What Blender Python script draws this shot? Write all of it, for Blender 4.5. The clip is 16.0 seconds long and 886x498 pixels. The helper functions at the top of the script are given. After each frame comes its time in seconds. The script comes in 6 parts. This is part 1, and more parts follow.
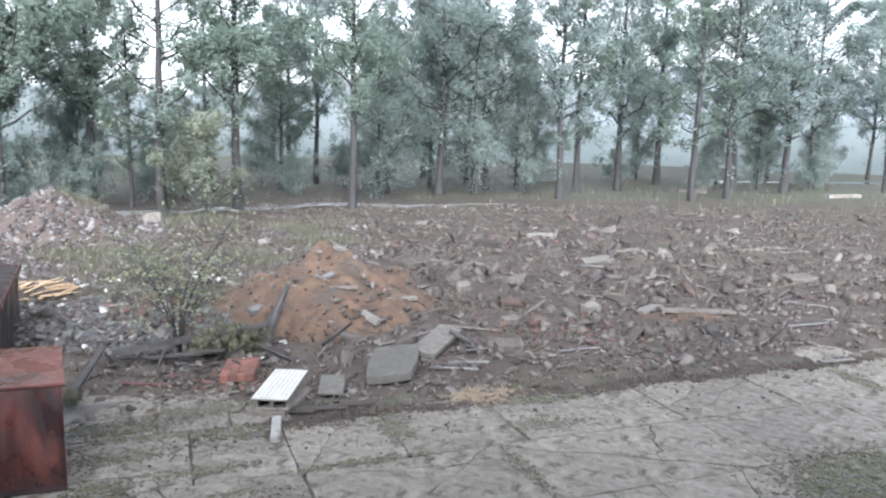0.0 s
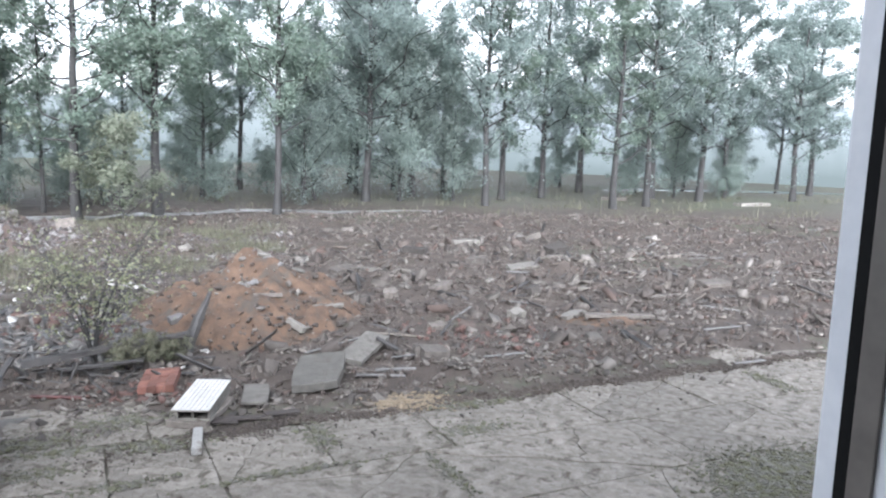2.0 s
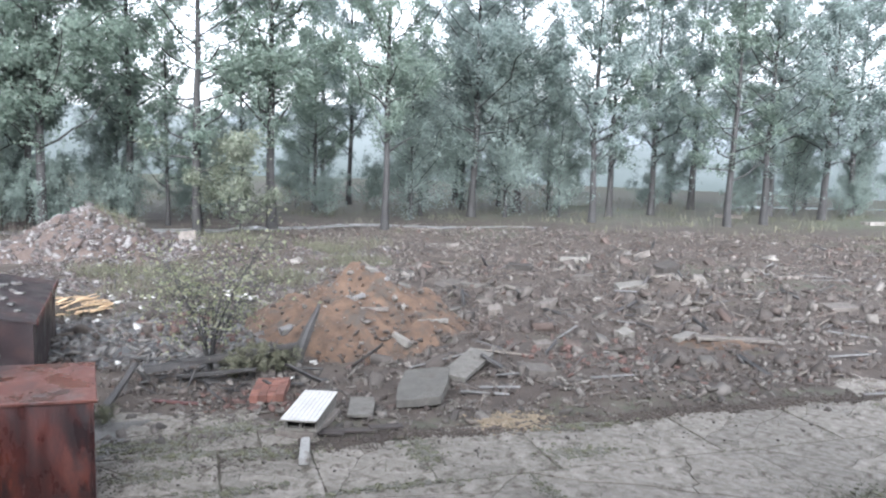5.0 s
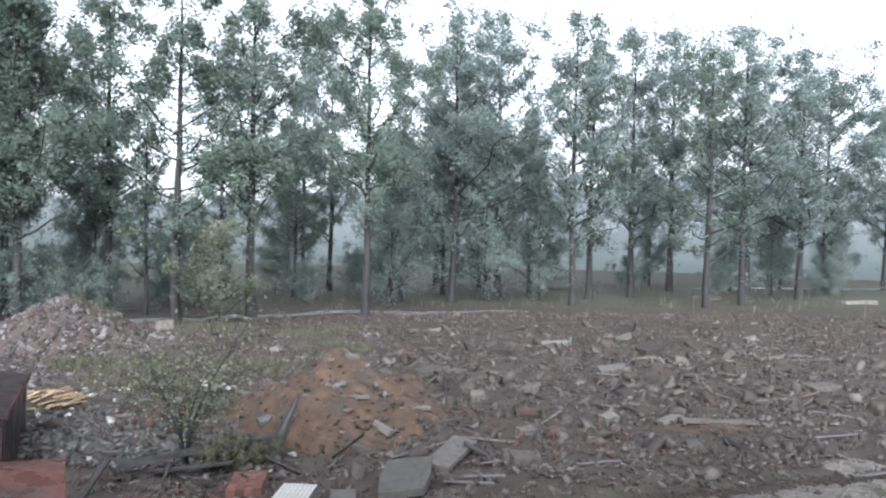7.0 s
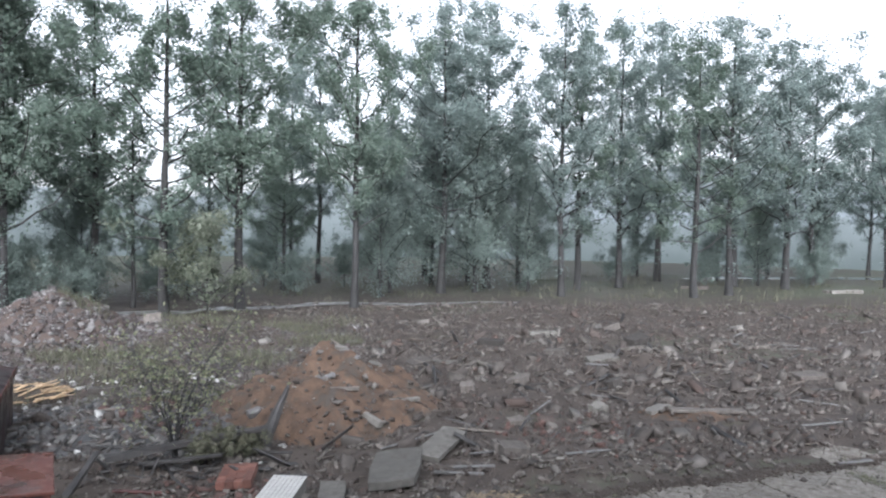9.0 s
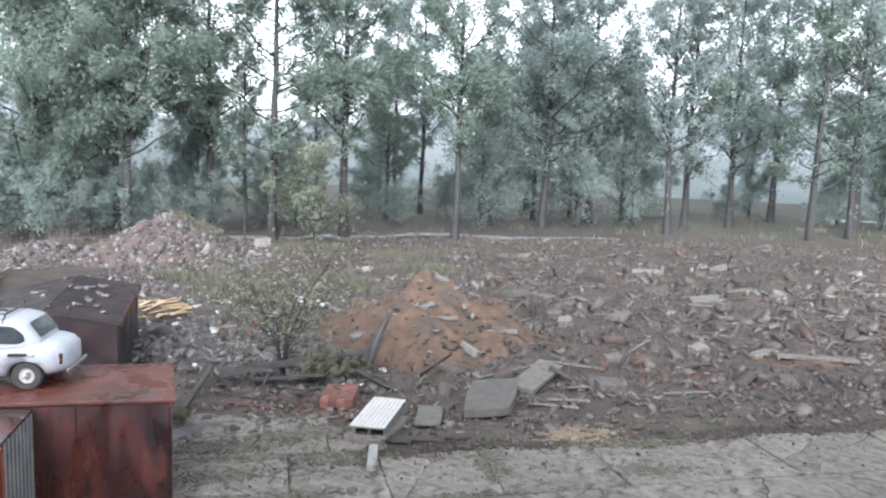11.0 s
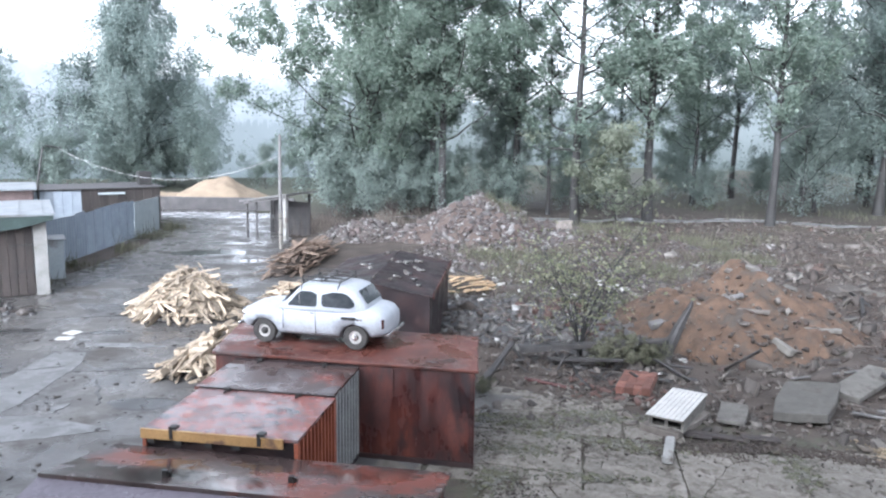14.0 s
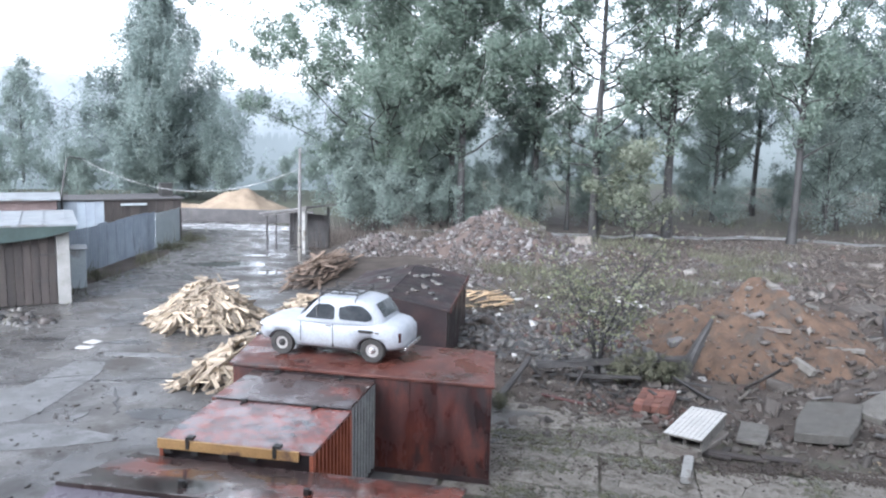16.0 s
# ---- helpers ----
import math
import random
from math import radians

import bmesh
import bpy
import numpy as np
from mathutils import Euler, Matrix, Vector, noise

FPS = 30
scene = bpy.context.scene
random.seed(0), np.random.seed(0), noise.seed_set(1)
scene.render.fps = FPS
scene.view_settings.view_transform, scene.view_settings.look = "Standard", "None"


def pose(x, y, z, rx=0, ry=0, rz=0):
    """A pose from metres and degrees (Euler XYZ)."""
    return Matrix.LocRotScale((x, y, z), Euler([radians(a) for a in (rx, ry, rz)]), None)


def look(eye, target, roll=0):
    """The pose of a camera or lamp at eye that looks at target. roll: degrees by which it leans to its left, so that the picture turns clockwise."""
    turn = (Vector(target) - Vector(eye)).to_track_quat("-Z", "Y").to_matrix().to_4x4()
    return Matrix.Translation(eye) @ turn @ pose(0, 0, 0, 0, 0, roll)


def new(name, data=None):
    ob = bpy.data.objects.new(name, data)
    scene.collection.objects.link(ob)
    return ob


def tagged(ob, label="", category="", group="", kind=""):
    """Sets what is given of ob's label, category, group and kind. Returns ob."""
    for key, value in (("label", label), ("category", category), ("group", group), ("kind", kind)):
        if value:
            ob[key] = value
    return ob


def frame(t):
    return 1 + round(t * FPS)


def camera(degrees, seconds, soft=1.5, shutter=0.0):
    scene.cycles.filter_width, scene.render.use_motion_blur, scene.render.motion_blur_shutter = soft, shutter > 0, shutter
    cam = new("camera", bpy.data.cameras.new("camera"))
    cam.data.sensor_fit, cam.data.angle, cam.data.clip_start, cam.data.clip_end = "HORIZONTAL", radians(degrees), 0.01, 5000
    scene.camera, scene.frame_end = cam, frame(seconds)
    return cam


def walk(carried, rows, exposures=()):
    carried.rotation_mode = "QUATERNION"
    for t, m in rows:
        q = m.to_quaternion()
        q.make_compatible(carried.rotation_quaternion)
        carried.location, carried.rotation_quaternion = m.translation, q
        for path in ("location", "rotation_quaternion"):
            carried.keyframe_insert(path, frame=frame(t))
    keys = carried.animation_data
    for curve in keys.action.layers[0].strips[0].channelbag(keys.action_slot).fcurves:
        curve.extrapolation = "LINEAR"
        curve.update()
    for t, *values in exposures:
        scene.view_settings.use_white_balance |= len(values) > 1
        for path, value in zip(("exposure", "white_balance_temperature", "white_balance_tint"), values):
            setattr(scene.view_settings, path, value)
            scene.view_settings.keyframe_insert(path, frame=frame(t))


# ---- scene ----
cam = camera(59.76, 16.0, soft=2.2)
H = 6.5  # eye above the yard
PATH = [
    (0, pose(0.046, -0.143, H, 80.72, -1.33, -0.16)),
    (0.5, pose(0.046, -0.143, H, 80.84, -1.71, -0.78)),
    (1, pose(0.046, -0.143, H, 80.98, -2.17, -3.00)),
    (1.5, pose(0.046, -0.143, H, 81.26, -2.23, -5.67)),
    (2, pose(0.046, -0.143, H, 81.37, -2.14, -5.54)),
    (2.5, pose(0.046, -0.143, H, 81.53, -2.01, -2.55)),
    (3, pose(0.046, -0.143, H, 81.19, -2.25, 0.63)),
    (3.2, pose(0.046, -0.143, H, 81.26, -1.98, 1.96)),
    (5.3, pose(0.000, 0.000, H, 82.83, -1.83, 2.27)),
    (5.5, pose(0.000, 0.000, H, 83.96, -1.66, 2.11)),
    (6, pose(0.000, 0.000, H, 85.62, -1.82, 1.28)),
    (6.5, pose(0.000, 0.000, H, 86.75, -1.33, 0.53)),
    (7, pose(0.000, 0.000, H, 88.63, -1.15, 0.73)),
    (7.5, pose(0.000, 0.000, H, 88.74, -1.12, -0.15)),
    (8, pose(0.000, 0.000, H, 89.18, -0.95, -0.08)),
    (8.2, pose(0.000, 0.000, H, 88.91, -0.91, -0.18)),
    (10.5, pose(0.000, 0.000, H, 84.81, -1.87, 1.48)),
    (11, pose(0.000, 0.000, H, 82.82, -2.03, 7.49)),
    (11.5, pose(0.000, 0.000, H, 83.97, -1.30, 17.33)),
    (12, pose(0.000, 0.000, H, 81.04, -1.25, 22.42)),
    (12.5, pose(0.000, 0.000, H, 80.56, -1.72, 25.43)),
    (13, pose(0.000, 0.000, H, 81.24, -1.26, 26.56)),
    (13.5, pose(0.000, 0.000, H, 81.23, -0.87, 28.68)),
    (14, pose(0.000, 0.000, H, 81.02, -0.77, 29.60)),
    (14.5, pose(0.000, 0.000, H, 80.87, -0.97, 29.72)),
    (15, pose(0.000, 0.000, H, 81.13, -1.27, 29.74)),
    (15.5, pose(0.000, 0.000, H, 81.32, -1.44, 30.22)),
    (16, pose(0.000, 0.000, H, 82.05, -1.24, 31.02)),
]
EXPOSURES = [(0.0, 2.22, 5850, 12), (3.2, 2.24, 5850, 12), (5.5, 2.19, 5850, 12), (6.0, 1.89, 5850, 12), (6.5, 1.82, 5850, 12), (7.0, 1.59, 5850, 12), (8.2, 1.32, 5850, 12),
             (10.5, 1.99, 5900, 12), (11.5, 2.05, 5850, 12), (12.5, 2.04, 5750, 12), (14.0, 2.03, 5700, 12), (16.0, 1.95, 5700, 12)]
walk(cam, PATH, EXPOSURES)

# ---------------------------------------------------------------- daylight: bright overcast after rain
world = bpy.data.worlds.new("overcast_sky")
scene.world = world
world.use_nodes = True
_n, _l = world.node_tree.nodes, world.node_tree.links
_sky = _n.new("ShaderNodeTexSky")
_sky.sky_type = "NISHITA"
_sky.sun_disc = False
_sky.sun_elevation, _sky.sun_rotation = radians(26), radians(170)
_sky.air_density, _sky.dust_density, _sky.ozone_density = 1.0, 2.0, 1.0
_hs = _n.new("ShaderNodeHueSaturation")
_hs.inputs["Saturation"].default_value = 0.12
_l.new(_sky.outputs[0], _hs.inputs["Color"])
_l.new(_hs.outputs[0], _n["Background"].inputs[0])
_n["Background"].inputs[1].default_value = 0.146
sun_data = bpy.data.lights.new("veiled_sun", "SUN")
sun_data.energy, sun_data.angle, sun_data.color = 1.65, radians(60), (1.0, 0.98, 0.95)
sun = new("veiled_sun", sun_data)
sun.matrix_world = look((-15.5, -88, 43), (0, 0, 0))

# ---------------------------------------------------------------- axes of the yard
ANG = radians(18)


def yard(u, n, z=0.0, a=18.0):
    """A place in the yard's own axes: u along the building, n away from it."""
    c, s = math.cos(radians(a)), math.sin(radians(a))
    return Vector((u * c - n * s, u * s + n * c, z))


# ---------------------------------------------------------------- materials
def surf(name, cols, scale=2.0, fine=35.0, rough=0.8, rough_to=None, bump=0.3, bscale=40.0, metal=0.0,
         island=None, rnd=0.0, stain=None, stain_scale=0.6, stain_at=0.55, stretch=None, spec=0.5, thin=0.0, attr=None):
    m = bpy.data.materials.new(name)
    m.use_nodes = True
    N, L = m.node_tree.nodes, m.node_tree.links
    b = N["Principled BSDF"]
    tc = N.new("ShaderNodeTexCoord")
    co = tc.outputs["Object"]
    if stretch:
        mp = N.new("ShaderNodeMapping")
        mp.inputs["Scale"].default_value = stretch
        L.new(co, mp.inputs[0])
        co = mp.outputs[0]

    def noi(s, d=4.0, r=0.6):
        t = N.new("ShaderNodeTexNoise")
        t.inputs["Scale"].default_value, t.inputs["Detail"].default_value, t.inputs["Roughness"].default_value = s, d, r
        L.new(co, t.inputs["Vector"])
        return t.outputs["Fac"]

    def mix(f, a, c, mode="MIX"):
        x = N.new("ShaderNodeMix")
        x.data_type, x.blend_type = "RGBA", mode
        for src, k in ((f, 0), (a, 6), (c, 7)):
            if isinstance(src, (int, float)):
                x.inputs[k].default_value = src
            elif isinstance(src, tuple):
                x.inputs[k].default_value = (*src, 1)
            else:
                L.new(src, x.inputs[k])
        return x.outputs[2]

    def ramp(f, pts):
        r = N.new("ShaderNodeValToRGB")
        e = r.color_ramp.elements
        while len(e) < len(pts):
            e.new(0.5)
        for k, (p, c) in zip(e, pts):
            k.position, k.color = p, (*c, 1)
        L.new(f, r.inputs[0])
        return r.outputs[0]

    lo, hi = 0.30, 0.70
    pts = [(lo + (hi - lo) * i / max(1, len(cols) - 1), c) for i, c in enumerate(cols)]
    col = ramp(noi(scale), pts)
    if island:
        g = N.new("ShaderNodeNewGeometry")
        pi = [((i + 0.0) / len(island), c) for i, c in enumerate(island)]
        col = mix(0.72, col, ramp(g.outputs["Random Per Island"], pi))
    if rnd:
        oi = N.new("ShaderNodeObjectInfo")
        v = N.new("ShaderNodeMapRange")
        v.inputs[3].default_value, v.inputs[4].default_value = 1 - rnd, 1 + rnd
        L.new(oi.outputs["Random"], v.inputs[0])
        h = N.new("ShaderNodeHueSaturation")
        L.new(v.outputs[0], h.inputs["Value"])
        L.new(col, h.inputs["Color"])
        col = h.outputs[0]
    fn = noi(fine, 3.0)
    col = mix(0.35, col, ramp(fn, [(0.25, (0.25, 0.25, 0.25)), (0.75, (0.85, 0.85, 0.85))]), "OVERLAY")
    if stain:
        sm = ramp(noi(stain_scale, 6.0, 0.65), [(stain_at, (0, 0, 0)), (stain_at + 0.10, (1, 1, 1))])
        col = mix(sm, col, stain)
    if attr:
        at = N.new("ShaderNodeAttribute")
        at.attribute_name = attr[0]
        ad = N.new("ShaderNodeMath")
        ad.operation = "MULTIPLY_ADD"
        L.new(noi(1.3, 5.0, 0.7), ad.inputs[0])
        ad.inputs[1].default_value = 1.6
        L.new(at.outputs["Fac"], ad.inputs[2])
        gm = ramp(ad.outputs[0], [(0.95, (0, 0, 0)), (1.0, (1, 1, 1))])
        mr = N.new("ShaderNodeMapRange")
        mr.inputs[1].default_value, mr.inputs[2].default_value = 1.0, 1.35
        L.new(ad.outputs[0], mr.inputs[0])
        col = mix(mr.outputs[0], col, ramp(noi(5.0), [(0.3, attr[1]), (0.7, attr[2])]))
    L.new(col, b.inputs["Base Color"])
    b.inputs["Metallic"].default_value = metal
    b.inputs["Specular IOR Level"].default_value = spec
    if rough_to is None:
        b.inputs["Roughness"].default_value = rough
    else:
        mr = N.new("ShaderNodeMapRange")
        mr.inputs[1].default_value, mr.inputs[2].default_value = 0.43, 0.57
        mr.inputs[3].default_value, mr.inputs[4].default_value = rough, rough_to
        L.new(noi(stain_scale * 1.7, 5.0), mr.inputs[0])
        L.new(mr.outputs[0], b.inputs["Roughness"])
    if bump:
        bp = N.new("ShaderNodeBump")
        bp.inputs["Strength"].default_value, bp.inputs["Distance"].default_value = bump, 0.02
        L.new(noi(bscale, 5.0, 0.65), bp.inputs["Height"])
        L.new(bp.outputs[0], b.inputs["Normal"])
    if thin:
        tr = N.new("ShaderNodeBsdfTranslucent")
        L.new(col, tr.inputs[0])
        ms = N.new("ShaderNodeMixShader")
        ms.inputs[0].default_value = thin
        L.new(b.outputs[0], ms.inputs[1])
        L.new(tr.outputs[0], ms.inputs[2])
        L.new(ms.outputs[0], N["Material Output"].inputs[0])
    return m


M_ground = surf("wet_dirt", [(0.0291, 0.0227, 0.0184), (0.0491, 0.038, 0.0307), (0.0749, 0.0606, 0.0499)], 0.9, 14, 0.85, bump=1.0, bscale=9,
                stain=(0.0583, 0.055, 0.0322), stain_scale=0.22, stain_at=0.58, attr=("grass", (0.0416, 0.0501, 0.0307), (0.0782, 0.0824, 0.0538)))
M_slab = surf("worn_concrete", [(0.0939, 0.0837, 0.0705), (0.151, 0.138, 0.119), (0.193, 0.177, 0.156)], 1.9, 20, 0.50, 0.92, bump=0.9, bscale=22, spec=0.35,
              rnd=0.14, stain=(0.0656, 0.057, 0.0434), stain_scale=2.6, stain_at=0.525)
M_conc = surf("rough_concrete", [(0.0908, 0.0848, 0.0743), (0.151, 0.142, 0.126)], 3, 40, 0.75, bump=0.6, rnd=0.35, stain=(0.0649, 0.0571, 0.0474), stain_scale=2.0, stain_at=0.55)
M_asph = surf("wet_asphalt", [(0.048, 0.046, 0.044), (0.085, 0.082, 0.078), (0.128, 0.123, 0.115)], 0.55, 30, 0.14, 0.70, bump=0.5, bscale=24,
              stain=(0.056, 0.050, 0.043), stain_scale=0.45, stain_at=0.53)
M_strip = surf("wet_pale_strip", [(0.105, 0.105, 0.104), (0.145, 0.145, 0.143)], 0.6, 24, 0.3, 0.7, bump=0.3, bscale=16, stain=(0.09, 0.088, 0.082), stain_scale=0.7, stain_at=0.55)
# Base colour raised to paint the sky mirrored in the wet road.
M_road = surf("sky_bright_wet_road", [(0.34, 0.345, 0.35), (0.42, 0.425, 0.43)], 0.5, 12, 0.08, 0.3, bump=0.1, bscale=10)
M_gate = surf("pale_blue_grey_paint", [(0.27, 0.31, 0.325), (0.36, 0.395, 0.405)], 1.2, 20, 0.5, bump=0.15, stain=(0.22, 0.22, 0.215), stain_scale=1.4, stain_at=0.6)
M_farwall = surf("mist_green_wall", [(0.075, 0.085, 0.076), (0.10, 0.11, 0.10)], 0.8, 10, 0.8, bump=0.1)
M_water = surf("puddle_water", [(0.035, 0.034, 0.032), (0.055, 0.053, 0.049)], 0.6, 3, 0.05, bump=0.05, bscale=3)
# Dark tone paints the reflection in near puddles; wet cracks share it.
M_wet_dark = surf("dark_reflection_and_cracks", [(0.026, 0.026, 0.026), (0.042, 0.041, 0.040)], 1.2, 14, 0.22, 0.4, bump=0.1, bscale=8)
# Darkest islands paint the shaded gaps between rubble pieces.
M_debris = surf("mixed_rubble", [(0.0407, 0.0339, 0.0293), (0.0895, 0.0774, 0.0675)], 4, 30, 0.85, bump=0.4,
                island=[(0.0374, 0.0284, 0.024), (0.057, 0.0434, 0.036), (0.0244, 0.0181, 0.015), (0.0797, 0.0671, 0.0585), (0.0691, 0.0411, 0.0315), (0.0407, 0.0332, 0.0285), (0.102, 0.0908, 0.0803), (0.0325, 0.0237, 0.0195), (0.061, 0.0497, 0.0427), (0.147, 0.134, 0.12)])
M_rubble = surf("plaster_and_brick_rubble", [(0.0499, 0.0439, 0.0413), (0.0946, 0.0843, 0.0791)], 4, 30, 0.85, bump=0.4,
                island=[(0.0473, 0.0413, 0.0396), (0.0731, 0.0645, 0.0611), (0.0731, 0.0482, 0.0421), (0.103, 0.0946, 0.0903), (0.055, 0.0516, 0.0516), (0.0903, 0.0662, 0.0602), (0.0396, 0.0344, 0.0327), (0.0645, 0.0499, 0.0456), (0.129, 0.122, 0.117), (0.224, 0.215, 0.206)])
# The near-black islands here also stand for gap shade, put into whole shards.
M_shard = surf("broken_slabs_and_boards", [(0.0488, 0.0411, 0.0345), (0.115, 0.101, 0.087)], 4, 30, 0.75, bump=0.5,
               island=[(0.0732, 0.0648, 0.0547), (0.0407, 0.0316, 0.0256), (0.102, 0.0916, 0.0781), (0.0227, 0.0181, 0.0157), (0.0773, 0.06, 0.0472), (0.126, 0.116, 0.0997), (0.0505, 0.0402, 0.0331), (0.0935, 0.0853, 0.075), (0.0268, 0.0213, 0.0181), (0.211, 0.197, 0.176)])
M_slate = surf("dark_broken_slate", [(0.0515, 0.053, 0.0526), (0.113, 0.113, 0.11)], 4, 30, 0.5, bump=0.4,
               island=[(0.0412, 0.04, 0.0404), (0.0772, 0.078, 0.078), (0.0979, 0.086, 0.0771), (0.0515, 0.042, 0.0357), (0.0876, 0.058, 0.0451), (0.175, 0.167, 0.153)])
M_soil = surf("clay_soil", [(0.045, 0.030, 0.021), (0.082, 0.051, 0.033), (0.116, 0.075, 0.049)], 1.7, 18, 0.9, bump=1.0, bscale=9, stain=(0.056, 0.046, 0.037), stain_scale=1.3, stain_at=0.51)
M_sand = surf("pale_sand", [(0.195, 0.150, 0.105), (0.27, 0.213, 0.152)], 1.0, 12, 0.9, bump=0.5, bscale=6)
M_straw = surf("yellow_sawdust", [(0.16, 0.125, 0.085), (0.23, 0.185, 0.125)], 2, 20, 0.9, bump=0.6, stain=(0.10, 0.085, 0.07), stain_scale=1.4, stain_at=0.5)
M_brick = surf("red_brick", [(0.098, 0.043, 0.033), (0.15, 0.067, 0.048)], 4, 40, 0.8, bump=0.4, rnd=0.3)
M_brick_old = surf("dull_broken_brick", [(0.066, 0.040, 0.034), (0.105, 0.060, 0.049)], 4, 40, 0.85, bump=0.5)
M_log = surf("split_firewood", [(0.20, 0.158, 0.112), (0.37, 0.310, 0.235)], 5, 50, 0.7, bump=0.5, rnd=0.6, stain=(0.10, 0.078, 0.058), stain_scale=1.4, stain_at=0.58, stretch=(0.3, 3, 3))
M_newboard = surf("fresh_orange_board", [(0.31, 0.215, 0.125), (0.43, 0.315, 0.195)], 5, 50, 0.75, bump=0.4, rnd=0.4, stretch=(0.3, 3, 3))
M_plank = surf("weathered_boards", [(0.12, 0.085, 0.06), (0.22, 0.16, 0.12)], 3, 40, 0.65, bump=0.4, rnd=0.4, stretch=(0.4, 4, 4))
M_dark_wood = surf("charred_wood_and_log_shade", [(0.02, 0.02, 0.02), (0.055, 0.05, 0.047)], 3, 30, 0.55, bump=0.5)
M_rust_roof = surf("wet_rusty_red_sheet", [(0.050, 0.022, 0.018), (0.095, 0.032, 0.023), (0.14, 0.058, 0.044)], 1.6, 18, 0.20, 0.6, bump=0.08, bscale=9,
                   stain=(0.060, 0.043, 0.041), stain_scale=0.8, stain_at=0.53)
M_rust_wall = surf("rusty_dark_red_wall", [(0.026, 0.014, 0.014), (0.062, 0.021, 0.018), (0.125, 0.040, 0.028)], 1.5, 16, 0.22, 0.65, bump=0.3, bscale=14,
                   stain=(0.024, 0.017, 0.018), stain_scale=0.9, stain_at=0.50, stretch=(1.6, 1.6, 0.6))
M_rust_dark = surf("dark_rusty_sheet", [(0.013, 0.011, 0.012), (0.024, 0.017, 0.018), (0.044, 0.026, 0.024)], 1.3, 18, 0.38, 0.7, bump=0.3, bscale=10, spec=0.35)
M_pink_roof = surf("faded_red_wet_sheet", [(0.075, 0.058, 0.060), (0.20, 0.058, 0.044), (0.15, 0.115, 0.115), (0.22, 0.085, 0.066)], 1.7, 14, 0.03, 0.38, bump=0.05, bscale=6,
                   stain=(0.055, 0.053, 0.058), stain_scale=1.3, stain_at=0.52)
M_brown_roof = surf("brown_grey_wet_sheet", [(0.038, 0.030, 0.029), (0.066, 0.046, 0.042), (0.085, 0.075, 0.074)], 0.9, 16, 0.03, 0.42, bump=0.05, bscale=6,
                    stain=(0.15, 0.042, 0.028), stain_scale=0.7, stain_at=0.52)
M_lilac_roof = surf("lilac_grey_wet_sheet", [(0.12, 0.105, 0.125), (0.165, 0.148, 0.168)], 0.7, 14, 0.10, 0.38, bump=0.08, bscale=5)
M_rib_red = surf("rusty_orange_rib", [(0.17, 0.045, 0.025), (0.28, 0.085, 0.045)], 3, 24, 0.55, bump=0.2)
M_rib_gray = surf("grey_galvanised_rib", [(0.20, 0.205, 0.20), (0.31, 0.315, 0.31)], 3, 24, 0.5, bump=0.2)
M_yellow = surf("worn_ochre_paint", [(0.27, 0.155, 0.060), (0.37, 0.23, 0.095)], 2, 24, 0.5, bump=0.2, stain=(0.12, 0.070, 0.045), stain_scale=2.5, stain_at=0.56)
M_black = surf("black_iron", [(0.012, 0.012, 0.012), (0.03, 0.028, 0.026)], 5, 30, 0.5, bump=0.2)
M_car = surf("white_car_paint", [(0.32, 0.342, 0.372), (0.385, 0.402, 0.425)], 1.2, 30, 0.30, 0.5, bump=0.03, bscale=8, stain=(0.30, 0.29, 0.28), stain_scale=1.8, stain_at=0.62)
M_glass = surf("dark_car_glass", [(0.03, 0.035, 0.04), (0.06, 0.065, 0.07)], 2, 8, 0.06, bump=0.0)
M_rubber = surf("dusty_tyre_rubber", [(0.025, 0.025, 0.025), (0.06, 0.055, 0.05)], 6, 40, 0.8, bump=0.3)
M_rim = surf("grey_wheel_rim", [(0.34, 0.33, 0.31), (0.48, 0.46, 0.44)], 5, 40, 0.5, bump=0.1)
M_chrome = surf("dull_chrome", [(0.55, 0.55, 0.55), (0.68, 0.68, 0.68)], 5, 40, 0.25, bump=0.05, metal=0.9)
M_lamp_red = surf("dark_red_lamp_lens", [(0.035, 0.012, 0.010), (0.06, 0.02, 0.016)], 5, 40, 0.25, bump=0.0)
M_panel = surf("white_glazed_panel", [(0.37, 0.365, 0.345), (0.47, 0.46, 0.435)], 3, 40, 0.4, bump=0.15)
M_bark = surf("wet_dark_bark", [(0.018, 0.0175, 0.017), (0.038, 0.037, 0.036)], 4, 30, 0.85, bump=0.8, bscale=14, stretch=(1, 1, 0.3))
# Tree leaf tones are lifted and greyed: distance haze is put into them.
M_leaf = surf("green_leaf", [(0.143, 0.192, 0.156), (0.181, 0.233, 0.189)], 0.35, 6, 0.5, bump=0.0, spec=0.5, thin=0.55,
              island=[(0.127, 0.173, 0.137), (0.178, 0.227, 0.181), (0.211, 0.248, 0.211), (0.149, 0.198, 0.159)])
M_leaf_grey = surf("haze_greyed_leaf", [(0.172, 0.222, 0.206), (0.215, 0.266, 0.247)], 0.3, 6, 0.5, bump=0.0, spec=0.5, thin=0.55,
                   island=[(0.158, 0.206, 0.19), (0.204, 0.252, 0.233), (0.231, 0.277, 0.259)])
M_leaf_dim = surf("haze_lifted_leaf", [(0.177, 0.223, 0.202), (0.22, 0.266, 0.24)], 0.25, 5, 0.5, bump=0.0, spec=0.5, thin=0.55,
                  island=[(0.169, 0.215, 0.192), (0.204, 0.248, 0.224), (0.229, 0.275, 0.25)])
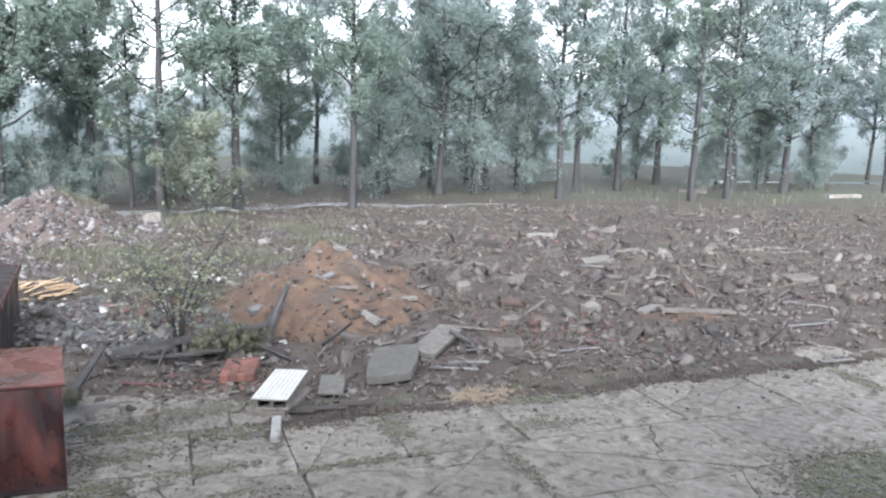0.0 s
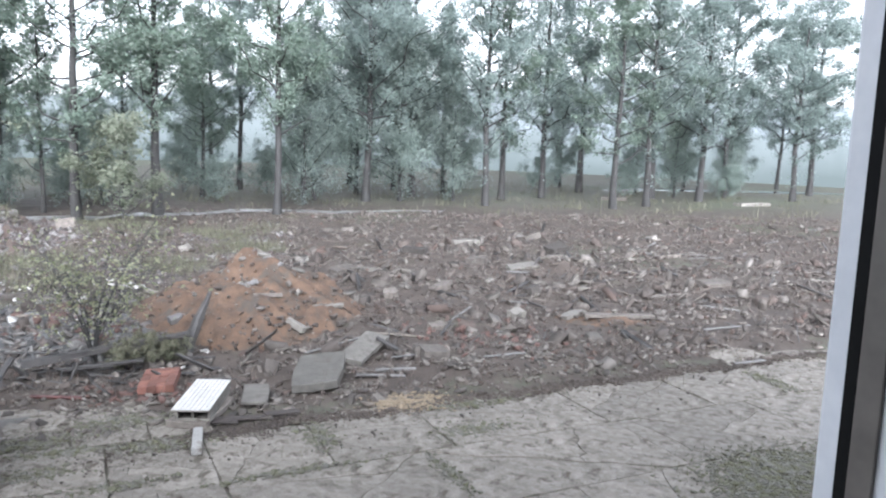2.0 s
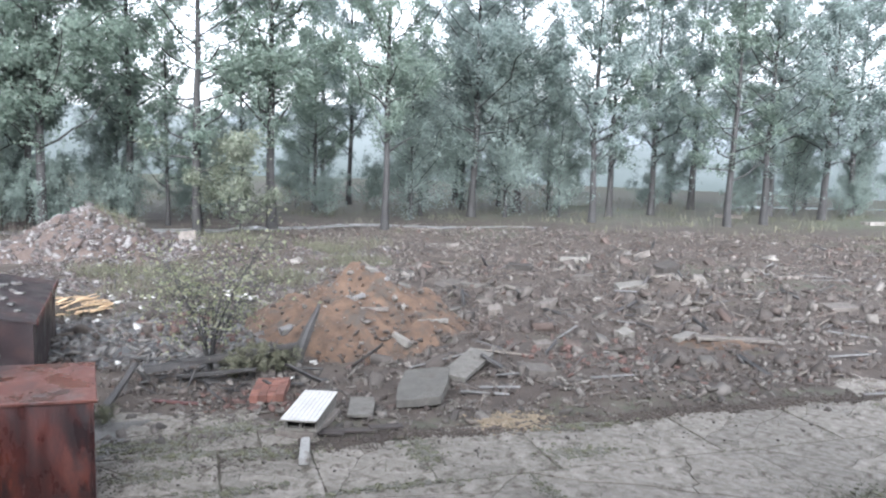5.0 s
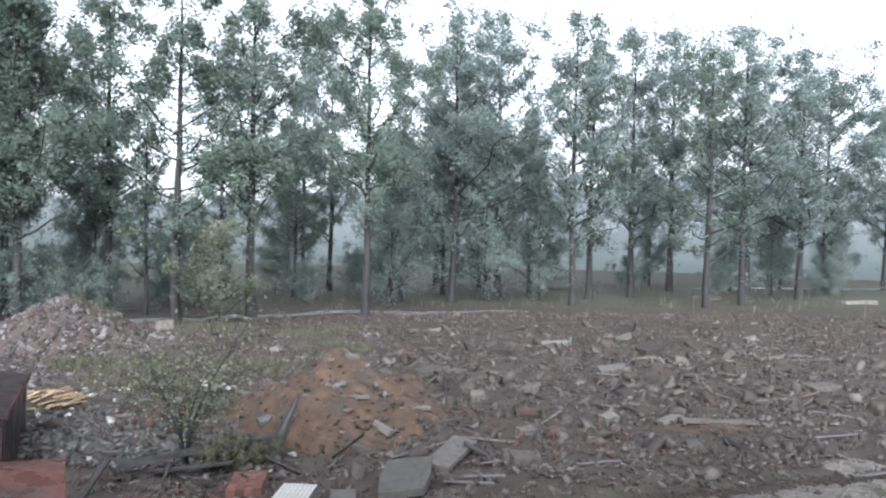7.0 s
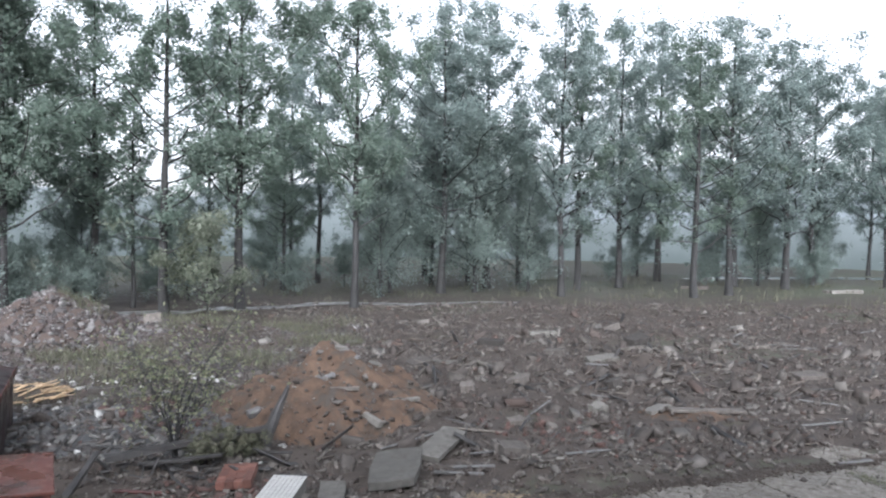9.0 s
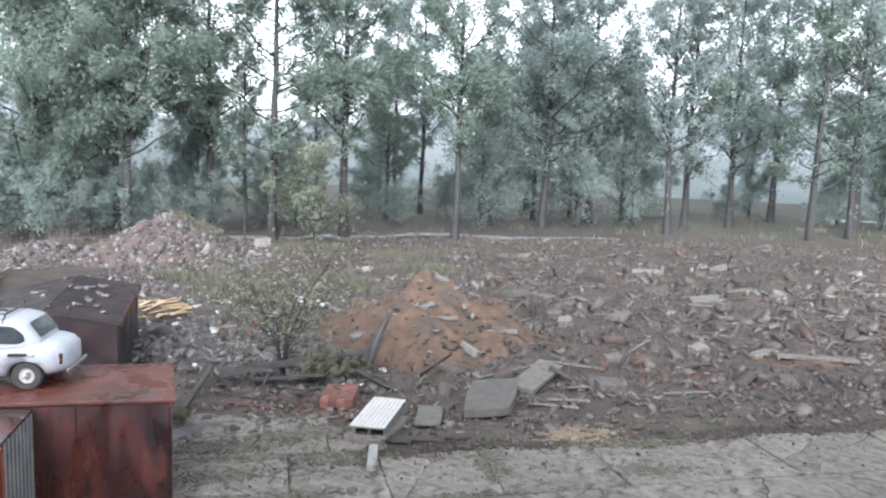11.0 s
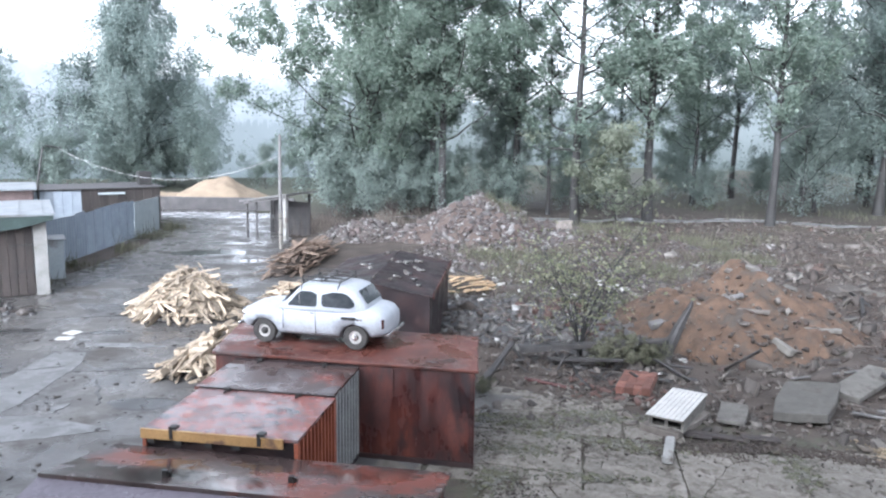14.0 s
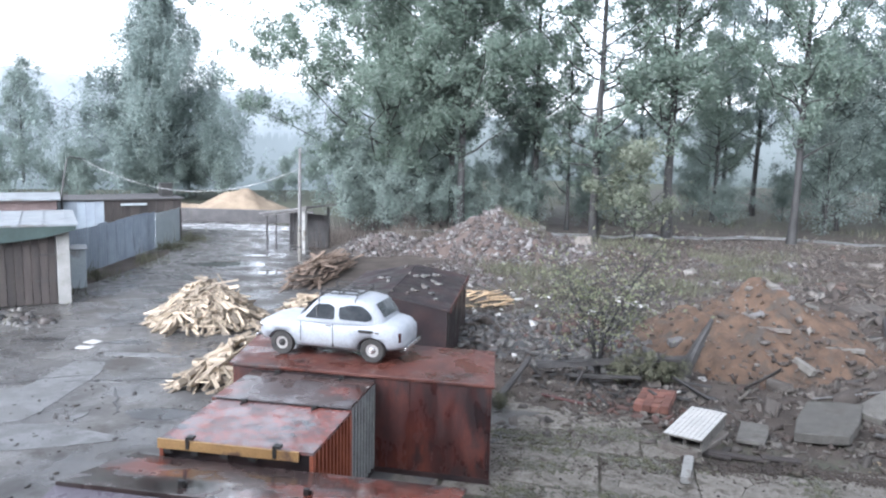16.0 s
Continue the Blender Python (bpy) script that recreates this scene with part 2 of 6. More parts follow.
M_leaf_pale = surf("hazy_young_leaf", [(0.135, 0.158, 0.112), (0.172, 0.194, 0.142)], 0.6, 8, 0.5, bump=0.0, thin=0.5,
                   island=[(0.115, 0.138, 0.096), (0.158, 0.18, 0.128), (0.205, 0.22, 0.168)])
M_lump = surf("grimy_rubble_lump", [(0.0577, 0.0496, 0.0429), (0.115, 0.102, 0.0902)], 5, 40, 0.85, bump=0.5, rnd=0.6)
M_leaf_yellow = surf("yellowish_leaf", [(0.135, 0.150, 0.088), (0.18, 0.192, 0.118)], 0.8, 8, 0.5, bump=0.0, thin=0.45,
                     island=[(0.105, 0.122, 0.07), (0.16, 0.172, 0.10), (0.225, 0.225, 0.15)])
M_grass = surf("rough_grass_blades", [(0.062, 0.068, 0.041), (0.102, 0.102, 0.066)], 0.7, 8, 0.7, bump=0.0, thin=0.2,
               island=[(0.056, 0.064, 0.038), (0.090, 0.094, 0.057), (0.140, 0.132, 0.092)])
M_dry = surf("dead_weed_stalks", [(0.063, 0.0504, 0.041), (0.119, 0.099, 0.0821)], 0.7, 8, 0.8, bump=0.0,
             island=[(0.0408, 0.0331, 0.0288), (0.0815, 0.0677, 0.0575), (0.163, 0.144, 0.123), (0.0556, 0.0432, 0.0363), (0.112, 0.0936, 0.0787)])
M_moss = surf("olive_moss", [(0.070, 0.072, 0.042), (0.108, 0.106, 0.066)], 3, 30, 0.9, bump=1.0, bscale=20, stain=(0.13, 0.125, 0.108), stain_scale=4.5, stain_at=0.45)
M_fence = surf("blue_grey_metal_sheet", [(0.21, 0.24, 0.275), (0.295, 0.33, 0.365)], 1.5, 20, 0.4, bump=0.15, rnd=0.15, stain=(0.15, 0.14, 0.135), stain_scale=1.5, stain_at=0.64)
M_white = surf("whitewashed_plaster", [(0.17, 0.168, 0.16), (0.26, 0.257, 0.245)], 1.6, 24, 0.8, bump=0.4, stain=(0.12, 0.105, 0.09), stain_scale=1.2, stain_at=0.54)
M_roofwhite = surf("pale_roof_sheet", [(0.15, 0.165, 0.175), (0.215, 0.23, 0.238)], 1.2, 20, 0.5, bump=0.2, stain=(0.12, 0.12, 0.115), stain_scale=1.0, stain_at=0.55)
M_green = surf("dark_green_paint", [(0.020, 0.034, 0.031), (0.034, 0.054, 0.049)], 2, 24, 0.55, bump=0.2)
M_boards = surf("old_brown_board", [(0.018, 0.015, 0.014), (0.040, 0.032, 0.028)], 2, 30, 0.75, bump=0.4, rnd=0.3, stretch=(3, 3, 0.4))
M_darkshed = surf("dark_tarred_board", [(0.034, 0.033, 0.034), (0.065, 0.061, 0.060)], 2, 30, 0.7, bump=0.3, rnd=0.25)
M_brickwall = surf("weathered_brick_wall", [(0.085, 0.062, 0.060), (0.13, 0.095, 0.09)], 3, 30, 0.85, bump=0.5)
M_greywood = surf("grey_weathered_timber", [(0.085, 0.082, 0.080), (0.155, 0.15, 0.145)], 3, 40, 0.75, bump=0.4, stretch=(1, 1, 0.3))
M_pvc = surf("white_plastic", [(0.66, 0.68, 0.71), (0.74, 0.75, 0.77)], 2, 20, 0.35, bump=0.0)
M_black_edge = surf("black_seal_and_unlit_frame", [(0.003, 0.003, 0.003), (0.006, 0.006, 0.006)], 9, 60, 0.8, bump=0.1, spec=0.2)
M_taupe = surf("grey_brown_plastic", [(0.11, 0.098, 0.086), (0.15, 0.135, 0.12)], 2, 20, 0.5, bump=0.0)
M_plaster = surf("grey_building_plaster", [(0.36, 0.35, 0.33), (0.46, 0.45, 0.43)], 1, 20, 0.85, bump=0.3)
M_cable = surf("pale_cable", [(0.32, 0.32, 0.32), (0.42, 0.42, 0.42)], 3, 20, 0.6, bump=0.0)


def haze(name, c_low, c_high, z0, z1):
    """Emission for a distant ridge: the mist before it is painted in as glow."""
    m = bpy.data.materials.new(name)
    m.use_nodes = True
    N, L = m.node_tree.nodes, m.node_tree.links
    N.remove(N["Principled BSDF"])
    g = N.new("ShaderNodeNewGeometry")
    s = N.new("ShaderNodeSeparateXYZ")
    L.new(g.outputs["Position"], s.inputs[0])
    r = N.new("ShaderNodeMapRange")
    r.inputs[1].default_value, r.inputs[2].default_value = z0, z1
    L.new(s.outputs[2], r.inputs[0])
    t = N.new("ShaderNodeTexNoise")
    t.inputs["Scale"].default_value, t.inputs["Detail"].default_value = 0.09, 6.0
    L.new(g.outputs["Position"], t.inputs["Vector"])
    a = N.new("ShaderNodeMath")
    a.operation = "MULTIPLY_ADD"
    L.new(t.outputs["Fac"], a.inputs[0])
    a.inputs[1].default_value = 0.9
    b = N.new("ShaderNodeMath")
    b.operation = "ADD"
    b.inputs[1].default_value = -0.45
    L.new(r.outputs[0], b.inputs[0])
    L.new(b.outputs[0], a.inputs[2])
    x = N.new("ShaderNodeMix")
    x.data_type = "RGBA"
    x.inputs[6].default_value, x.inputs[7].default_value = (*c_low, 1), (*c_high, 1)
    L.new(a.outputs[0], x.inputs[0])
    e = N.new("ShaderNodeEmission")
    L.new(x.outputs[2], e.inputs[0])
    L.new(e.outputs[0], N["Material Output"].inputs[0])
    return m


M_ridge_far = haze("mist_glow_far_ridge", (0.165, 0.188, 0.197), (0.275, 0.300, 0.318), 0, 45)
M_ridge_mid = haze("mist_glow_middle_wood", (0.100, 0.118, 0.120), (0.195, 0.220, 0.230), 0, 12)
M_ridge_near = haze("mist_glow_near_wood", (0.090, 0.106, 0.103), (0.175, 0.197, 0.198), 0, 11)


# ---------------------------------------------------------------- mesh helpers
def quick_mesh(name, V, Q, smooth=False):
    """A mesh of quads from arrays."""
    V, Q = np.asarray(V, dtype=np.float32), np.asarray(Q, dtype=np.int32)
    me = bpy.data.meshes.new(name)
    me.vertices.add(len(V))
    me.vertices.foreach_set("co", V.ravel())
    me.loops.add(Q.size)
    me.loops.foreach_set("vertex_index", Q.ravel())
    me.polygons.add(len(Q))
    me.polygons.foreach_set("loop_start", np.arange(0, Q.size, Q.shape[1], dtype=np.int32))
    if smooth:
        me.polygons.foreach_set("use_smooth", np.ones(len(Q), dtype=bool))
    me.update(calc_edges=True)
    return me


def thing(name, m, label, category, group="", kind=""):
    ob = new(name)
    ob.empty_display_size = 0.2
    ob.matrix_world = m
    return tagged(ob, label, category, group, kind)


def mesh_part(name, me, material, parent=None, label=""):
    if material is not None and not me.materials:
        me.materials.append(material)
    ob = new(name, me)
    if parent is not None:
        ob.parent = parent
    if label:
        ob["label"] = label
    return ob


def part(name, bm, material, parent=None, label="", smooth=False):
    me = bpy.data.meshes.new(name)
    bm.normal_update()
    if smooth:
        for f in bm.faces:
            f.smooth = True
    bm.to_mesh(me)
    bm.free()
    return mesh_part(name, me, material, parent, label)


def solid(*boxes, bevel=0.0):
    """A bmesh of boxes: each (x0, x1, y0, y1, z0, z1)."""
    bm = bmesh.new()
    for x0, x1, y0, y1, z0, z1 in boxes:
        vs = [bm.verts.new((x, y, z)) for z in (z0, z1) for x, y in ((x0, y0), (x1, y0), (x1, y1), (x0, y1))]
        for q in ((3, 2, 1, 0), (4, 5, 6, 7), (0, 1, 5, 4), (1, 2, 6, 5), (2, 3, 7, 6), (3, 0, 4, 7)):
            bm.faces.new([vs[i] for i in q])
    if bevel:
        bmesh.ops.bevel(bm, geom=list(bm.edges), offset=bevel, segments=2, affect="EDGES", profile=0.6)
    return bm


def prism(poly, z0, z1, bevel=0.0, axis="z"):
    """A bmesh: a flat outline drawn out between z0 and z1 (or along y)."""
    bm = bmesh.new()
    put = (lambda p, h: (p[0], p[1], h)) if axis == "z" else (lambda p, h: (p[0], h, p[1]))
    a = [bm.verts.new(put(p, z0)) for p in poly]
    b = [bm.verts.new(put(p, z1)) for p in poly]
    n = len(poly)
    bm.faces.new(a[::-1])
    bm.faces.new(b)
    for i in range(n):
        bm.faces.new((a[i], a[(i + 1) % n], b[(i + 1) % n], b[i]))
    bmesh.ops.recalc_face_normals(bm, faces=list(bm.faces))
    if bevel:
        bmesh.ops.bevel(bm, geom=list(bm.edges), offset=bevel, segments=1, affect="EDGES")
    return bm


def tube_arrays(pts, rads, seg=6):
    """Rings of a tapered tube along pts, as arrays."""
    pts = np.asarray(pts, float)
    d = np.gradient(pts, axis=0)
    d /= np.linalg.norm(d, axis=1)[:, None] + 1e-9
    ref = np.where(np.abs(d[:, 2:3]) > 0.9, np.array([[1.0, 0, 0]]), np.array([[0, 0, 1.0]]))
    a = np.cross(d, ref)
    a /= np.linalg.norm(a, axis=1)[:, None] + 1e-9
    b = np.cross(d, a)
    th = np.linspace(0, 2 * np.pi, seg, endpoint=False)
    V = pts[:, None, :] + np.asarray(rads)[:, None, None] * (np.cos(th)[None, :, None] * a[:, None, :] + np.sin(th)[None, :, None] * b[:, None, :])
    k = len(pts)
    i, j = np.meshgrid(np.arange(k - 1), np.arange(seg), indexing="ij")
    Q = np.stack([i * seg + j, i * seg + (j + 1) % seg, (i + 1) * seg + (j + 1) % seg, (i + 1) * seg + j], -1).reshape(-1, 4)
    return V.reshape(-1, 3), Q


def tubes(name, runs, seg=6):
    """One mesh of several tubes: runs of (points, radii)."""
    Vs, Qs, o = [], [], 0
    for p, r in runs:
        V, Q = tube_arrays(p, r, seg)
        Vs.append(V)
        Qs.append(Q + o)
        o += len(V)
    return quick_mesh(name, np.concatenate(Vs), np.concatenate(Qs), smooth=True)


CUBE = np.array([(-1, -1, -1), (1, -1, -1), (1, 1, -1), (-1, 1, -1), (-1, -1, 1), (1, -1, 1), (1, 1, 1), (-1, 1, 1)], float) / 2
CUBEQ = np.array([(3, 2, 1, 0), (4, 5, 6, 7), (0, 1, 5, 4), (1, 2, 6, 5), (2, 3, 7, 6), (3, 0, 4, 7)])


def rots(yaw, tx, ty):
    cz, sz, cx, sx, cy, sy = np.cos(yaw), np.sin(yaw), np.cos(tx), np.sin(tx), np.cos(ty), np.sin(ty)
    z, o = np.zeros_like(yaw), np.ones_like(yaw)
    Z = np.array([[cz, -sz, z], [sz, cz, z], [z, z, o]])
    X = np.array([[o, z, z], [z, cx, -sx], [z, sx, cx]])
    Yr = np.array([[cy, z, sy], [z, o, z], [-sy, z, cy]])
    return np.einsum("ijn,jkn,kln->nil", Z, X, Yr)


def chunk_mesh(name, P, S, tilt, rng, jitter=0.28):
    """Broken lumps at P with sizes S, as one mesh."""
    n = len(P)
    V = CUBE[None] * S[:, None, :] * (1 + jitter * rng.uniform(-1, 1, (n, 8, 3)))
    R = rots(rng.uniform(0, 6.28, n), rng.normal(0, tilt, n), rng.normal(0, tilt, n))
    V = np.einsum("nij,nkj->nki", R, V) + P[:, None, :]
    Q = CUBEQ[None] + 8 * np.arange(n)[:, None, None]
    return quick_mesh(name, V.reshape(-1, 3), Q.reshape(-1, 4))


def bump2(x, y, s, k=0):
    """Cheap smooth unevenness."""
    return (np.sin(x * s + 1.3 * k + 1.7 * np.sin(y * s * 0.7 + k)) + np.sin(y * s * 1.31 + 2.1 * k + 1.3 * np.sin(x * s * 0.83 + 3 * k))) / 2


def smooth01(a, b, v):
    t = np.clip((v - a) / (b - a), 0, 1)
    return t * t * (3 - 2 * t)


def field(x, y):
    """1 inside the field of rubble, 0 outside."""
    n = -math.sin(ANG) * x + math.cos(ANG) * y
    u = math.cos(ANG) * x + math.sin(ANG) * y
    f = smooth01(16.2, 18.3, n + 0.4 * bump2(x, y, 0.8) - 1.9 * smooth01(2.2, 0.2, u)) * smooth01(64, 58, y - 0.12 * x)
    return f * smooth01(-11.5, -8.5, u + 0.12 * (n - 16) * 1.2)


def lie(x, y):
    """The height of the open ground."""
    x, y = np.asarray(x, float), np.asarray(y, float)
    f = field(x, y)
    return -0.035 + f * (0.085 + 0.14 * bump2(x, y, 0.45) + 0.08 * bump2(x, y, 1.3, 2) + 0.04 * bump2(x, y, 3.1, 4)) + 0.012 * bump2(x, y, 0.9, 7)


def heap(x, y, cx, cy, rx, ry, h, ang=0.0, k=0.0, peak=1.0):
    """The height of a loose heap above the ground."""
    c, s = math.cos(ang), math.sin(ang)
    a, b = ((x - cx) * c + (y - cy) * s) / rx, (-(x - cx) * s + (y - cy) * c) / ry
    r = np.sqrt(a * a + b * b) * (1 + 0.14 * bump2(x, y, 0.9, k))
    return h * np.clip(1 - r, 0, 1) ** peak * (1 + 0.12 * bump2(x, y, 1.9, k + 1))


def heap_mesh(name, cx, cy, rx, ry, h, ang=0.0, k=0.0, peak=1.0, step=0.25, rough=0.05, sink=0.12):
    R = max(rx, ry) * 1.25
    g = np.arange(-R, R + step, step)
    X, Yv = np.meshgrid(cx + g, cy + g, indexing="ij")
    Z = heap(X, Yv, cx, cy, rx, ry, h, ang, k, peak)
    keep = Z > 0.0
    Z = lie(X, Yv) - sink + Z + rough * bump2(X, Yv, 4.2, k) * keep + rough * 0.7 * bump2(X, Yv, 8.0, k + 3) * keep
    Z = Z + rough * 0.42 * np.random.default_rng(int(k * 10) + 3).normal(0, 1, Z.shape) * keep
    n = len(g)
    V = np.stack([X, Yv, Z], -1).reshape(-1, 3)
    i, j = np.meshgrid(np.arange(n - 1), np.arange(n - 1), indexing="ij")
    Q = np.stack([i * n + j, (i + 1) * n + j, (i + 1) * n + j + 1, i * n + j + 1], -1).reshape(-1, 4)
    kq = keep.ravel()[Q].any(1)
    Q = Q[kq]
    used, inv = np.unique(Q, return_inverse=True)
    return quick_mesh(name, V[used], inv.reshape(-1, 4), smooth=True)

# ---------------------------------------------------------------- the ground, one sheet to the horizon
def axis(lo, hi, step, far):
    a = np.arange(lo, hi + step, step)
    out = [hi + step * 2]
    while out[-1] < far:
        out.append(out[-1] + (out[-1] - hi) * 0.9)
    left = [lo - (v - hi) for v in out]
    return np.concatenate([left[::-1], a, out])


gx, gy = axis(-62, 62, 0.6, 1800), axis(-2, 90, 0.6, 1800)
GX, GY = np.meshgrid(gx, gy, indexing="ij")
gn = -math.sin(ANG) * GX + math.cos(ANG) * GY
gu = math.cos(ANG) * GX + math.sin(ANG) * GY
GZ = lie(GX, GY)
nx, ny = GX.shape
_i, _j = np.meshgrid(np.arange(nx - 1), np.arange(ny - 1), indexing="ij")
ground_me = quick_mesh("ground", np.stack([GX, GY, GZ], -1).reshape(-1, 3),
                       np.stack([_i * ny + _j, (_i + 1) * ny + _j, (_i + 1) * ny + _j + 1, _i * ny + _j + 1], -1).reshape(-1, 4), smooth=True)
grassy = 0.38 * smooth01(56, 74, GY - 0.1 * GX) + 0.35 * smooth01(0.3, 1.0, bump2(GX, GY, 0.21, 5)) * (GY > 17) * (GX > -9) \
    + 0.35 * np.exp(-((GX + 12) / 7) ** 2 - ((GY - 33) / 9) ** 2) + 0.3 * (gn < 17.5) + 0.5 * smooth01(-30, -42, GX) * (GY > 18)
att = ground_me.attributes.new("grass", "FLOAT", "POINT")
att.data.foreach_set("value", np.clip(grassy, 0, 1).astype(np.float32).ravel())
tagged(mesh_part("ground", ground_me, M_ground), "wet brown earth with patches of thin grass", "ground", kind="structure")


def sheet(name, cx, cy, rx, ry, z, material, label, category, ang=0.0, seed=1, wob=0.22, n=40, rings=6):
    """A thin uneven patch lying on the ground."""
    rng = np.random.default_rng(seed)
    th = np.linspace(0, 2 * np.pi, n, endpoint=False)
    r = 1 + wob * sum(np.sin(k * th + rng.uniform(0, 6.28)) / k for k in (2, 3, 5, 7, 9))
    bm = bmesh.new()
    c, s = math.cos(radians(ang)), math.sin(radians(ang))
    loops = []
    for q in np.linspace(1, 0.12, rings):
        loops.append([bm.verts.new((cx + (rx * q * r[i] * math.cos(t)) * c - (ry * q * r[i] * math.sin(t)) * s,
                                    cy + (rx * q * r[i] * math.cos(t)) * s + (ry * q * r[i] * math.sin(t)) * c, z if q < 0.99 else z - 0.03)) for i, t in enumerate(th)])
    for a, b in zip(loops, loops[1:]):
        for i in range(n):
            bm.faces.new((a[i], a[(i + 1) % n], b[(i + 1) % n], b[i]))
    bm.faces.new(loops[-1])
    return tagged(part(name, bm, material, smooth=True), label, category, kind="structure")


# the wet yard and the lane that leads out of it
yard_outline = [(-7.2, 17.2), (-7.6, 4.0), (-5.5, -0.6), (-24, -6.5), (-60, -16), (-60, 4), (-33.2, 18.5), (-36.3, 26.0), (-40.2, 33.5), (-52, 41),
                (-60, 47), (-57, 51), (-44, 45.5), (-33.5, 38.5), (-27, 31.5), (-22.5, 26), (-17.5, 24), (-13.5, 19)]
bm = bmesh.new()
_vs = []
for (x0, y0), (x1, y1) in zip(yard_outline, yard_outline[1:] + yard_outline[:1]):
    k = max(2, int(math.hypot(x1 - x0, y1 - y0) / 0.7))
    for q in range(k):
        x, y = x0 + (x1 - x0) * q / k, y0 + (y1 - y0) * q / k
        _vs.append(bm.verts.new((x + random.uniform(-0.22, 0.22), y + random.uniform(-0.22, 0.22), 0.0)))
bm.faces.new(_vs)
_e = bmesh.ops.extrude_face_region(bm, geom=list(bm.faces))
bmesh.ops.translate(bm, verts=[v for v in _e["geom"] if isinstance(v, bmesh.types.BMVert)], vec=(0, 0, -0.12))
bmesh.ops.triangulate(bm, faces=list(bm.faces))
bmesh.ops.recalc_face_normals(bm, faces=list(bm.faces))
tagged(part("yard_asphalt", bm, M_asph), "wet worn grey asphalt of the yard and lane", "yard", kind="structure")

for k, (cx, cy, rx, ry, a) in enumerate([(-29.5, 28.0, 2.6, 1.0, 40), (-26.3, 27.2, 1.3, 0.6, 30), (-31.0, 30.8, 1.6, 0.5, 35), (40.0, 99.0, 8.0, 1.6, 8), (58.0, 101.0, 8.0, 2.2, 5), (33.0, 95.5, 3.0, 0.8, 5)]):
    sheet("puddle", cx, cy, rx, ry, 0.006 if cy < 60 else 0.03, M_water, "shallow rain puddle mirroring the pale sky", "puddle", a, seed=40 + k)
# Puddles that carry their dark reflection as base colour.
for k, (cx, cy, rx, ry, a) in enumerate([(-14.6, 11.6, 0.85, 0.55, 35), (-20.6, 15.3, 0.80, 0.24, 40), (-18.9, 19.2, 1.9, 1.5, 20), (-23.0, 14.0, 0.9, 0.3, 40), (-24.5, 20.5, 1.2, 0.5, 45)]):
    sheet("damp_patch", cx, cy, rx, ry, 0.006, M_wet_dark, "wet hollow, dark reflection put into its colour", "damp patch", a, seed=60 + k)
sheet("concrete_strip", -42.3, 39.8, 6.6, 2.0, 0.019, M_road, "wet road at the lane end, sky reflection put into its colour", "concrete strip", 27, seed=93, wob=0.12, n=60)


def patch(poly, z, material, label):
    """A straight-edged repair in the asphalt, its edges a little broken."""
    r = random.Random(len(poly) + int(z * 1e4))
    edge = []
    for (x0, y0), (x1, y1) in zip(poly, poly[1:] + poly[:1]):
        n = max(2, int(math.hypot(x1 - x0, y1 - y0) / 0.18))
        for q in range(n):
            edge.append((x0 + (x1 - x0) * q / n + r.uniform(-0.03, 0.03), y0 + (y1 - y0) * q / n + r.uniform(-0.03, 0.03)))
    tagged(part("asphalt_patch", prism(edge, -0.02, z), material), label, "asphalt patch", kind="structure")


patch([(-21.6, 8.4), (-19.0, 10.9), (-20.1, 13.1), (-19.3, 13.5), (-18.5, 12.8), (-16.9, 10.0), (-16.8, 9.5), (-18.4, 7.2)], 0.009, M_strip, "pale wet concrete repair in the asphalt")
patch([(-16.6, 9.4), (-16.0, 9.8), (-14.6, 10.1), (-13.9, 10.2), (-14.6, 9.2), (-16.2, 7.6), (-17.8, 6.6), (-18.2, 7.1)], 0.012, M_strip, "pale concrete edge worn through the asphalt")
patch([(-20.2, 14.1), (-18.8, 15.0), (-17.8, 15.2), (-18.4, 14.7), (-19.9, 13.9)], 0.010, M_strip, "narrow pale streak of old concrete")
patch([(-16.1, 10.2), (-16.1, 10.7), (-15.95, 10.7), (-15.8, 10.1)], 0.011, M_strip, "small pale chip of concrete")

sheet("verge", -33.1, 24.4, 6.6, 0.75, 0.03, M_ground, "strip of bare earth and weeds along the fence", "verge", 120, seed=77, wob=0.15, n=60)

# ---------------------------------------------------------------- distance, its mist painted as glow
def ridge(name, dist, a0, a1, height, material, seed, label, teeth):
    rng = np.random.default_rng(seed)
    n = 420
    az = np.radians(np.linspace(a0, a1, n))
    top = height * (0.72 + 0.22 * np.sin(az * 5 + seed) + 0.10 * np.sin(az * 13 + 2 * seed)) + teeth * rng.uniform(0, 1, n)
    V = []
    for q in (0, 0.35, 0.7, 1.0):
        V.append(np.stack([-np.sin(az) * (dist + q * height), np.cos(az) * (dist + q * height), -2 + (top + 2) * q], -1))
    V = np.concatenate(V)
    i, j = np.meshgrid(np.arange(3), np.arange(n - 1), indexing="ij")
    Q = np.stack([i * n + j, i * n + j + 1, (i + 1) * n + j + 1, (i + 1) * n + j], -1).reshape(-1, 4)
    tagged(mesh_part(name, quick_mesh(name, V, Q), material), label, "far woods", kind="structure")


# Emissive backdrops; they carry the air's haze in their own colour.
ridge("backdrop_ridge", 520, -75, 110, 46, M_ridge_far, 3, "far wooded ridge, its mist painted as pale glow", 2.5)
ridge("backdrop_wood", 138, -75, 35, 11, M_ridge_near, 7, "grey-green wood edge with thin mist painted as glow", 2.2)
ridge("backdrop_wood", 98, 32, 57, 6.4, M_ridge_mid, 11, "low backdrop strip, mist over the field painted as glow", 1.6)
